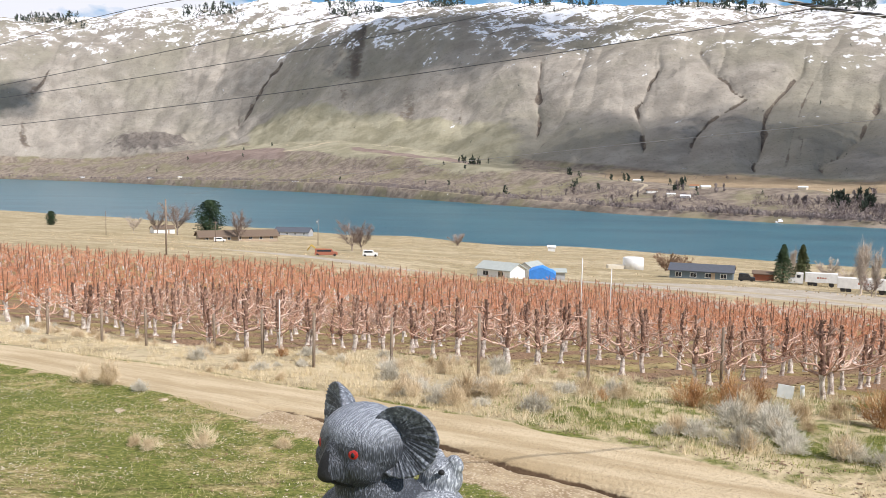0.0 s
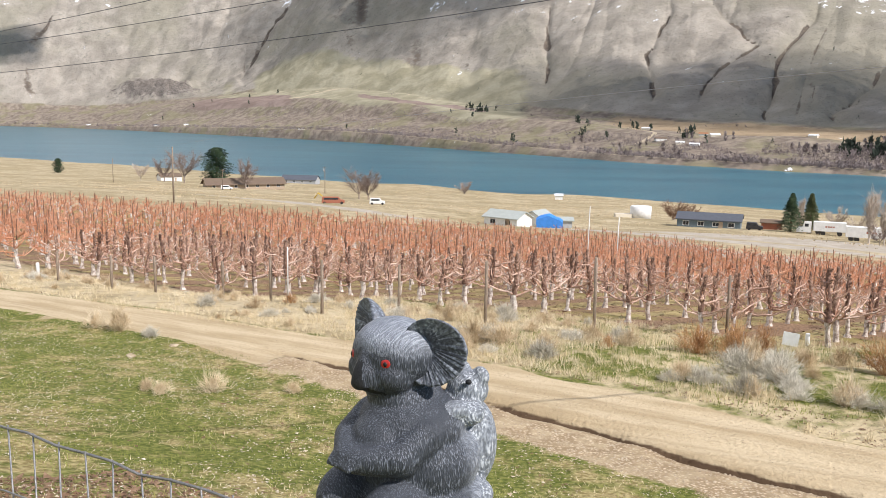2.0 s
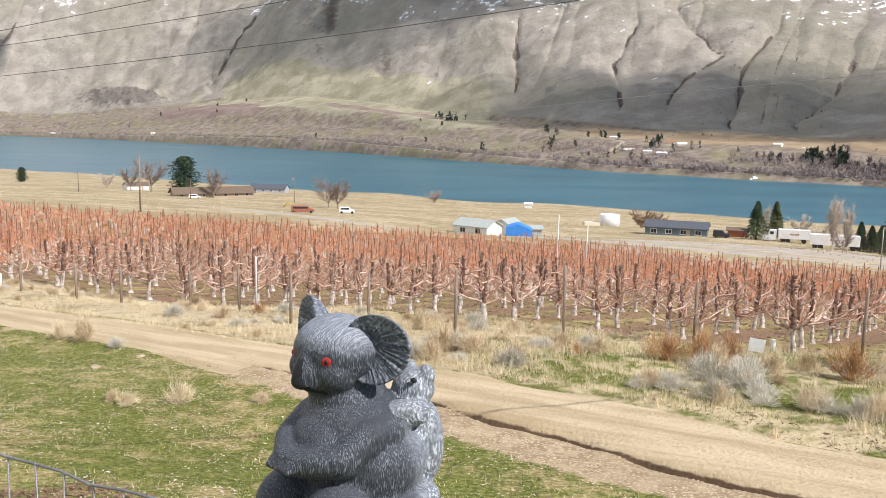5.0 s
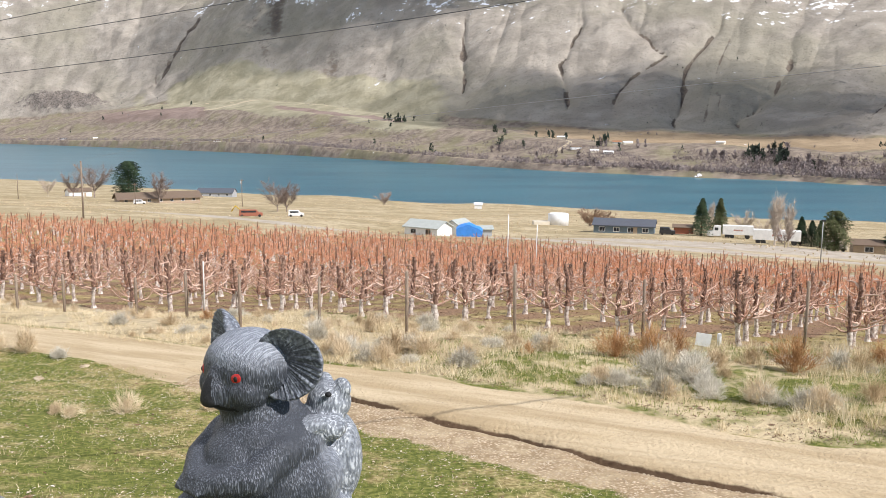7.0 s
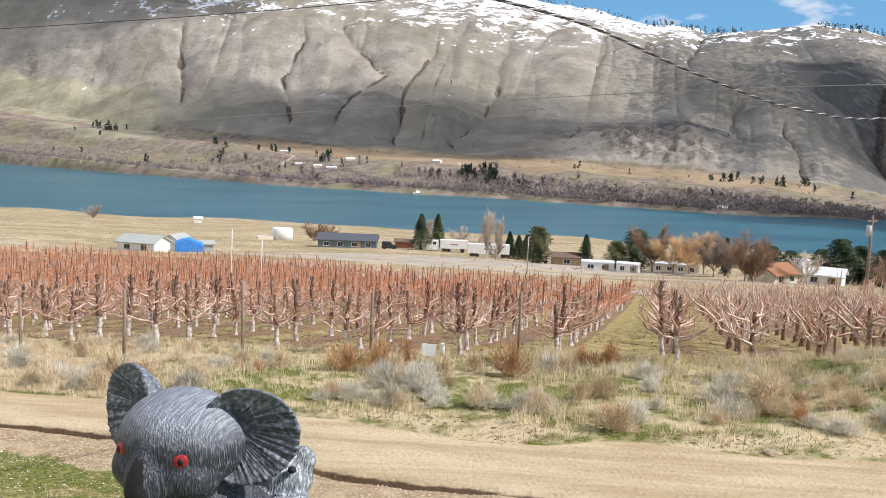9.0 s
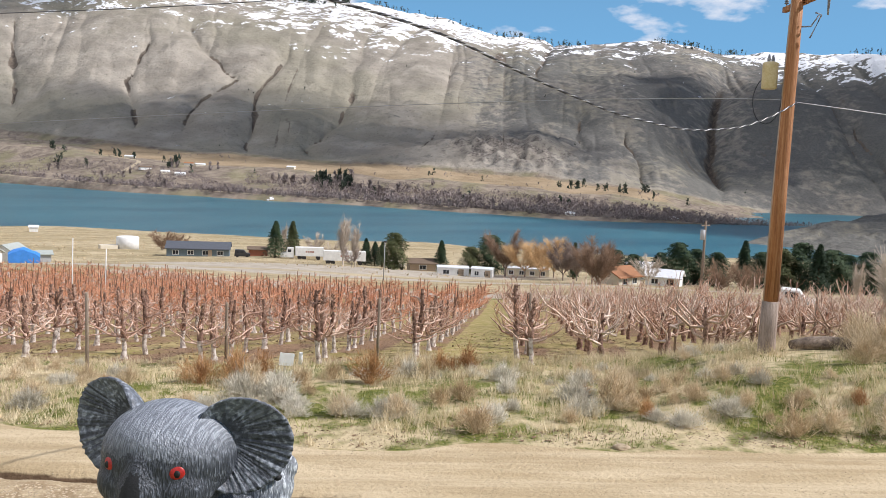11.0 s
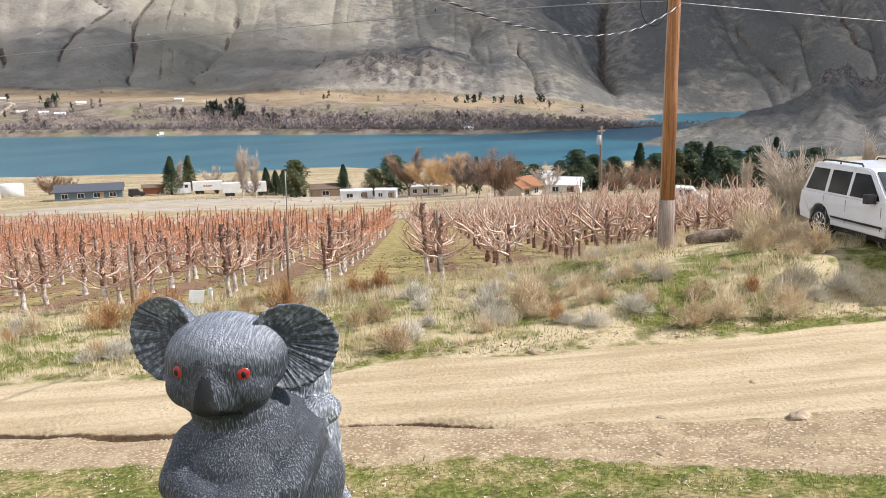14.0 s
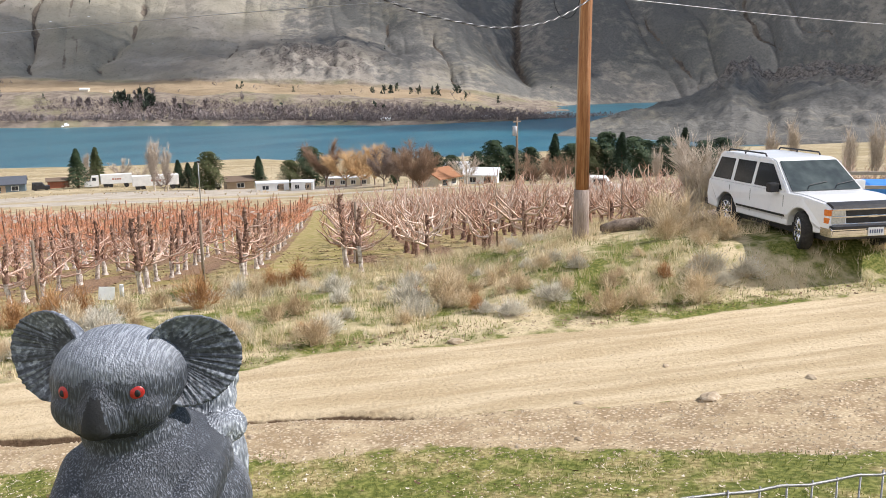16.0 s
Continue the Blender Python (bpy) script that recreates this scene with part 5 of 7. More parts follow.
tube(bm, [(side.x * (0.42 + 0.30 * math.sin(a)) * 1.0, side.y * (0.42 + 0.30 * math.sin(a)), 2.0 - base - 0.55 * math.sin(a / 2) ** 2 + 0.25 * math.cos(a)) for a in (k * 0.35 for k in range(15))], 0.012, 5)
part("drip_loop", bm, CABLE, pole, "black cable drip loop")
bm = bmesh.new()
right = -side
tube(bm, [(0.06, 0, H - 1.0), (right.x * 0.35, right.y * 0.35, H - 1.0), (right.x * 0.5, right.y * 0.5, H - 0.75)], 0.018, 6)
tube(bm, [(right.x * 0.35, right.y * 0.35, H - 1.25), (right.x * 0.55, right.y * 0.55, H - 0.75), (right.x * 0.42, right.y * 0.42, H - 0.7)], 0.02, 6)
part("switch", bm, CERAMIC, pole, "open fused switch on a bracket")


def strung(name, pts, r, mat, label, sides=6):
    """A hanging wire: a smooth curve through a few points."""
    bm = bmesh.new()
    p = np.array(pts, float)
    t = np.linspace(0, 1, len(p))
    c = [np.polyfit(t, p[:, k], min(len(p) - 1, 4)) for k in range(3)]
    tt = np.linspace(0, 1, 90)
    tube(bm, [tuple(np.polyval(c[k], q) for k in range(3)) for q in tt], r, sides)
    return tagged(part(name, bm, mat), label, "power line", "overhead wires")


def on_line(az, el, v):
    """The point at bearing az and elevation el on the vertical plane at v."""
    a = radians(az)
    r = v / (VX * math.sin(a) + VY * math.cos(a))
    return (r * math.sin(a), r * math.cos(a), r * math.tan(radians(el)))


ends = [arm.matrix_basis @ Vector((s, 0, 0.26)) for s in (-1.1, -0.45, 0.5, 1.1)]
for (name, v, pts), e in zip((("power_line", 18.4, ((-38, 4.1), (-26.8, 6.79), (-16.2, 10.23))), ("power_line", 19.1, ((-38, 2.6), (-26.9, 4.48), (-0.8, 10.86))),
                              ("power_line", 19.9, ((-38, 2.2), (-25.8, 3.98), (-0.1, 9.37), (7.5, 10.88))), ("power_line", 20.5, ((-38, 1.0), (-26.9, 2.19), (-0.1, 6.25), (15.9, 9.2), (26.3, 10.12)))), ends):
    strung(name, [on_line(a, el, v) for a, el in pts] + [(PX + e.x, PY + e.y, base + e.z)], 0.011, LINE, "thin dark overhead power line along the road", 5)
strung("power_line", [(PX + 0.1, PY + 0.1, 1.75), (7.9, 27.5, 1.15), (-8, 58, -0.6), (-27, 98, -2.9), (-44.3, 139.0, -5.4)], 0.010, LINE_PALE, "thin pale wire crossing to a distant pole", 5)
strung("power_line", [(PX + 0.1, PY, 1.72), (25, 10.4, 1.35), (40, 8.0, 1.3), (62, 4.0, 2.0)], 0.010, LINE_PALE, "thin pale wire leaving the pole", 5)

# the twisted service drop that hangs from the pole towards the house
drop_pts = []
for az, el, r in ((54.22, 4.9, 20.9), (53.03, 4.03, 20.2), (50.84, 2.99, 19.0), (47.49, 2.69, 17.3), (42.87, 3.57, 15.2), (37.31, 5.6, 13.0), (31.66, 8.02, 11.2), (26.5, 9.3, 9.8), (22.5, 9.95, 9.0), (20.1, 10.7, 8.6), (10, 14.0, 7.3), (-8, 19.5, 6.0), (-40, 25.0, 5.2), (-70, 29, 5.4)):
    a = radians(az)
    drop_pts.append((r * math.sin(a), r * math.cos(a), r * math.tan(radians(el))))
dp = np.array(drop_pts)
arc = np.r_[0, np.cumsum(np.linalg.norm(np.diff(dp, axis=0), axis=1))]
service = thing("service_cable", Matrix.Identity(4), "twisted black and bare aluminium service cable hanging from the pole", "cable", "overhead wires")
for k, (mat, nm) in enumerate(((CABLE, "insulated_strand"), (CABLE, "insulated_strand"), (CABLE_BARE, "bare_strand"))):
    pts = []
    for s in np.linspace(0, arc[-1], 520):
        c = np.array([np.interp(s, arc, dp[:, i]) for i in range(3)])
        lo, hi = max(s - 0.6, 0), min(s + 0.6, arc[-1])
        c = np.mean([[np.interp(q, arc, dp[:, i]) for i in range(3)] for q in np.linspace(lo, hi, 7)], axis=0)
        a = s * 2 * math.pi / 0.42 + k * 2.094
        pts.append((c[0], c[1] + 0.011 * math.cos(a), c[2] + 0.011 * math.sin(a)))
    bm = bmesh.new()
    tube(bm, pts, 0.0095, 5)
    part(nm, bm, mat, service)

# ---- sport utility car ----
PAINT = material("white_car_paint", [(0.74, 0.75, 0.76), (0.79, 0.80, 0.80), (0.82, 0.82, 0.82)], 2, 0.22, 0.0)
GLASS = material("tinted_glass", [(0.010, 0.012, 0.014), (0.016, 0.019, 0.022), (0.022, 0.025, 0.03)], 1, 0.05, 0.0)
PLASTIC = material("black_plastic", [(0.012, 0.012, 0.013), (0.02, 0.02, 0.022), (0.035, 0.035, 0.036)], 8, 0.5, 0.1)
RUBBER = material("tyre_rubber", [(0.012, 0.012, 0.012), (0.022, 0.021, 0.02), (0.05, 0.045, 0.04)], 12, 0.85, 0.4)
# grey-green patches paint the reflections and light interior of the windscreen
SCREEN = material("windscreen_reflection", [(0.03, 0.038, 0.042), (0.065, 0.08, 0.078), (0.12, 0.145, 0.135)], 0.5, 0.06, 0.0)
CHROME = material("chrome", [(0.62, 0.62, 0.63), (0.72, 0.72, 0.73), (0.80, 0.80, 0.80)], 6, 0.16, 0.0, metal=1.0)
AMBER = material("amber_lens", [(0.55, 0.12, 0.015), (0.70, 0.19, 0.03), (0.8, 0.27, 0.06)], 20, 0.2, 0.0)
LENS = material("headlamp_lens", [(0.42, 0.41, 0.36), (0.55, 0.54, 0.48), (0.70, 0.69, 0.63)], 25, 0.12, 0.0)
PLATE = material("plate_white", [(0.62, 0.66, 0.70), (0.7, 0.73, 0.76), (0.75, 0.77, 0.8)], 20, 0.4, 0.0)
PLATE_INK = material("plate_ink", [(0.03, 0.05, 0.12), (0.05, 0.08, 0.18), (0.08, 0.1, 0.2)], 20, 0.5, 0.0)
CABIN = material("cabin_trim", [(0.10, 0.105, 0.09), (0.20, 0.21, 0.18), (0.38, 0.40, 0.35)], 3, 0.8, 0.1)


def car():
    ob = thing("parked_car", Matrix.Identity(4), "white four-door sport utility car with chrome rims parked in dry grass", "car")
    # lower body with wheel arches cut into its outline
    arch = [(1.49 + 0.47 * math.cos(a), 0.40 + 0.47 * math.sin(a)) for a in np.linspace(0.08, math.pi - 0.08, 13)]
    rear = [(-1.49 + 0.46 * math.cos(a), 0.40 + 0.46 * math.sin(a)) for a in np.linspace(0.08, math.pi - 0.08, 13)]
    outline = [(-2.40, 0.47)] + [(-2.44, 0.75), (-2.42, 1.10), (0.92, 1.12), (1.5, 1.115), (2.25, 1.05), (2.44, 0.98), (2.47, 0.60), (2.42, 0.47)] + arch + rear
    bm = bmesh.new()
    prism(bm, outline, -0.955, 0.955)
    for v in bm.verts:
        if v.co.z > 0.95:
            v.co.y *= 0.955
        elif v.co.z < 0.6:
            v.co.y *= 0.985
    bmesh.ops.bevel(bm, geom=[e for e in bm.edges if abs(e.verts[0].co.y - e.verts[1].co.y) < 0.05], offset=0.035, segments=3, affect="EDGES", profile=0.6)
    part("body", bm, PAINT, ob)
    bm = bmesh.new()
    corners = []
    for x, z, w in ((-2.40, 1.09, 0.905), (1.02, 1.09, 0.905), (0.22, 1.735, 0.755), (0.05, 1.775, 0.735), (-2.05, 1.79, 0.735), (-2.17, 1.765, 0.745)):
        corners.append((bm.verts.new((x, -w, z)), bm.verts.new((x, w, z))))
    bm.faces.new([c[0] for c in corners])
    bm.faces.new([c[1] for c in corners][::-1])
    for (a0, a1), (b0, b1) in zip(corners, corners[1:] + corners[:1]):
        bm.faces.new((a0, a1, b1, b0))
    bmesh.ops.recalc_face_normals(bm, faces=bm.faces)
    bmesh.ops.bevel(bm, geom=list(bm.edges), offset=0.03, segments=2, affect="EDGES")
    part("roof", bm, PAINT, ob)

    def on_side(x, z, s, out):
        w = 0.905 - 0.165 * (z - 1.09) / 0.69
        return (x, s * (w + out), z)
    for s in (-1, 1):
        for poly in (((-2.25, 1.16), (-1.42, 1.16), (-1.42, 1.66), (-2.09, 1.66)), ((-1.28, 1.16), (-0.50, 1.16), (-0.50, 1.66), (-1.28, 1.66)), ((-0.38, 1.16), (0.72, 1.16), (0.66, 1.24), (0.17, 1.66), (-0.38, 1.66))):
            bm = bmesh.new()
            o = [bm.verts.new(on_side(x, z, s, 0.006)) for x, z in poly]
            i = [bm.verts.new(on_side(x, z, s, -0.02)) for x, z in poly]
            bm.faces.new(o)
            bm.faces.new(i[::-1])
            for k in range(len(o)):
                bm.faces.new((o[k], i[k], i[(k + 1) % len(o)], o[(k + 1) % len(o)]))
            bmesh.ops.recalc_face_normals(bm, faces=bm.faces)
            part("side_window", bm, GLASS, ob, "dark tinted side window")
        bm = bmesh.new()
        box(bm, -0.99, s * 0.955 - 0.012, 0.615, 0.97, s * 0.955 + 0.012, 0.68, 0.006)
        part("side_moulding", bm, PLASTIC, ob, "black rubbing strip")
        for x in (-1.18, -0.30):
            bm = bmesh.new()
            box(bm, x, s * 0.915 - 0.012, 0.93, x + 0.13, s * 0.915 + 0.02, 1.0, 0.008)
            part("door_handle", bm, PLASTIC, ob, "black door handle")
        for x in (-1.36, -0.44, 0.88):
            bm = bmesh.new()
            box(bm, x - 0.0025, s * 0.944 - 0.006, 0.55, x + 0.0025, s * 0.944 + 0.005, 1.06)
            part("door_seam", bm, CABIN, ob, "dark gap between doors")
        bm = bmesh.new()
        box(bm, 0.52, s * 1.03 - 0.11, 1.10, 0.68, s * 1.03 + 0.11, 1.30, 0.03)
        part("wing_mirror", bm, PLASTIC if s < 0 else PAINT, ob, "door mirror on a short arm")
        bm = bmesh.new()
        tube(bm, [(-1.95, s * 0.66, 1.80), (-1.9, s * 0.66, 1.85), (-0.35, s * 0.66, 1.845), (-0.3, s * 0.66, 1.79)], 0.02, 6)
        tube(bm, [(-1.2, s * 0.66, 1.78), (-1.2, s * 0.66, 1.85)], 0.018, 6)
        part("roof_rail", bm, PLASTIC, ob, "black roof rail")
        for z0, z1 in ((0.83, 0.95), (0.68, 0.79)):
            bm = bmesh.new()
            box(bm, 2.40, s * 0.72 - 0.16, z0, 2.475, s * 0.72 + 0.13, z1, 0.012)
            part("headlamp", bm, LENS, ob, "rectangular headlamp")
            bm = bmesh.new()
            box(bm, 2.30, s * 0.90 - 0.04, z0, 2.455, s * 0.90 + 0.045, z1, 0.012)
            part("turn_signal", bm, AMBER, ob, "amber corner lamp")
        for x in (1.49, -1.49):
            bm = bmesh.new()
            prof = [(0.265, -0.11), (0.36, -0.125), (0.395, -0.09), (0.40, 0.0), (0.395, 0.09), (0.36, 0.125), (0.265, 0.11)]
            n = 40
            rings = [[bm.verts.new((r * math.cos(2 * math.pi * k / n), y, r * math.sin(2 * math.pi * k / n))) for r, y in prof] for k in range(n)]
            for k in range(n):
                for j in range(len(prof) - 1):
                    f = bm.faces.new((rings[k][j], rings[k][j + 1], rings[(k + 1) % n][j + 1], rings[(k + 1) % n][j]))
                    f.smooth = True
            bmesh.ops.recalc_face_normals(bm, faces=bm.faces)
            wheel = part("wheel", bm, RUBBER, ob, "black tyre on a chrome rim")
            wheel.matrix_basis = Matrix.Translation((x, s * 0.83, 0.40)) @ Matrix.Rotation(0.35 * s if x > 0 else 0, 4, "Z")
            bm = bmesh.new()
            for k in range(10):
                a = 2 * math.pi * k / 10
                tube(bm, [(0.05 * math.cos(a), s * 0.085, 0.05 * math.sin(a)), (0.26 * math.cos(a + 0.12), s * 0.10, 0.26 * math.sin(a + 0.12))], [0.022, 0.028], 5)
            tube(bm, [(0, s * 0.04, 0), (0, s * 0.10, 0), (0, s * 0.115, 0)], [0.075, 0.07, 0.04], 14)
            ring = [(0.265 * math.cos(a), s * 0.1, 0.265 * math.sin(a)) for a in np.linspace(0, 2 * math.pi, 33)]
            tube(bm, ring, 0.018, 6, caps=False)
            part("rim", bm, CHROME, wheel, "ten-spoke chrome rim")
            bm = bmesh.new()
            tube(bm, [(0, -s * 0.08, 0), (0, s * 0.02, 0)], 0.262, 28)
            part("hub", bm, PLASTIC, wheel, "dark brake drum behind the spokes")
    bm = bmesh.new()
    a, b = Vector((0.985, 0, 1.155)), Vector((0.26, 0, 1.715))
    vs = [bm.verts.new(p) for p in ((a.x, -0.80, a.z), (a.x, 0.80, a.z), (b.x, 0.68, b.z), (b.x, -0.68, b.z))]
    n = Vector((0.56, 0, 0.73)).normalized() * 0.012
    ws = [bm.verts.new(v.co - n) for v in vs]
    for v in vs:
        v.co += n
    bm.faces.new(vs)
    bm.faces.new(ws[::-1])
    for k in range(4):
        bm.faces.new((vs[k], ws[k], ws[(k + 1) % 4], vs[(k + 1) % 4]))
    bmesh.ops.recalc_face_normals(bm, faces=bm.faces)
    part("windscreen", bm, SCREEN, ob, "windscreen with reflections painted into its colour")
    for s in (-0.45, 0.2):
        bm = bmesh.new()
        tube(bm, [(0.99, s, 1.185), (0.90, s + 0.1, 1.262), (0.83, s + 0.55, 1.318)], 0.009, 5)
        part("wiper", bm, PLASTIC, ob, "black wiper blade")
    bm = bmesh.new()
    prism(bm, [(1.0, 1.105), (2.28, 1.045), (2.3, 1.06), (1.55, 1.135), (1.02, 1.145)], -0.82, 0.82)
    bmesh.ops.bevel(bm, geom=list(bm.edges), offset=0.012, segments=2, affect="EDGES")
    part("bonnet", bm, PAINT, ob)
    bm = bmesh.new()
    prism(bm, [(2.22, 1.05), (2.40, 0.985), (2.49, 0.97), (2.46, 1.03), (2.28, 1.085)], -0.86, 0.86)
    part("bug_shield", bm, PLASTIC, ob, "black bonnet deflector")
    bm = bmesh.new()
    box(bm, 2.42, -0.56, 0.68, 2.468, 0.56, 0.95, 0.01)
    grille = part("grille", bm, PLASTIC, ob, "black grille with chrome bars")
    for z in (0.66, 0.81, 0.955):
        bm = bmesh.new()
        box(bm, 2.43, -0.88, z - 0.017, 2.485, 0.88, z + 0.017, 0.006)
        part("grille_bar", bm, CHROME, grille)
    bm = bmesh.new()
    box(bm, 2.468, -0.10, 0.785, 2.495, 0.10, 0.835, 0.008)
    part("badge", bm, CHROME, grille, "plain chrome badge")
    bm = bmesh.new()
    prism(bm, [(2.20, 0.42), (2.56, 0.42), (2.60, 0.48), (2.60, 0.57), (2.55, 0.61), (2.20, 0.61)], -0.95, 0.95)
    bmesh.ops.bevel(bm, geom=list(bm.edges), offset=0.02, segments=2, affect="EDGES")
    part("front_bumper", bm, CHROME, ob, "chrome front bumper")
    bm = bmesh.new()
    box(bm, 2.3, -0.92, 0.585, 2.612, 0.92, 0.645, 0.01)
    part("bumper_strip", bm, PLASTIC, ob, "black bumper top pad")
    bm = bmesh.new()
    prism(bm, [(-2.56, 0.46), (-2.3, 0.46), (-2.3, 0.62), (-2.52, 0.62), (-2.57, 0.58)], -0.93, 0.93)
    part("rear_bumper", bm, PLASTIC, ob, "dark rear bumper")
    bm = bmesh.new()
    box(bm, 2.602, -0.17, 0.44, 2.615, 0.17, 0.605, 0.004)
    plate = part("number_plate", bm, PLATE, ob, "pale number plate with dark bars")
    for k in range(6):
        bm = bmesh.new()
        y = -0.125 + 0.05 * k
        box(bm, 2.6155, y - 0.014, 0.49, 2.618, y + 0.014, 0.56)
        part("plate_bar", bm, PLATE_INK, plate)
    bm = bmesh.new()
    box(bm, -2.2, -0.8, 0.30, 2.2, 0.8, 0.5)
    part("underbody", bm, PLASTIC, ob)
    return ob


suv = car()
cx, cy = 18.98, 8.16
zf, zr = ground_at(17.9, 6.9), ground_at(19.8, 9.4)
suv.matrix_world = Matrix.Translation((cx, cy, (zf + zr) / 2 - 0.01)) @ Matrix.Rotation(radians(-124), 4, "Z") @ Matrix.Rotation(-math.atan2(zf - zr, 2.98), 4, "Y")

# the old log that lies beside the pole
bm = bmesh.new()
lp = []
for k in range(12):
    t = k / 11
    x, y = 17.15 + 4.6 * t, 12.15 - 1.9 * t
    lp.append((x, y, ground_at(x, y) + 0.14 + 0.02 * math.sin(k)))
tube(bm, lp, [0.10, 0.155] + [0.16 + 0.012 * math.sin(k * 2.1) for k in range(9)] + [0.15], 12)
tagged(part("fallen_log", bm, material("old_log", [(0.07, 0.05, 0.04), (0.19, 0.145, 0.11), (0.33, 0.27, 0.22)], 3, 0.9, 0.7, stretch=(1, 4, 4))), "grey weathered log lying in dry grass by the pole", "log")

# ---- houses, sheds and trailers below the orchard ----
def paint(name, c, rough=0.7, var=0.12, scale=1.5):
    return material(name, [tuple(k * (1 - var) for k in c), c, tuple(min(k * (1 + var), 0.9) for k in c)], scale, rough, 0.15)


W_WHITE, W_CREAM, W_BLUE, W_TAN, W_GREY = paint("white_siding", (0.74, 0.74, 0.72)), paint("cream_siding", (0.66, 0.60, 0.48)), paint("slate_blue_siding", (0.13, 0.175, 0.20)), paint("tan_siding", (0.40, 0.31, 0.22)), paint("grey_siding", (0.40, 0.41, 0.42))
R_BROWN, R_DARK, R_SAGE, R_RUST, R_WHITE = paint("brown_shingles", (0.16, 0.115, 0.08), 0.9), paint("dark_shingles", (0.085, 0.095, 0.115), 0.9), paint("pale_green_metal_roof", (0.40, 0.43, 0.40), 0.5), paint("rust_brown_shingles", (0.33, 0.155, 0.075), 0.9), paint("white_metal_roof", (0.72, 0.74, 0.76), 0.5)
TARP, RUST_RED, YELLOW = paint("blue_tarp", (0.05, 0.24, 0.66), 0.45), paint("rusty_red_steel", (0.34, 0.12, 0.07)), paint("machine_yellow", (0.62, 0.42, 0.04))
DARK_GLASS = material("window_glass", [(0.02, 0.025, 0.03), (0.03, 0.035, 0.045), (0.05, 0.055, 0.06)], 2, 0.08, 0.0)


def polar(az, r):
    a = radians(az)
    return r * math.sin(a), r * math.cos(a)


def house(name, az, r, yaw, w, d, wall, rise, wmat, rmat, label, category="house", windows=0, door=False, eave=0.4, gable_win=False, sink=0.3, group=""):
    """A gabled house: its long side, w, lies across the view when yaw is 0."""
    x, y = polar(az, r)
    z = min(ground_at(x + dx, y + dy) for dx in (-2, 2) for dy in (-2, 2))
    ob = thing(name, Matrix.Translation((x, y, z)) @ Matrix.Rotation(radians(-az + yaw), 4, "Z"), label, category, group)
    bm = bmesh.new()
    a = [(-w / 2, -d / 2, -sink), (w / 2, -d / 2, -sink), (w / 2, d / 2, -sink), (-w / 2, d / 2, -sink)]
    lo = [bm.verts.new(p) for p in a]
    hi = [bm.verts.new((p[0], p[1], wall)) for p in a]
    tl, tr = bm.verts.new((-w / 2, 0, wall + rise)), bm.verts.new((w / 2, 0, wall + rise))
    for k in range(4):
        bm.faces.new((lo[k], lo[(k + 1) % 4], hi[(k + 1) % 4], hi[k]))
    bm.faces.new((hi[0], hi[3], tl))
    bm.faces.new((hi[2], hi[1], tr))
    bmesh.ops.recalc_face_normals(bm, faces=bm.faces)
    part("wall", bm, wmat, ob)
    for s in (-1, 1):
        bm = bmesh.new()
        k = (d / 2 + eave) / (d / 2)
        p = [(-w / 2 - eave, s * d / 2 * k, wall + rise - rise * k), (w / 2 + eave, s * d / 2 * k, wall + rise - rise * k), (w / 2 + eave, 0, wall + rise), (-w / 2 - eave, 0, wall + rise)]
        t = 0.18
        lo = [bm.verts.new((q[0], q[1], q[2] + 0.01)) for q in p]
        hi = [bm.verts.new((q[0], q[1], q[2] + t)) for q in p]
        bm.faces.new(lo[::-1])
        bm.faces.new(hi)
        for i in range(4):
            bm.faces.new((lo[i], lo[(i + 1) % 4], hi[(i + 1) % 4], hi[i]))
        bmesh.ops.recalc_face_normals(bm, faces=bm.faces)
        part("roof_slope", bm, rmat, ob)
    for i in range(windows):
        cx = -w / 2 + w * (i + 0.6) / (windows + 0.2)
        ww, hh, zc = min(0.65, w / windows * 0.2), min(0.5, wall * 0.2), wall * 0.6
        bm = bmesh.new()
        box(bm, cx - ww - 0.1, -d / 2 - 0.05, zc - hh - 0.1, cx + ww + 0.1, -d / 2 + 0.02, zc + hh + 0.1)
        win = part("window", bm, W_WHITE, ob, "white window frame")
        for s in (-1, 1):
            bm = bmesh.new()
            box(bm, cx + (s - 1) * ww / 2 + 0.03, -d / 2 - 0.06, zc - hh, cx + (s + 1) * ww / 2 - 0.03, -d / 2 - 0.052, zc + hh)
            part("pane", bm, DARK_GLASS, win)
    if gable_win:
        bm = bmesh.new()
        box(bm, w / 2 - 0.02, -0.6, wall * 0.35, w / 2 + 0.05, 0.6, wall * 0.8)
        part("window", bm, DARK_GLASS, ob)
    if door:
        bm = bmesh.new()
        box(bm, w * 0.16, -d / 2 - 0.06, 0, w * 0.16 + 0.95, -d / 2 + 0.02, min(2.05, wall - 0.1))
        part("door", bm, RUST_RED if wmat is W_GREY else W_TAN, ob)
    return ob


house("ranch_house", -13.3, 392, 14, 34, 9, 2.5, 2.2, W_TAN, R_BROWN, "long low ranch house with a brown shingle roof", windows=7, door=True, eave=0.9)
house("shed", -17.9, 470, 20, 11, 6, 2.7, 1.5, W_WHITE, R_BROWN, "small white shed with a brown roof", "shed", door=True)
house("dark_roofed_house", -9.7, 520, -18, 21, 9, 2.6, 2.4, W_GREY, R_DARK, "grey house with a dark shingle roof by the river", windows=4)
house("farm_house", 4.0, 178, -35, 8.2, 5.4, 2.2, 1.2, W_WHITE, R_SAGE, "white farm house with a pale green metal roof", windows=2, door=True)
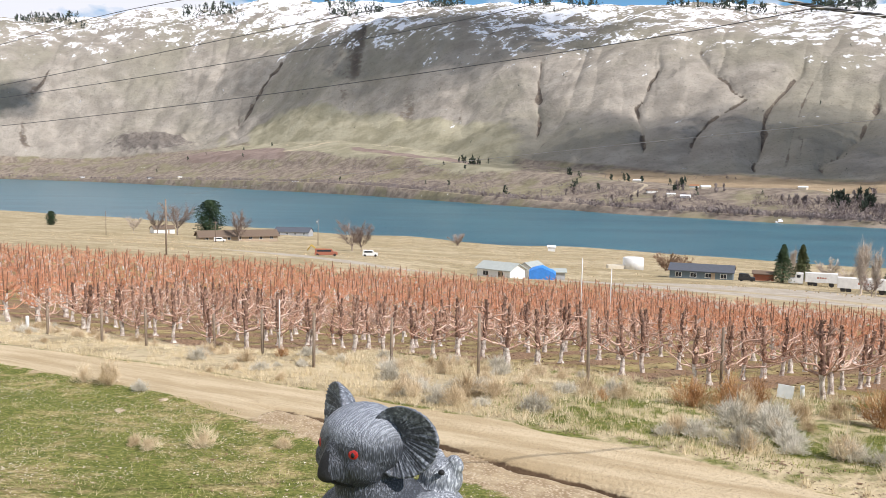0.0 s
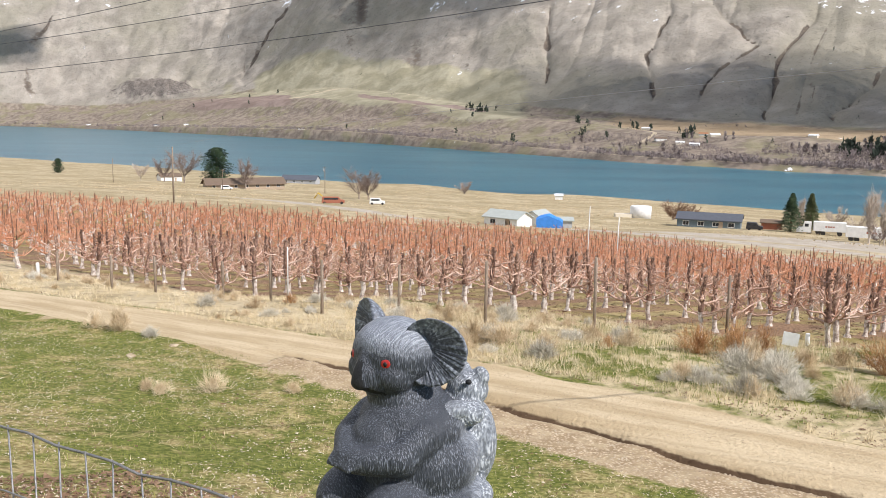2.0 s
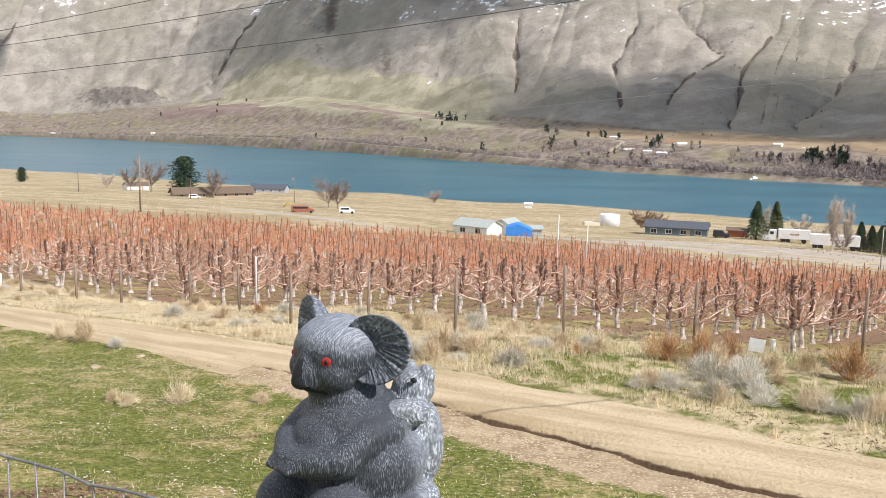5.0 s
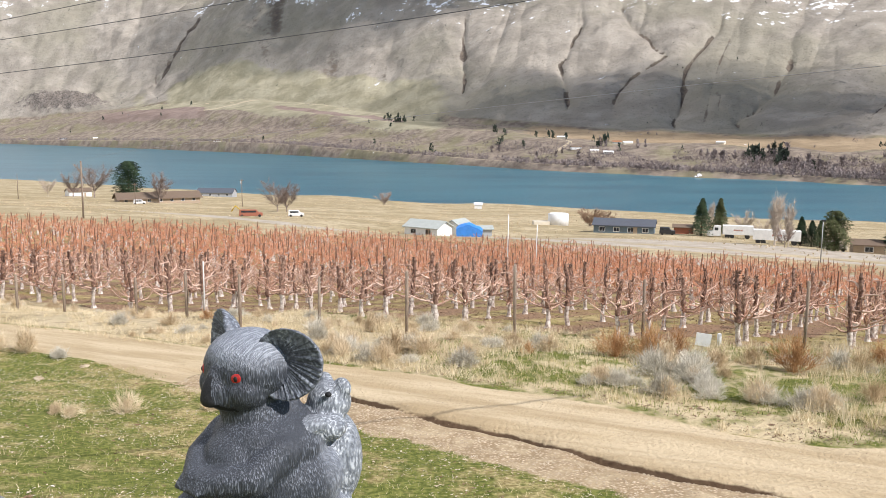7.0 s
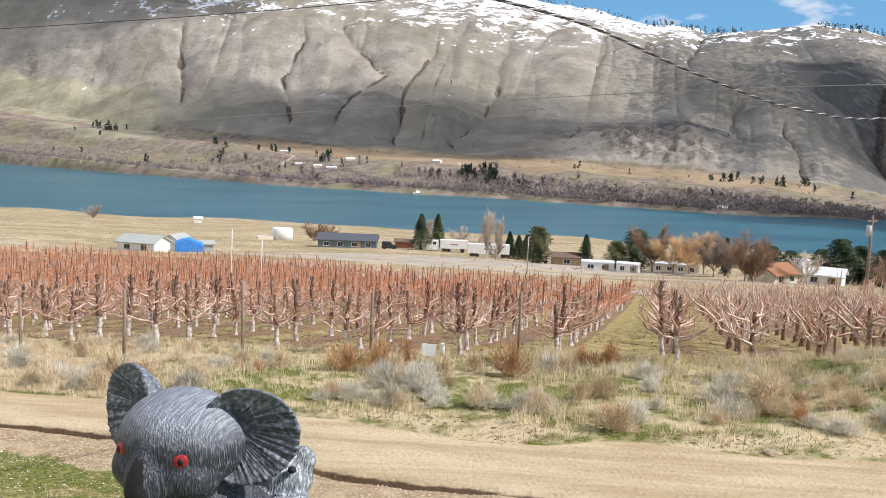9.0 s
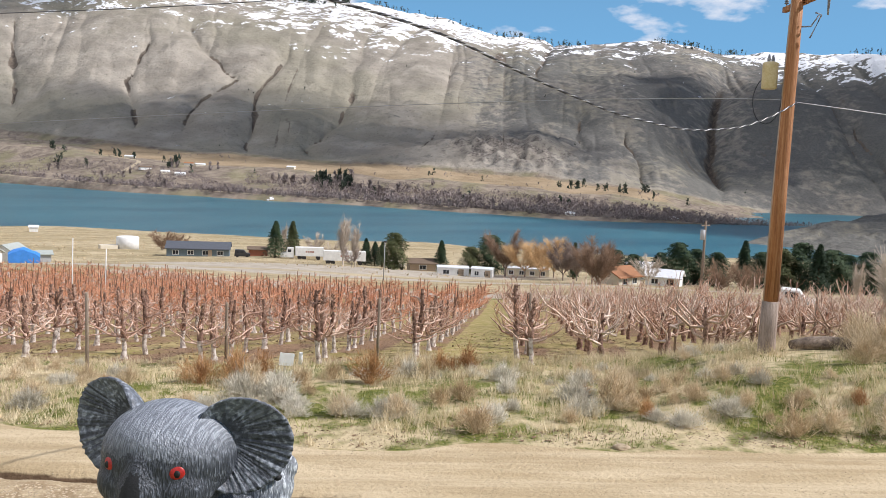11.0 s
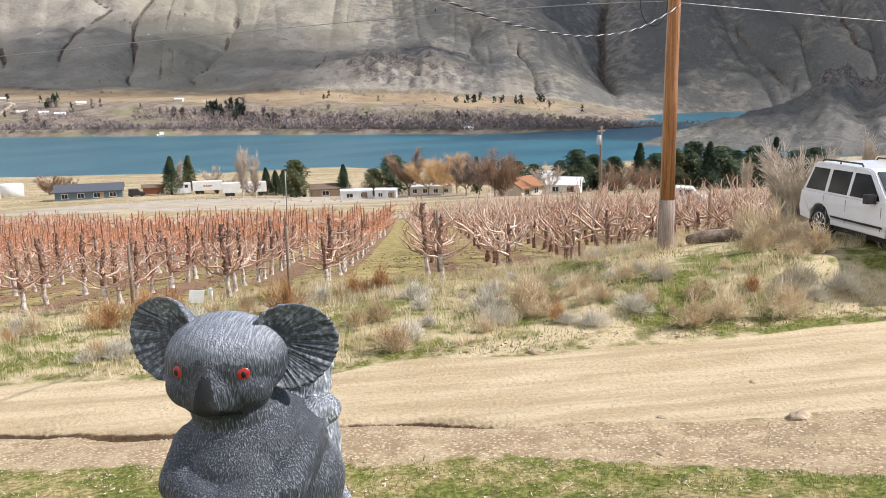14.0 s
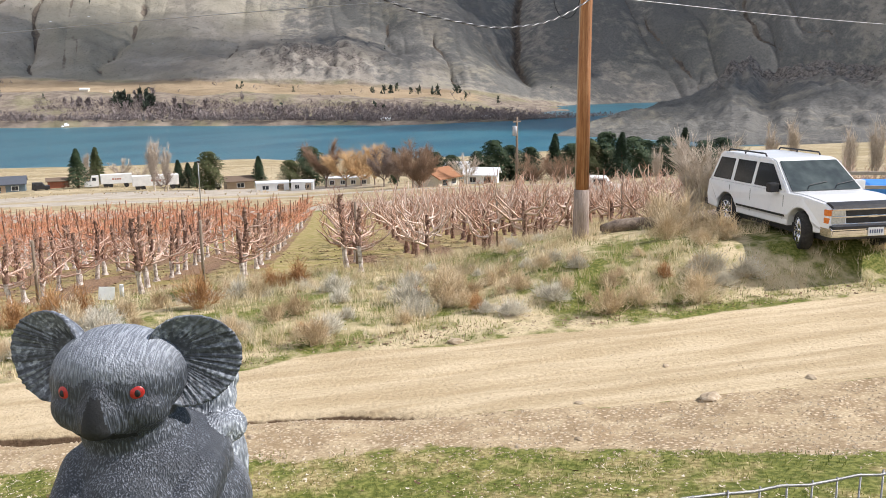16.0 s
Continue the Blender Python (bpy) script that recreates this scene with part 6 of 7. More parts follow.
house("farm_house", 6.0, 186, 62, 5.4, 5.0, 2.2, 1.5, W_WHITE, R_SAGE, "white gabled farm house wing with a pale green roof", gable_win=True)
house("farm_shed", 7.2, 188, 5, 6.5, 3.4, 1.9, 0.5, W_GREY, R_SAGE, "low open shed with a flat metal roof", "shed")
house("slate_blue_house", 16.9, 214, -4, 14.2, 7.5, 2.3, 1.25, W_BLUE, R_DARK, "slate blue single-storey house with white windows", windows=4, door=True)
house("tool_shed", 20.6, 215, 0, 4.5, 3.5, 2.0, 0.5, RUST_RED, R_BROWN, "small rust-red tool shed", "shed")
house("mobile_home", 33.4, 150, 4, 5.4, 3.0, 1.6, 0.2, W_WHITE, R_WHITE, "white single-wide mobile home", "mobile home", windows=2, door=True, eave=0.1, group="mobile homes")
house("mobile_home", 35.4, 147, -8, 3.6, 3.0, 1.6, 0.2, W_WHITE, R_WHITE, "white mobile home with a shallow metal roof", "mobile home", windows=2, door=True, eave=0.1, group="mobile homes")
house("mobile_home", 38.3, 158, 3, 8.0, 3.2, 1.7, 0.2, W_CREAM, R_WHITE, "cream mobile home among bare willows", "mobile home", windows=4, eave=0.1, group="mobile homes")
house("brown_roofed_house", 44.2, 132, 55, 5.4, 4.6, 1.9, 1.1, W_CREAM, R_RUST, "cream house with a rust-brown shingle roof", gable_win=True, windows=2, eave=0.5)
house("white_roofed_house", 47.2, 142, -8, 5.2, 4.2, 1.9, 0.9, W_WHITE, R_WHITE, "white house with a white metal roof", windows=2, door=True)
house("white_roofed_house", 45.6, 175, 0, 5, 4.5, 2.8, 1.0, W_WHITE, R_WHITE, "white house half hidden by conifers", windows=2)
house("small_cabin", 31.3, 172, 10, 5.2, 3.6, 2.0, 0.7, W_TAN, R_BROWN, "small tan cabin behind the trees", "cabin", windows=1)
house("pump_house", 7.3, 470, 0, 4.0, 4.0, 2.6, 0.8, W_WHITE, R_WHITE, "small white pump house near the shore", "shed")

# white water tank with its side shed, blue tarp, truck trailers, yard clutter
x, y = polar(12.6, 246)
tank = thing("water_tank", Matrix.Translation((x, y, ground_at(x, y))), "round white water tank beside a low white shed", "tank")
bm = bmesh.new()
tube(bm, [(0, 0, -0.3), (0, 0, 3.25), (0, 0, 3.4)], [2.9, 2.9, 2.6], 36)
part("drum", bm, W_WHITE, tank)
bm = bmesh.new()
box(bm, -7.2, -1.5, -0.3, -2.7, 1.5, 1.2, 0.03)
part("side_shed", bm, W_CREAM, tank)
x, y = polar(6.75, 158)
bm = bmesh.new()
for i in range(9):
    for j in range(7):
        bm.verts.new((-2.4 + 0.6 * i, -1.2 + 0.4 * j, 2.7 - 0.16 * abs(i - 3.5) ** 1.3 - 0.12 * abs(j - 3) + 0.07 * math.sin(i * 2.1 + j * 1.7)))
bm.verts.ensure_lookup_table()
for i in range(8):
    for j in range(6):
        bm.faces.new([bm.verts[k] for k in (i * 7 + j, (i + 1) * 7 + j, (i + 1) * 7 + j + 1, i * 7 + j + 1)])
r = bmesh.ops.extrude_face_region(bm, geom=list(bm.faces))
for v in [g for g in r["geom"] if isinstance(g, bmesh.types.BMVert)]:
    v.co.z = -0.1
bmesh.ops.recalc_face_normals(bm, faces=bm.faces)
t = part("tarp_covered_pile", bm, TARP)
t.matrix_world = Matrix.Translation((x, y, ground_at(x, y))) @ Matrix.Rotation(radians(-8), 4, "Z")
tagged(t, "pile under a bright blue tarpaulin", "tarpaulin")


def trailer(az, r, long, label, cab=False):
    x, y = polar(az, r)
    ob = thing("truck_trailer", Matrix.Translation((x, y, ground_at(x, y))) @ Matrix.Rotation(radians(-az + 3), 4, "Z"), label, "truck", "parked trucks")
    bm = bmesh.new()
    box(bm, -long / 2, -1.25, 0.9, long / 2, 1.25, 2.9, 0.04)
    body = part("box_body", bm, W_WHITE, ob)
    for k in range(4):
        bm = bmesh.new()
        box(bm, -0.9 + 0.5 * k, -1.262, 1.75, -0.55 + 0.5 * k, -1.252, 2.1)
        part("letter_bar", bm, RUST_RED, body, "plain red bar")
    for wx in (-long / 2 + 1.0, -long / 2 + 2.0, long / 2 - 1.2):
        bm = bmesh.new()
        tube(bm, [(wx, -1.2, 0.48), (wx, 1.2, 0.48)], 0.48, 16)
        part("wheel_pair", bm, RUBBER, ob)
    if cab:
        bm = bmesh.new()
        prism(bm, [(-long / 2 - 3.4, 0.5), (-long / 2 - 0.4, 0.5), (-long / 2 - 0.4, 2.7), (-long / 2 - 1.8, 2.7), (-long / 2 - 2.2, 1.6), (-long / 2 - 3.4, 1.45)], -1.1, 1.1)
        part("cab", bm, W_WHITE, ob)
        bm = bmesh.new()
        box(bm, -long / 2 - 1.75, -1.12, 1.75, -long / 2 - 1.0, -1.09, 2.4)
        part("cab_window", bm, DARK_GLASS, ob)


trailer(26.2, 186, 9.0, "white box trailer parked behind bare poplars")
trailer(23.9, 205, 6.5, "white truck with its cab beside dark fencing", True)
for az, r, w, mat, lab in ((-7.6, 210, 5.5, RUST_RED, "rust-red steel container in the farm yard"), (-4.7, 232, 4.2, W_WHITE, "white van parked in the farm yard"), (-14.4, 350, 4.5, W_WHITE, "white pickup parked by the ranch house"), (19.6, 205, 3.6, PLASTIC, "dark car parked beside the shed"), (29.6, 170, 3.8, W_CREAM, "pale camper parked beside a hedge"), (55.2, 78, 3.0, W_WHITE, "white car half hidden behind bare trees")):
    x, y = polar(az, r)
    van = thing("parked_vehicle", Matrix.Translation((x, y, ground_at(x, y))) @ Matrix.Rotation(radians(-az), 4, "Z"), lab, "vehicle", "vehicles below the orchard")
    bm = bmesh.new()
    prism(bm, [(-w / 2, 0.3), (w / 2, 0.3), (w / 2, 0.95), (w / 2 - 0.9, 1.05), (w / 2 - 1.4, 1.7), (-w / 2 + 0.15, 1.75)], -0.9, 0.9)
    bmesh.ops.bevel(bm, geom=list(bm.edges), offset=0.05, segments=1, affect="EDGES")
    part("body", bm, mat, van)
    for sx in (-w / 2 + 0.7, w / 2 - 0.7):
        bm = bmesh.new()
        tube(bm, [(sx, -0.92, 0.33), (sx, 0.92, 0.33)], 0.33, 14)
        part("wheel_pair", bm, RUBBER, van)
    bm = bmesh.new()
    box(bm, -w / 2 + 0.5, -0.912, 1.1, w / 2 - 1.5, -0.895, 1.55)
    part("window_band", bm, DARK_GLASS, van)
x, y = polar(-7.9, 222)
dig = thing("digger", Matrix.Translation((x, y, ground_at(x, y))), "yellow digger with a raised arm in the farm yard", "digger")
bm = bmesh.new()
box(bm, -1.2, -0.9, 0.4, 1.0, 0.9, 1.7, 0.08)
part("cab", bm, YELLOW, dig)
bm = bmesh.new()
tube(bm, [(-1.0, 0, 1.3), (-2.6, 0, 2.6), (-3.6, 0, 1.2)], 0.17, 6)
part("arm", bm, YELLOW, dig)

# distant poles
def far_pole(x, y, high, label, can=False, arm_w=1.8):
    ob = thing("distant_pole", Matrix.Translation((x, y, ground_at(x, y) - 0.2)), label, "utility pole", "distant poles")
    bm = bmesh.new()
    tube(bm, [(0, 0, 0), (0, 0, high)], [0.16, 0.11], 8)
    part("shaft", bm, POST_WOOD, ob)
    if arm_w:
        bm = bmesh.new()
        box(bm, -arm_w / 2, -0.05, high - 0.55, arm_w / 2, 0.05, high - 0.42)
        part("crossarm", bm, POST_WOOD, ob)
    if can:
        bm = bmesh.new()
        tube(bm, [(-0.45, -0.1, high - 1.9), (-0.45, -0.1, high - 0.9)], 0.24, 12)
        part("transformer", bm, W_GREY, ob)


far_pole(-44.3, 139.0, 9.2, "bare wooden pole standing in the dry field", arm_w=0)
far_pole(-144.1, 371.2, 10.5, "distant wooden pole in the dry field", arm_w=0)
far_pole(-87.1, 333.3, 8.3, "pale yard-light pole by the ranch house")
far_pole(-49.4, 345.9, 11.0, "distant pole with a small transformer", True)
far_pole(67.8, 58.0, 8.0, "wooden pole with a pale transformer beyond the orchard", True, 1.2)
x, y = polar(28.8, 110)
lamp = thing("yard_light", Matrix.Translation((x, y, ground_at(x, y))), "thin pale yard light pole behind the orchard", "lamp")
bm = bmesh.new()
tube(bm, [(0, 0, 0), (0, 0, 5.0)], [0.07, 0.05], 8)
part("mast", bm, LINE_PALE, lamp)
bm = bmesh.new()
box(bm, -0.12, -0.4, 4.9, 0.12, 0.15, 5.1, 0.03)
part("lantern", bm, PLASTIC, lamp)
for az, r, h in ((9.3, 62, 4.6), (11.2, 60, 3.9)):
    x, y = polar(az, r)
    bm = bmesh.new()
    tube(bm, [(0, 0, 0), (0.05, 0, h)], [0.035, 0.03], 7)
    p = part("irrigation_riser", bm, W_WHITE)
    p.matrix_world = Matrix.Translation((x, y, ground_at(x, y)))
    tagged(p, "thin white riser pole standing in the orchard", "pole", "riser poles")

# ---- trees of the valley floor ----
NEEDLE = material("conifer_needles", [(0.012, 0.028, 0.012), (0.03, 0.06, 0.024), (0.065, 0.10, 0.04)], 1.2, 0.8, 0.0, per_object=0.2)
NEEDLE_OLIVE = material("olive_needles", [(0.05, 0.065, 0.02), (0.10, 0.115, 0.04), (0.17, 0.17, 0.07)], 1.2, 0.8, 0.0)
BARE_GREY = material("bare_grey_twigs", [(0.18, 0.13, 0.105), (0.32, 0.25, 0.21), (0.48, 0.41, 0.36)], 1.0, 0.9, 0.0, per_object=0.2)
BARE_PALE = material("bare_pale_twigs", [(0.38, 0.30, 0.23), (0.54, 0.46, 0.37), (0.68, 0.60, 0.52)], 1.0, 0.9, 0.0)
BARE_ORANGE = material("willow_orange_twigs", [(0.48, 0.30, 0.14), (0.64, 0.43, 0.22), (0.74, 0.55, 0.33)], 1.0, 0.9, 0.0)
BARE_BROWN = material("bare_brown_twigs", [(0.16, 0.10, 0.065), (0.28, 0.18, 0.115), (0.40, 0.28, 0.19)], 1.0, 0.9, 0.0)


def conifer(az, r, high, wide, seed, mat, label, round_top=False):
    g = np.random.default_rng(seed)
    x, y = polar(az, r)
    ob = thing("conifer", Matrix.Translation((x, y, ground_at(x, y) - 0.1)), label, "tree", "conifers")
    bm = bmesh.new()
    tube(bm, [(0, 0, 0), (0.05, 0, high * 0.5), (0, 0, high * 0.98)], [0.03 * high + 0.03, 0.02 * high, 0.02], 7)
    part("trunk", bm, BARK_DARK, ob)
    n = 10000 if round_top else 7000
    t = g.random(n) ** (0.75 if not round_top else 0.9)
    z = high * (0.07 + 0.93 * t)
    lim = wide * ((1 - t) ** 0.8 if not round_top else np.sqrt(np.clip(1 - (1.7 * t - 0.75) ** 2, 0.03, 1))) * (0.72 + 0.28 * np.sin(t * 34 + g.random()) ** 2)
    a = g.uniform(0, 2 * np.pi, n)
    lump = 1 + 0.25 * np.sin(a * 3 + t * 11 + seed) * (1 if not round_top else 1.3)
    rad = lim * lump * g.random(n) ** 0.45
    c = np.stack([rad * np.cos(a), rad * np.sin(a), z - 0.12 * rad], -1)
    s = high * g.uniform(0.009, 0.027, n)[:, None]
    out = np.stack([np.cos(a), np.sin(a), g.uniform(-0.7, 0.1, n)], -1)
    sidev = np.stack([-np.sin(a), np.cos(a), g.normal(0, 0.3, n)], -1)
    v = np.stack([c - sidev * s * 0.8, c + sidev * s * 0.8, c + out * s * 2.0], 1).reshape(-1, 3)
    f = np.arange(3 * n).reshape(-1, 3)
    crown = new("crown", mesh_fast("crown", v, f, [mat]))
    crown.parent = ob
    return ob


def bare_tree(az, r, high, spread, seed, mat, label, kind="broad", name="bare_tree", density=1.0):
    """A leafless tree: limbs, branches and a haze of twigs."""
    g = np.random.default_rng(seed)
    x, y = polar(az, r)
    ob = thing(name, Matrix.Translation((x, y, ground_at(x, y) - 0.1)), label, "tree", "bare trees")
    trunk, crown = [], []
    fork = high * (0.22 if kind == "broad" else 0.08 if kind == "bush" else 0.15)
    th = 0.022 * high
    fat = max(1.0, min(r / 90, 2.4)) * (0.75 if density > 3.2 else 1.0)
    stems = 1 if kind != "bush" else 5
    for s in range(stems):
        off = g.normal(0, 0.06 * high, 2) if stems > 1 else (0, 0)
        trunk.append((sprig([(off[0], off[1], 0), (off[0] * 1.1, off[1] * 1.1, fork)], [th, th * 0.8], 6), 0))
        limbs = 9 if kind == "column" else 7 if stems == 1 else 3
        for i in range(limbs):
            a = i * 2.4 + g.normal(0, 0.3) + s
            lean = {"broad": g.uniform(0.45, 1.5), "column": g.uniform(0.06, 0.2), "bush": g.uniform(0.3, 1.2)}[kind] * spread
            p = np.array([off[0], off[1], fork * g.uniform(0.7, 1.0)])
            path, up = [p], 1.0
            long = (high - fork) * (g.uniform(0.75, 1.1) if kind != "column" else g.uniform(0.5, 1.0))
            for k in range(4):
                d = np.array([np.cos(a) * lean, np.sin(a) * lean, up])
                p = p + d / np.linalg.norm(d) * long / 4 + g.normal(0, 0.02 * high, 3)
                up += 0.15
                path.append(p.copy())
            crown.append((sprig(path, np.linspace(th * 0.5, 0.012 * high ** 0.5, 5), 4), 0))
            for _ in range(int(11 * density)):
                t = g.uniform(0.6, 4.0)
                j = min(int(t), 3)
                q = path[j] + (path[j + 1] - path[j]) * (t - j)
                b = a + g.normal(0, 1.0)
                d = np.array([np.cos(b) * lean, np.sin(b) * lean, g.uniform(0.2, 1.2)])
                d = d / np.linalg.norm(d) * high * g.uniform(0.1, 0.2)
                crown.append((sprig([q, q + d], [0.008 * fat * high ** 0.5, 0.004 * fat * high ** 0.5], 3), 0))
                for _ in range(int(3 * density)):
                    e = q + d * g.uniform(0.3, 1.0)
                    w = d * 0.6 + g.normal(0, 0.05 * high, 3) + np.array([0, 0, 0.02 * high])
                    crown.append((sprig([e, e + w], [0.0045 * fat * high ** 0.5, 0.002 * fat * high ** 0.5], 3), 0))
    v, f, _ = gather(trunk)
    t = new("trunk", mesh_fast("trunk", v, f, [BARE_GREY if mat is not BARE_PALE else BARE_PALE], True))
    v, f, _ = gather(crown)
    c = new("crown", mesh_fast("crown", v, f, [mat]))
    t.parent = c.parent = ob
    return ob


for az, r, h, w, mat, rt, lab in ((-24.3, 560, 7.5, 2.6, NEEDLE, True, "small round dark conifer on the river bank"), (-15.0, 430, 15.5, 6.0, NEEDLE, True, "tall broad pine beside the ranch house"),
                                  (21.7, 205, 7.6, 2.6, NEEDLE, False, "dark pointed spruce beside the yard"), (22.8, 212, 7.8, 2.2, NEEDLE_OLIVE, False, "olive-green narrow conifer beside a spruce"),
                                  (27.6, 190, 5.2, 1.7, NEEDLE, False, "dark cedar in a hedge row"), (28.2, 190, 4.7, 1.9, NEEDLE, False, "dark cedar in a hedge row"), (28.7, 188, 4.9, 1.7, NEEDLE, False, "dark cedar in a hedge row"),
                                  (29.5, 165, 6.3, 2.2, NEEDLE_OLIVE, True, "round olive conifer behind the hedge"), (32.6, 172, 5.6, 1.7, NEEDLE, False, "dark green cone-shaped conifer by the cabin"), (34.6, 160, 4.6, 1.9, NEEDLE_OLIVE, True, "low olive conifer by the mobile homes"),
                                  (35.9, 162, 6.6, 2.9, NEEDLE, True, "dark spreading pine by the mobile homes"), (41.4, 150, 5.6, 0.8, NEEDLE, False, "thin dark green cypress by bare trees"), (44.1, 165, 4.9, 2.1, NEEDLE, True, "dark pine behind the brown-roofed house"),
                                  (46.9, 165, 4.8, 1.8, NEEDLE, True, "dark pine by the white-roofed house"), (48.0, 150, 6.4, 2.6, NEEDLE, True, "broad dark pine by the white-roofed house"), (49.1, 155, 5.6, 2.4, NEEDLE, True, "broad dark pine by the shore"),
                                  (52.0, 165, 6.0, 1.9, NEEDLE, False, "dark fir by the shore"), (55.3, 150, 5.8, 2.3, NEEDLE, True, "dark pine by the shore"), (56.3, 140, 5.4, 2.0, NEEDLE, False, "pointed dark fir by the shore"),
                                  (57.8, 150, 4.6, 2.2, NEEDLE, True, "low dark pine by the shore"), (60.2, 165, 6.2, 1.8, NEEDLE, False, "pointed dark fir by the shore"), (62.5, 170, 4.8, 2.4, NEEDLE, True, "low dark pine by the shore"), (50.4, 150, 5.2, 2.2, NEEDLE, True, "broad dark pine by the shore"), (53.1, 158, 4.6, 2.2, NEEDLE, True, "low dark pine by the shore"), (54.2, 148, 5.0, 2.0, NEEDLE_OLIVE, True, "olive pine by the shore"), (57.0, 146, 5.0, 2.4, NEEDLE, True, "broad dark pine by the shore"), (59.0, 152, 5.0, 2.2, NEEDLE, True, "broad dark pine by the shore"), (61.4, 160, 4.4, 2.4, NEEDLE, True, "low dark pine by the shore"), (45.2, 158, 4.4, 1.9, NEEDLE, True, "dark pine between the houses"), (38.9, 166, 4.6, 1.6, NEEDLE, False, "dark fir behind the willows")):
    conifer(az, r, h * (1.4 if az > 51 else 1.15), w * (1.2 if az > 51 else 0.95 if az > 46 else 1.15), int(az * 10 + 900), mat, lab, rt)
for az, r, h, sp, mat, kind, lab in ((-19.6, 430, 8.5, 1.2, BARE_PALE, "broad", "pale bare tree by the white shed"), (-17.0, 440, 17.0, 1.0, BARE_GREY, "broad", "large bare brown tree by the shed"), (-18.2, 450, 12, 1.2, BARE_GREY, "broad", "bare brown tree by the shed"),
                                     (-13.2, 385, 12.0, 0.9, BARE_GREY, "broad", "bare grey tree beside the ranch house"), (-5.9, 300, 11.0, 1.0, BARE_GREY, "broad", "bare grey tree in the farm yard"), (-5.3, 305, 9.0, 1.0, BARE_GREY, "broad", "bare grey tree in the farm yard"),
                                     (1.1, 470, 7.0, 1.3, BARE_GREY, "bush", "bare round shrub on the river bank"), (14.7, 255, 5.6, 1.3, BARE_BROWN, "bush", "rust-brown bare bush by the slate blue house"), (15.6, 268, 4.6, 1.3, BARE_BROWN, "bush", "rust-brown bare bush by the slate blue house"),
                                     (22.2, 225, 6.8, 1.0, BARE_PALE, "column", "pale bare poplar behind the spruces"), (24.2, 225, 5.6, 0.9, BARE_PALE, "broad", "pale bare tree behind the trucks"), (25.3, 220, 4.2, 1.1, BARE_PALE, "broad", "pale bare tree behind the trucks"), (26.1, 168, 8.8, 1.3, BARE_PALE, "column", "pale bare columnar poplar"), (26.9, 170, 7.0, 1.1, BARE_PALE, "column", "pale bare columnar poplar"), (26.7, 165, 3.6, 1.2, BARE_GREY, "broad", "small bare tree by the trailer"),
                                     (36.9, 152, 7.2, 0.9, BARE_BROWN, "broad", "bare brown tree behind the pine"), (38.2, 150, 6.4, 1.5, BARE_ORANGE, "broad", "orange-twigged willow behind the mobile homes"), (39.2, 148, 6.8, 1.5, BARE_ORANGE, "broad", "orange-twigged willow behind the mobile homes"), (40.1, 152, 6.2, 1.4, BARE_ORANGE, "broad", "orange-twigged willow behind the mobile homes"),
                                     (40.7, 140, 5.6, 1.0, BARE_GREY, "broad", "grey bare tree by the mobile homes"), (41.6, 142, 5.8, 1.0, BARE_GREY, "broad", "grey bare tree by the mobile homes"), (42.6, 125, 6.2, 1.1, BARE_BROWN, "broad", "dense brown bare tree by the rust-roofed house"), (43.0, 122, 4.8, 1.0, BARE_BROWN, "bush", "dense brown bare bush by the rust-roofed house"),
                                     (46.2, 130, 4.6, 0.9, BARE_PALE, "broad", "pale bare tree by the white-roofed house"), (50.6, 120, 4.0, 1.2, BARE_BROWN, "bush", "brown bare thicket beyond the orchard"), (52.3, 118, 4.2, 1.2, BARE_BROWN, "bush", "brown bare thicket beyond the orchard"), (58.5, 95, 4.2, 1.0, BARE_PALE, "column", "pale bare saplings beyond the orchard"), (65.3, 120, 6.0, 1.0, BARE_PALE, "column", "pale bare poplar behind the car"), (66.6, 118, 6.4, 1.0, BARE_PALE, "column", "pale bare poplar behind the car"), (69.8, 80, 4.8, 1.0, BARE_PALE, "column", "pale bare saplings behind the car"), (71.2, 76, 5.0, 1.0, BARE_PALE, "column", "pale bare saplings behind the car"), (72.4, 74, 5.0, 1.0, BARE_PALE, "column", "pale bare saplings behind the car"),
                                     (61.0, 27.0, 2.5, 0.8, BARE_PALE, "bush", "dense pale bare bush behind the car")):
    bare_tree(az, r, h, sp * (0.7 if 36 < az < 44 else 0.85), int(az * 10 + 2000), mat, lab, kind, "bare_bush" if kind == "bush" else "bare_tree", 4.4 if 36 < az < 44 else 2.2 if r > 60 else 3.0)

# ---- far bank: brush, trees, small houses; conifers along the snowy ridge ----
FAR_BRUSH = material("far_brush", [(0.125, 0.10, 0.097), (0.225, 0.187, 0.178), (0.35, 0.30, 0.28)], 0.05, 0.95, 0.0)
FAR_GREEN = material("far_conifers", [(0.018, 0.03, 0.022), (0.04, 0.055, 0.038), (0.08, 0.09, 0.062)], 0.05, 0.95, 0.0)


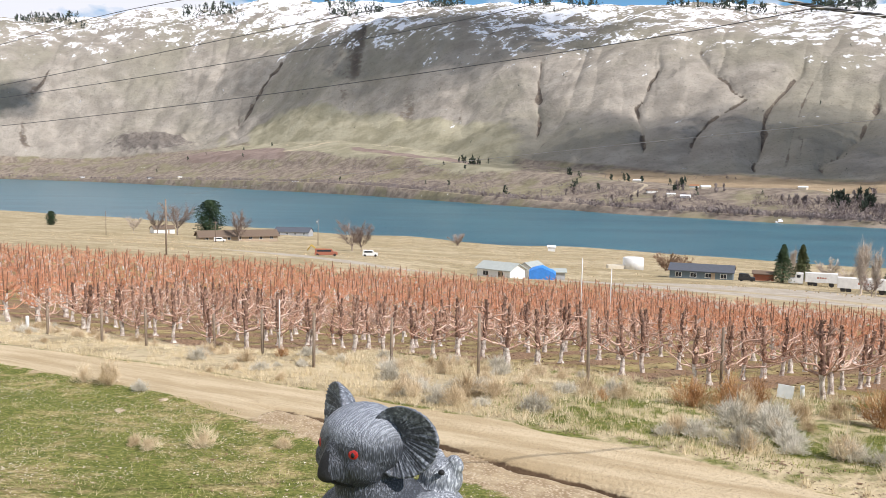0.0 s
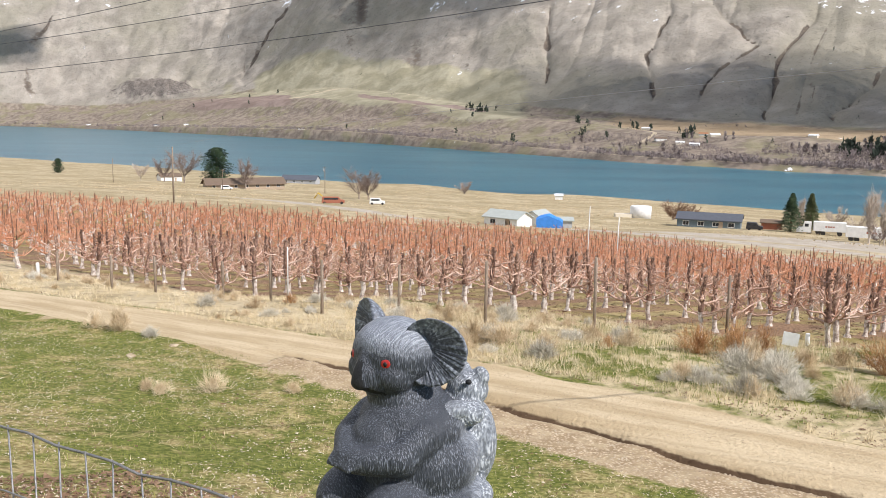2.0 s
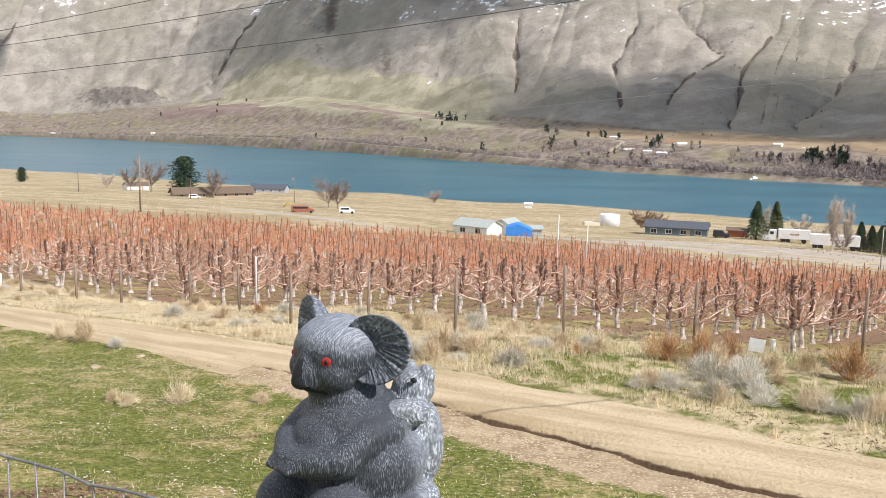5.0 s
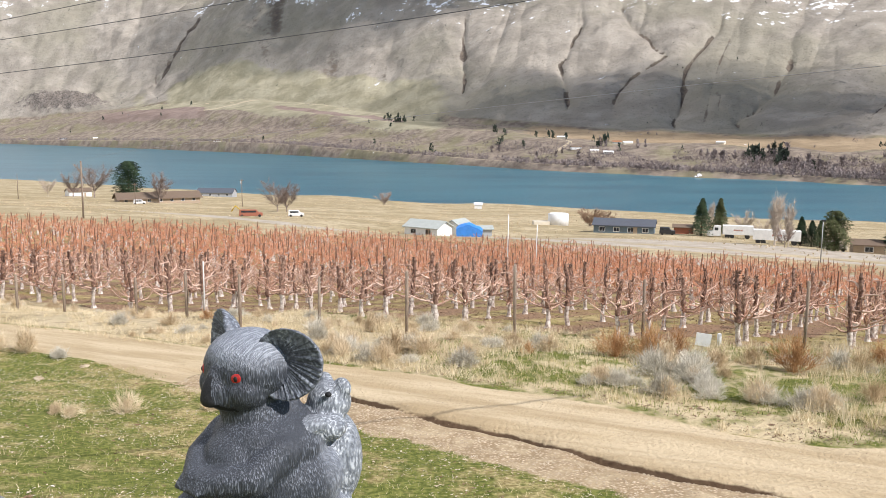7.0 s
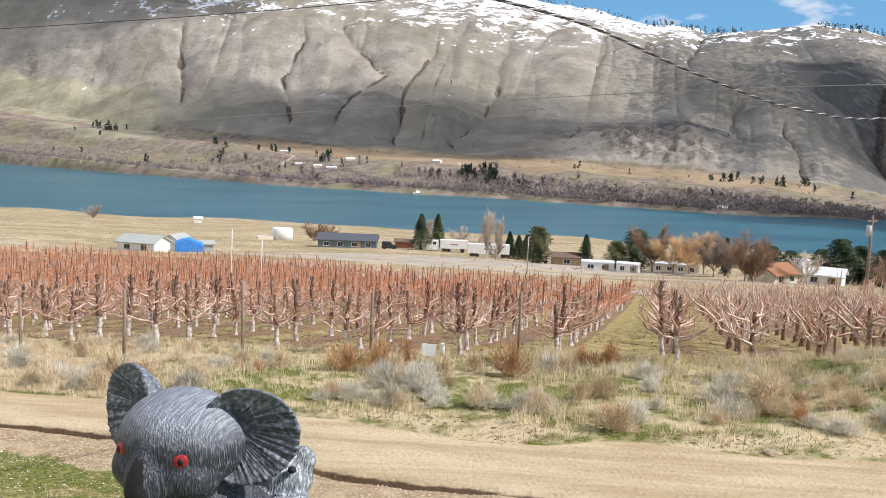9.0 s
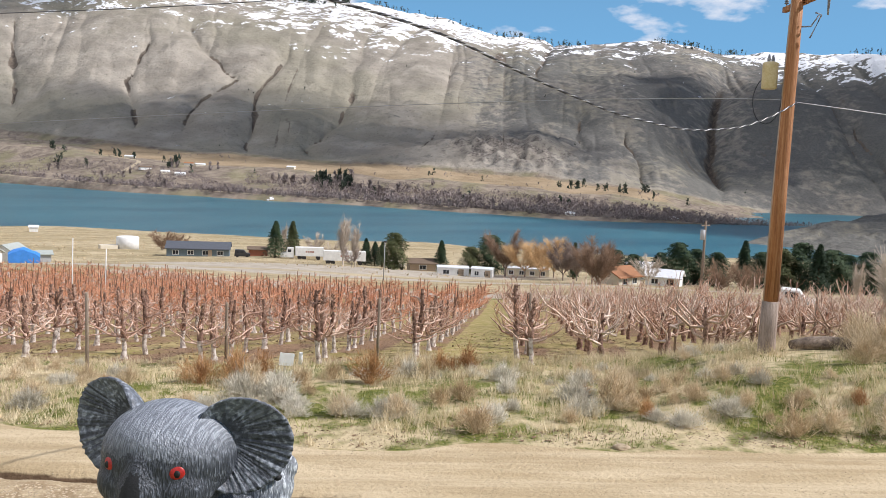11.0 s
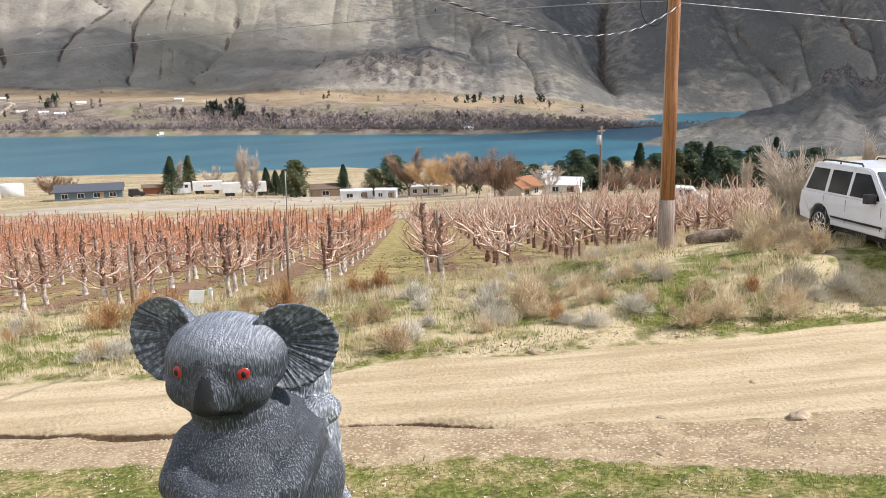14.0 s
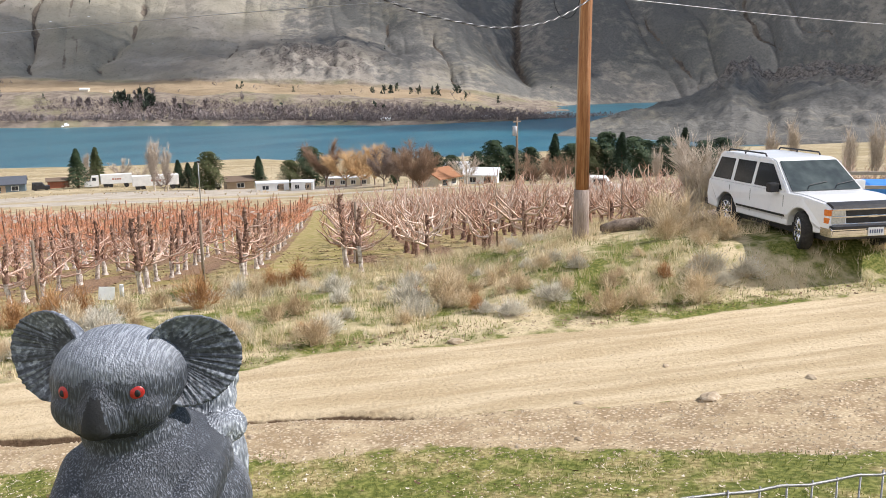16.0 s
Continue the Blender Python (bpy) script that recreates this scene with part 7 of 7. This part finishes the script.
def tufts(n, az0, az1, s0, s1, h0, h1, per, seed, wide=0.6, pointed=False, gap=-0.2, clump=1.5):
    g = np.random.default_rng(seed)
    az, s = g.uniform(az0, az1, n), s0 + (s1 - s0) * g.random(n)
    ok = wave(az, s * 12, clump, seed) > gap
    az, s = az[ok], s[ok]
    r, z, *_ = mountain(az, s)
    x, y = r * np.sin(np.radians(az)), r * np.cos(np.radians(az))
    n = len(az)
    h = g.uniform(h0, h1, n)
    k = np.repeat(np.arange(n), per)
    t = g.random(n * per)
    rad = h[k] * wide * ((1 - t) if pointed else np.sqrt(np.clip(1 - (2 * t - 0.9) ** 2, 0.05, 1)) * 0.8) * np.sqrt(g.random(n * per))
    a = g.uniform(0, 2 * np.pi, n * per)
    c = np.stack([x[k] + rad * np.cos(a), y[k] + rad * np.sin(a), z[k] + t * h[k] * 0.9], -1)
    q = h[k][:, None] * g.uniform(0.08, 0.2, (n * per, 1))
    d1, d2 = g.normal(0, 1, (n * per, 3)), g.normal(0, 1, (n * per, 3))
    d2[:, 2] = np.abs(d2[:, 2]) + 0.8
    v = np.stack([c - d1 * q * 0.5, c + d1 * q * 0.5, c + d2 * q], 1).reshape(-1, 3)
    return v


def stuff(name, arrays, mat, label, category):
    v = np.concatenate(arrays)
    tagged(new(name, mesh_fast(name, v, np.arange(len(v)).reshape(-1, 3), [mat])), label, category, kind="stuff")


stuff("far_brush", [tufts(2200, -27, 58, 0.03, 0.10, 3, 8, 18, 71, gap=-0.7), tufts(13000, -12, 56, 0.06, 0.46, 1.8, 5.2, 9, 72, gap=-0.3), tufts(1800, 24, 50, 0.03, 0.4, 4, 9, 16, 70, gap=-0.4), tufts(500, -27, 56, 0.45, 1.0, 3, 6, 14, 73, gap=0.15),
                    tufts(120, 8, 40, 0.08, 0.5, 9, 15, 40, 74, wide=0.22, gap=0.2)], FAR_BRUSH, "grey-brown leafless brush along the far shore", "brush")
stuff("far_conifers", [tufts(34, 24.2, 26.5, 0.28, 0.5, 8, 15, 60, 75, 0.34, True, -2), tufts(10, 1.0, 2.4, 0.62, 0.7, 10, 14, 40, 76, 0.35, True, -2), tufts(26, -25, 50, 0.15, 0.9, 7, 12, 30, 77, 0.35, True, -2), tufts(16, 38, 47, 0.7, 0.95, 9, 13, 34, 78, 0.35, True, -2),
                       tufts(20, 8, 16, 0.4, 0.7, 8, 13, 34, 79, 0.3, True, -2)], FAR_GREEN, "dark conifers scattered on the far bank", "trees")
stuff("ridge_conifers", [tufts(1700, -26, 26, 1.80, 2.02, 16, 30, 11, 80, 0.24, True, 0.0, 3.0), tufts(420, 26, 60, 1.93, 2.03, 10, 18, 8, 81, 0.25, True, 0.1, 2.0), tufts(500, -26, 14, 1.70, 1.9, 12, 20, 8, 82, 0.22, True, 0.25, 2.5),
                         tufts(500, -27, 58, 1.05, 1.7, 4, 9, 8, 83, 0.5, True, 0.35, 1.0)], FAR_GREEN, "small dark conifers along the snowy ridge", "trees")
for i, (az, s, w, roofm) in enumerate(((-22.5, 0.12, 14, R_WHITE), (-20.8, 0.12, 12, R_BROWN), (-18.6, 0.13, 15, R_DARK), (-16.8, 0.15, 12, R_WHITE), (-9.6, 0.06, 14, R_BROWN), (12.7, 0.62, 15, R_WHITE), (16.2, 0.60, 13, R_RUST), (16.9, 0.58, 14, R_WHITE), (13.6, 0.42, 16, R_BROWN), (14.8, 0.40, 12, R_WHITE), (15.7, 0.40, 14, R_WHITE), (22.6, 0.66, 12, R_WHITE), (41.0, 0.07, 10, R_WHITE), (47.6, 0.10, 12, R_WHITE), (51.3, 0.10, 14, R_BROWN))):
    x, y, z = far_bank(az, s)
    ob = thing("far_house", Matrix.Translation((x, y, z - 0.5)) @ Matrix.Rotation(radians(-az + 20 * math.sin(i)), 4, "Z"), "small distant house on the far bank", "house", "far houses")
    bm = bmesh.new()
    box(bm, -w / 2, -4, -1, w / 2, 4, 3.0)
    part("wall", bm, W_CREAM if i % 2 else W_WHITE, ob)
    bm = bmesh.new()
    prism(bm, [(-4.6, 2.9), (4.6, 2.9), (0, 5.0)], -w / 2 - 0.5, w / 2 + 0.5)
    p = part("roof", bm, roofm, ob)
    p.matrix_basis = Matrix.Rotation(radians(90), 4, "Z")

# ---- shrubs of the verge ----
def shrub_mesh(name, n, high, wide, seed, mat, droop=0.3, blade=0.012, fork=2):
    """A low bush of many thin stems fanning out of one root."""
    g = np.random.default_rng(seed)
    bits, lobes, phase = [], g.integers(2, 5), g.uniform(0, 6.28)
    for _ in range(n):
        a = g.uniform(0, 2 * np.pi)
        reach = wide * (1 + 0.38 * np.sin(lobes * a + phase))
        out = reach * g.random() ** 0.6
        top = high * (1 - 0.6 * (out / reach) ** 2) * (1 + 0.25 * np.sin((lobes + 1) * a + 2 * phase)) * g.uniform(0.45, 1.15)
        p0 = np.array([0.12 * out * np.cos(a), 0.12 * out * np.sin(a), -0.02])
        p1 = np.array([0.55 * out * np.cos(a), 0.55 * out * np.sin(a), top * 0.55]) + g.normal(0, 0.03, 3)
        p2 = np.array([out * np.cos(a), out * np.sin(a), top]) + g.normal(0, 0.04, 3)
        bits.append((p0, p1, blade * 0.6))
        bits.append((p1, p2, blade))
        for _ in range(fork):
            q = p1 + (p2 - p1) * g.uniform(0.2, 0.95)
            bits.append((q, q + (p2 - p1) * 0.35 + g.normal(0, 0.07 * high / 0.5, 3) + np.array([0, 0, 0.05]), blade))
    p, q, w = np.array([b[0] for b in bits]), np.array([b[1] for b in bits]), np.array([b[2] for b in bits])[:, None]
    s = np.cross(q - p, g.normal(0, 1, p.shape))
    s = s / (np.linalg.norm(s, axis=1)[:, None] + 1e-9) * w * 0.5
    v = np.stack([p - s, p + s, q + s * 0.35, q - s * 0.35], 1).reshape(-1, 3)
    return mesh_fast(name, v, np.arange(len(v)).reshape(-1, 4), [mat])


KINDS = {
    "sage": ([shrub_mesh("sagebrush", 330, 0.42, 0.40, 500 + i, SAGE, blade=0.0085, fork=4) for i in range(4)], "sagebrush", "silvery grey sagebrush on the verge", "shrub", "sagebrush"),
    "dry": ([shrub_mesh("dry_bush", 210, 0.5, 0.34, 520 + i, DRY, blade=0.008, fork=4) for i in range(4)], "dry_bush", "dry tan tumbleweed bush on the verge", "shrub", "dry bushes"),
    "rust": ([shrub_mesh("rust_bush", 260, 0.55, 0.32, 540 + i, RUST, blade=0.008, fork=3) for i in range(3)], "rusty_bush", "upright rust-orange dry bush on the verge", "shrub", "rusty bushes"),
}


def shrub(kind, x, y, size, i):
    meshes, name, label, cat, group = KINDS[kind]
    ob = new(name, meshes[i % len(meshes)])
    ob.matrix_world = Matrix.Translation((x, y, ground_at(x, y) - 0.02)) @ Matrix.Rotation(i * 1.9, 4, "Z") @ Matrix.Diagonal((size, size, size * (0.85 + 0.3 * ((i * 13) % 7) / 7), 1))
    tagged(ob, label, cat, group)


placed = [("rust", 5.2, 17.4, 1.25), ("rust", 5.85, 17.1, 1.2), ("rust", 6.4, 17.0, 1.0), ("rust", 8.2, 15.6, 1.25), ("rust", 12.0, 17.6, 1.1), ("rust", 11.4, 17.9, 0.9), ("dry", 8.5, 13.4, 0.9), ("dry", 9.0, 13.4, 1.0), ("sage", 5.5, 15.7, 1.25), ("sage", 6.0, 15.4, 1.1), ("sage", 6.05, 14.5, 0.9), ("sage", 6.7, 13.7, 1.0),
          ("sage", 7.2, 13.3, 1.05), ("sage", 7.6, 13.2, 0.9), ("dry", 8.2, 11.75, 1.15), ("sage", 8.7, 12.0, 1.0), ("sage", 11.0, 12.4, 1.3), ("dry", 11.5, 12.0, 1.35), ("sage", 10.5, 11.6, 1.0), ("sage", 12.5, 10.0, 1.1), ("dry", 12.75, 8.9, 1.2), ("dry", 13.5, 8.7, 1.1), ("dry", 14.3, 8.0, 1.2), ("sage", 15.2, 8.3, 1.25), ("sage", 15.8, 7.75, 1.15),
          ("dry", -3.96, 14.2, 0.75), ("dry", -4.75, 13.9, 0.55), ("dry", -5.1, 14.2, 0.5), ("dry", -2.63, 14.4, 0.5), ("dry", -7.6, 19.6, 1.0), ("dry", -8.3, 19.9, 0.8), ("sage", -6.7, 19.0, 0.7), ("dry", 0.6, 18.2, 1.1), ("dry", 1.2, 18.0, 1.0), ("sage", 0.9, 18.6, 1.1), ("dry", 17.4, 9.6, 1.4), ("dry", 17.9, 10.4, 1.5), ("dry", 18.3, 11.2, 1.5), ("dry", 17.0, 8.9, 1.2), ("dry", 16.4, 9.9, 1.2), ("dry", 19.2, 11.9, 1.7)]
for i, (k, x, y, s) in enumerate(placed):
    shrub(k, x, y, s * (0.72 if k == "sage" else 0.9), i)
g = np.random.default_rng(77)
count = 0
while count < 230:
    u, v = g.uniform(-30, 15), 14.6 + 7.0 * g.random() ** 1.1
    x, y = xy_of(u, v)
    if v > orchard_front(u) - 0.6 or wave(x, y, 2.6, 90) < -0.25 or math.hypot(x - PX, y - PY) < 0.7 or (abs(u - 10.8) < 1.5 and 14.5 < v < 20.5):
        continue
    lean = step(-16, -2, u)
    kind = ("sage" if g.random() < 0.25 + 0.35 * lean - 0.35 * step(1, 5, u) else "dry") if g.random() > 0.05 else "rust"
    shrub(kind, x, y, g.uniform(0.35, 0.85) * (0.75 if u < -12 else 1.0 if u < 2 else 0.85), count)
    count += 1

# ---- grass, litter and stones ----
def blades(n, where, h0, h1, w, seed, lean=0.5, per=1):
    """Single grass blades as narrow triangles."""
    g = np.random.default_rng(seed)
    x, y = where(g, n)
    if per > 1:
        k = np.repeat(np.arange(len(x)), per)
        x, y = x[k] + g.normal(0, 0.045, len(k)), y[k] + g.normal(0, 0.045, len(k))
    n = len(x)
    z = land(x, y) - 0.01
    h, a = g.uniform(h0, h1, n), g.uniform(0, 2 * np.pi, n)
    tip = np.stack([x + h * lean * g.normal(0, 0.6, n), y + h * lean * g.normal(0, 0.6, n), z + h], -1)
    s = np.stack([np.cos(a), np.sin(a), 0 * a], -1) * w / 2
    c = np.stack([x, y, z], -1)
    return np.stack([c - s, c + s, tip], 1).reshape(-1, 3)


def region(u0, u1, v0, v1, test=None):
    def where(g, n):
        u, v = g.uniform(u0, u1, n), g.uniform(v0, v1, n)
        x, y = xy_of(u, v)
        ok = test(u, v, x, y) if test else np.ones(n, bool)
        return x[ok], y[ok]
    return where


def lawn_ok(u, v, x, y):
    near = np.interp(u, TURF_U, TURF_V) + 0.25 * wave(u, 0, 1.3, 23)
    return (v < near + 0.3 * wave(x, y, 0.5, 95)) & (x > -12)


def verge_ok(u, v, x, y):
    return (v > np.interp(u, FAR_U, FAR_V) + 0.1 + 0.2 * wave(u, 5, 1.2, 22)) & (v < orchard_front(u) + 0.8)


stuff("lawn_grass", [blades(120000, region(-24, 12, 3, 12.7, lambda u, v, x, y: lawn_ok(u, v, x, y) & (wave(x, y, 0.7, 96) + 0.5 * wave(x, y, 2.2, 97) > -0.25)), 0.02, 0.065, 0.011, 1),
                     blades(40000, region(-9, 15, 13.2, 24, lambda u, v, x, y: verge_ok(u, v, x, y) & (wave(x, y, 1.1, 98) > -0.1)), 0.04, 0.14, 0.012, 2)], GREEN, "short green grass of the lawn and verge", "grass")
stuff("dry_grass", [blades(34000, region(-24, 12, 3, 12.7, lambda u, v, x, y: lawn_ok(u, v, x, y) & (wave(x, y, 0.8, 99) > -0.1)), 0.015, 0.07, 0.010, 3, 1.2),
                    blades(9500, region(-30, 16, 13.3, 27, lambda u, v, x, y: verge_ok(u, v, x, y) & (wave(x, y, 1.1, 100) > -0.35 + 0.4 * step(-8, -2, u)) & (u > -14 + 4 * wave(x, y, 2.0, 107))), 0.08, 0.30, 0.010, 4, 0.6, 11),
                    blades(6000, region(-28, -5, 14.4, 23, lambda u, v, x, y: verge_ok(u, v, x, y) & (wave(x, y, 1.2, 104) > -0.45)), 0.04, 0.15, 0.010, 15, 0.8, 9),
                    blades(4200, region(-1, 16, 14.2, 24, lambda u, v, x, y: verge_ok(u, v, x, y) & (wave(x, y, 0.9, 103) > 0.2)), 0.12, 0.42, 0.009, 5, 0.65, 14),
                    blades(500, region(-30, -6, 14.4, 14.9), 0.05, 0.2, 0.010, 6, 0.8, 8)], STRAW, "dry straw-coloured grass", "grass")


def flakes(n, where, s0, s1, seed, up=0.01, lumpy=False):
    g = np.random.default_rng(seed)
    x, y = where(g, n)
    n = len(x)
    c = np.stack([x, y, land(x, y) + up], -1)
    s = g.uniform(s0, s1, n)[:, None]
    if not lumpy:
        d1, d2 = g.normal(0, 1, (n, 3)), g.normal(0, 1, (n, 3))
        d1[:, 2] *= 0.35
        d2[:, 2] *= 0.35
        return np.stack([c - d1 * s * 0.6, c + d1 * s * 0.6, c + d2 * s], 1).reshape(-1, 3)
    a = g.uniform(0, 6.28, n)
    ring = [c + s * g.uniform(0.7, 1.2, (n, 1)) * np.stack([np.cos(a + k), np.sin(a + k), 0 * a], -1) for k in (0, 1.57, 3.14, 4.71)]
    topv, low = c + s * np.array([0, 0, 0.75]) * g.uniform(0.7, 1.1, (n, 1)), c - s * np.array([0, 0, 0.5])
    tri = []
    for k in range(4):
        tri += [np.stack([ring[k], ring[(k + 1) % 4], topv], 1), np.stack([ring[(k + 1) % 4], ring[k], low], 1)]
    return np.concatenate(tri).reshape(-1, 3)


LITTER = material("pale_leaf_litter", [(0.36, 0.27, 0.17), (0.58, 0.50, 0.39), (0.78, 0.73, 0.63)], 3.0, 0.9, 0.0)
BROWN_LITTER = material("brown_leaf_litter", [(0.10, 0.055, 0.03), (0.20, 0.12, 0.07), (0.34, 0.23, 0.14)], 3.0, 0.9, 0.0)
stuff("field_tufts", [blades(16000, region(-330, 120, 130, 470, lambda u, v, x, y: (v > orchard_back(u) + 25) & (wave(x, y, 14, 110) > -0.2)), 0.1, 0.4, 0.22, 20, 0.9, 3)], DRY, "dry tufts scattered over the fields by the river", "grass")
stuff("leaf_litter", [flakes(45000, region(-24, 9, 3, 12.6, lambda u, v, x, y: lawn_ok(u, v, x, y) & (wave(x, y, 0.9, 101) > -0.3)), 0.007, 0.022, 7, 0.02)], LITTER, "pale fallen leaves on the lawn", "litter")
stuff("orchard_litter", [flakes(14000, region(-34, 8, 21, 38, lambda u, v, x, y: v > orchard_front(u) - 0.5), 0.02, 0.06, 8, 0.012), flakes(7000, region(-24, 4, 3, 12, lambda u, v, x, y: lawn_ok(u, v, x, y) & (wave(x, y, 0.9, 105) > 0.25)), 0.01, 0.035, 16, 0.012), flakes(24000, region(-8, 0, 1.0, 6.0, lambda u, v, x, y: wave(x, y, 0.7, 106) > -0.5), 0.014, 0.045, 17, 0.015), flakes(5000, region(-26, 15, 13.4, 14.6, verge_ok), 0.012, 0.04, 9, 0.015)], BROWN_LITTER, "brown prunings and leaves under the trees", "litter")


def gravel_ok(u, v, x, y):
    near = np.interp(u, TURF_U, TURF_V)
    return (v > near - 0.2) & (v < rut_line(u)) & (wave(x, y, 0.8, 102) > -0.5)


stuff("gravel_stones", [flakes(42000, region(-12, 13, 4, 13, gravel_ok), 0.005, 0.024, 10, 0.0, True), flakes(6000, region(-14, 14, 9, 14.6), 0.004, 0.015, 11, 0.0, True), flakes(1500, region(-26, 14, 13.5, 14.5, verge_ok), 0.008, 0.03, 12, 0.0, True)], STONE, "loose gravel along the dirt road", "gravel")

# single stones, the white markers at the orchard's edge
def stone_thing(x, y, s, i):
    bm = bmesh.new()
    bmesh.ops.create_icosphere(bm, subdivisions=3, radius=1)
    for v in bm.verts:
        p = v.co.copy()
        v.co = Vector((p.x * 1.3, p.y * 0.9, p.z * 0.5)) * s * (1 + 0.25 * noise.noise(p * 1.6 + Vector((i * 7.1, 0, 0))))
    ob = part("stone", bm, STONE)
    ob.matrix_world = Matrix.Translation((x, y, ground_at(x, y) + 0.1 * s)) @ Matrix.Rotation(i * 1.3, 4, "Z")
    tagged(ob, "pale stone lying beside the dirt road", "stone", "loose stones")


for i, (x, y, s) in enumerate(((9.74, 5.25, 0.13), (7.5, 5.69, 0.045), (9.82, 9.97, 0.11), (6.9, 6.1, 0.04), (8.6, 6.5, 0.05), (10.9, 6.6, 0.05), (5.2, 9.0, 0.05), (4.3, 9.6, 0.06), (11.3, 4.6, 0.07), (-6.4, 17.0, 0.10), (-5.9, 18.2, 0.08))):
    stone_thing(x, y, s, i)
SIGN = paint("white_board", (0.80, 0.80, 0.78), 0.5)
x, y = 7.62, 18.75
sign = thing("white_marker_board", Matrix.Translation((x, y, ground_at(x, y))) @ Matrix.Rotation(radians(-18), 4, "Z") @ Matrix.Rotation(0.12, 4, "Y"), "small white board leaning on a stake in the grass", "sign")
bm = bmesh.new()
box(bm, -0.17, -0.012, 0.12, 0.17, 0.012, 0.42, 0.006)
part("board", bm, SIGN, sign)
bm = bmesh.new()
box(bm, -0.015, 0.012, -0.1, 0.015, 0.04, 0.40)
part("stake", bm, POST_WOOD, sign)
for x, y, h in ((8.95, 20.9, 0.34), (-13.5, 28.0, 0.5), (-4.35, 23.2, 1.55)):
    bm = bmesh.new()
    tube(bm, [(0, 0, -0.05), (0, 0, h - 0.02), (0, 0, h)], [0.055 if h < 1 else 0.018, 0.055 if h < 1 else 0.018, 0.04 if h < 1 else 0.012], 12)
    ob = part("marker_post", bm, SIGN)
    ob.matrix_world = Matrix.Translation((x, y, ground_at(x, y)))
    tagged(ob, "short white plastic marker at the orchard edge", "marker", "white markers")

# corner of the yard beyond the car: rail fence and a blue cover
RAIL = material("grey_rail", [(0.24, 0.21, 0.18), (0.36, 0.32, 0.28), (0.46, 0.42, 0.38)], 4, 0.9, 0.4, stretch=(1, 6, 6))
fx, fy = polar(72.0, 27.5)
rails = thing("rail_fence", Matrix.Translation((fx, fy, ground_at(fx, fy))) @ Matrix.Rotation(radians(-52), 4, "Z"), "grey weathered wooden rail fence behind the car", "fence")
for z in (0.55, 0.95):
    bm = bmesh.new()
    box(bm, -1.6, -0.02, z - 0.05, 4.0, 0.02, z + 0.05, 0.008)
    part("rail", bm, RAIL, rails)
for xx in (-1.5, 0.9, 3.4):
    bm = bmesh.new()
    tube(bm, [(xx, 0.07, -0.3), (xx, 0.07, 1.3)], 0.055, 10)
    part("post", bm, RAIL, rails)
bx, by = polar(73.2, 31)
bm = bmesh.new()
box(bm, -1.6, -0.8, 0, 1.6, 0.8, 1.0, 0.12)
for v in bm.verts:
    if v.co.z > 0.5:
        v.co.z += 0.25 * (1 - (v.co.x / 1.6) ** 2) - 0.2 * abs(v.co.y)
cover = part("blue_cover", bm, TARP)
cover.matrix_world = Matrix.Translation((bx, by, ground_at(bx, by))) @ Matrix.Rotation(radians(-60), 4, "Z")
tagged(cover, "bright blue tarpaulin cover behind the rail fence", "tarpaulin")
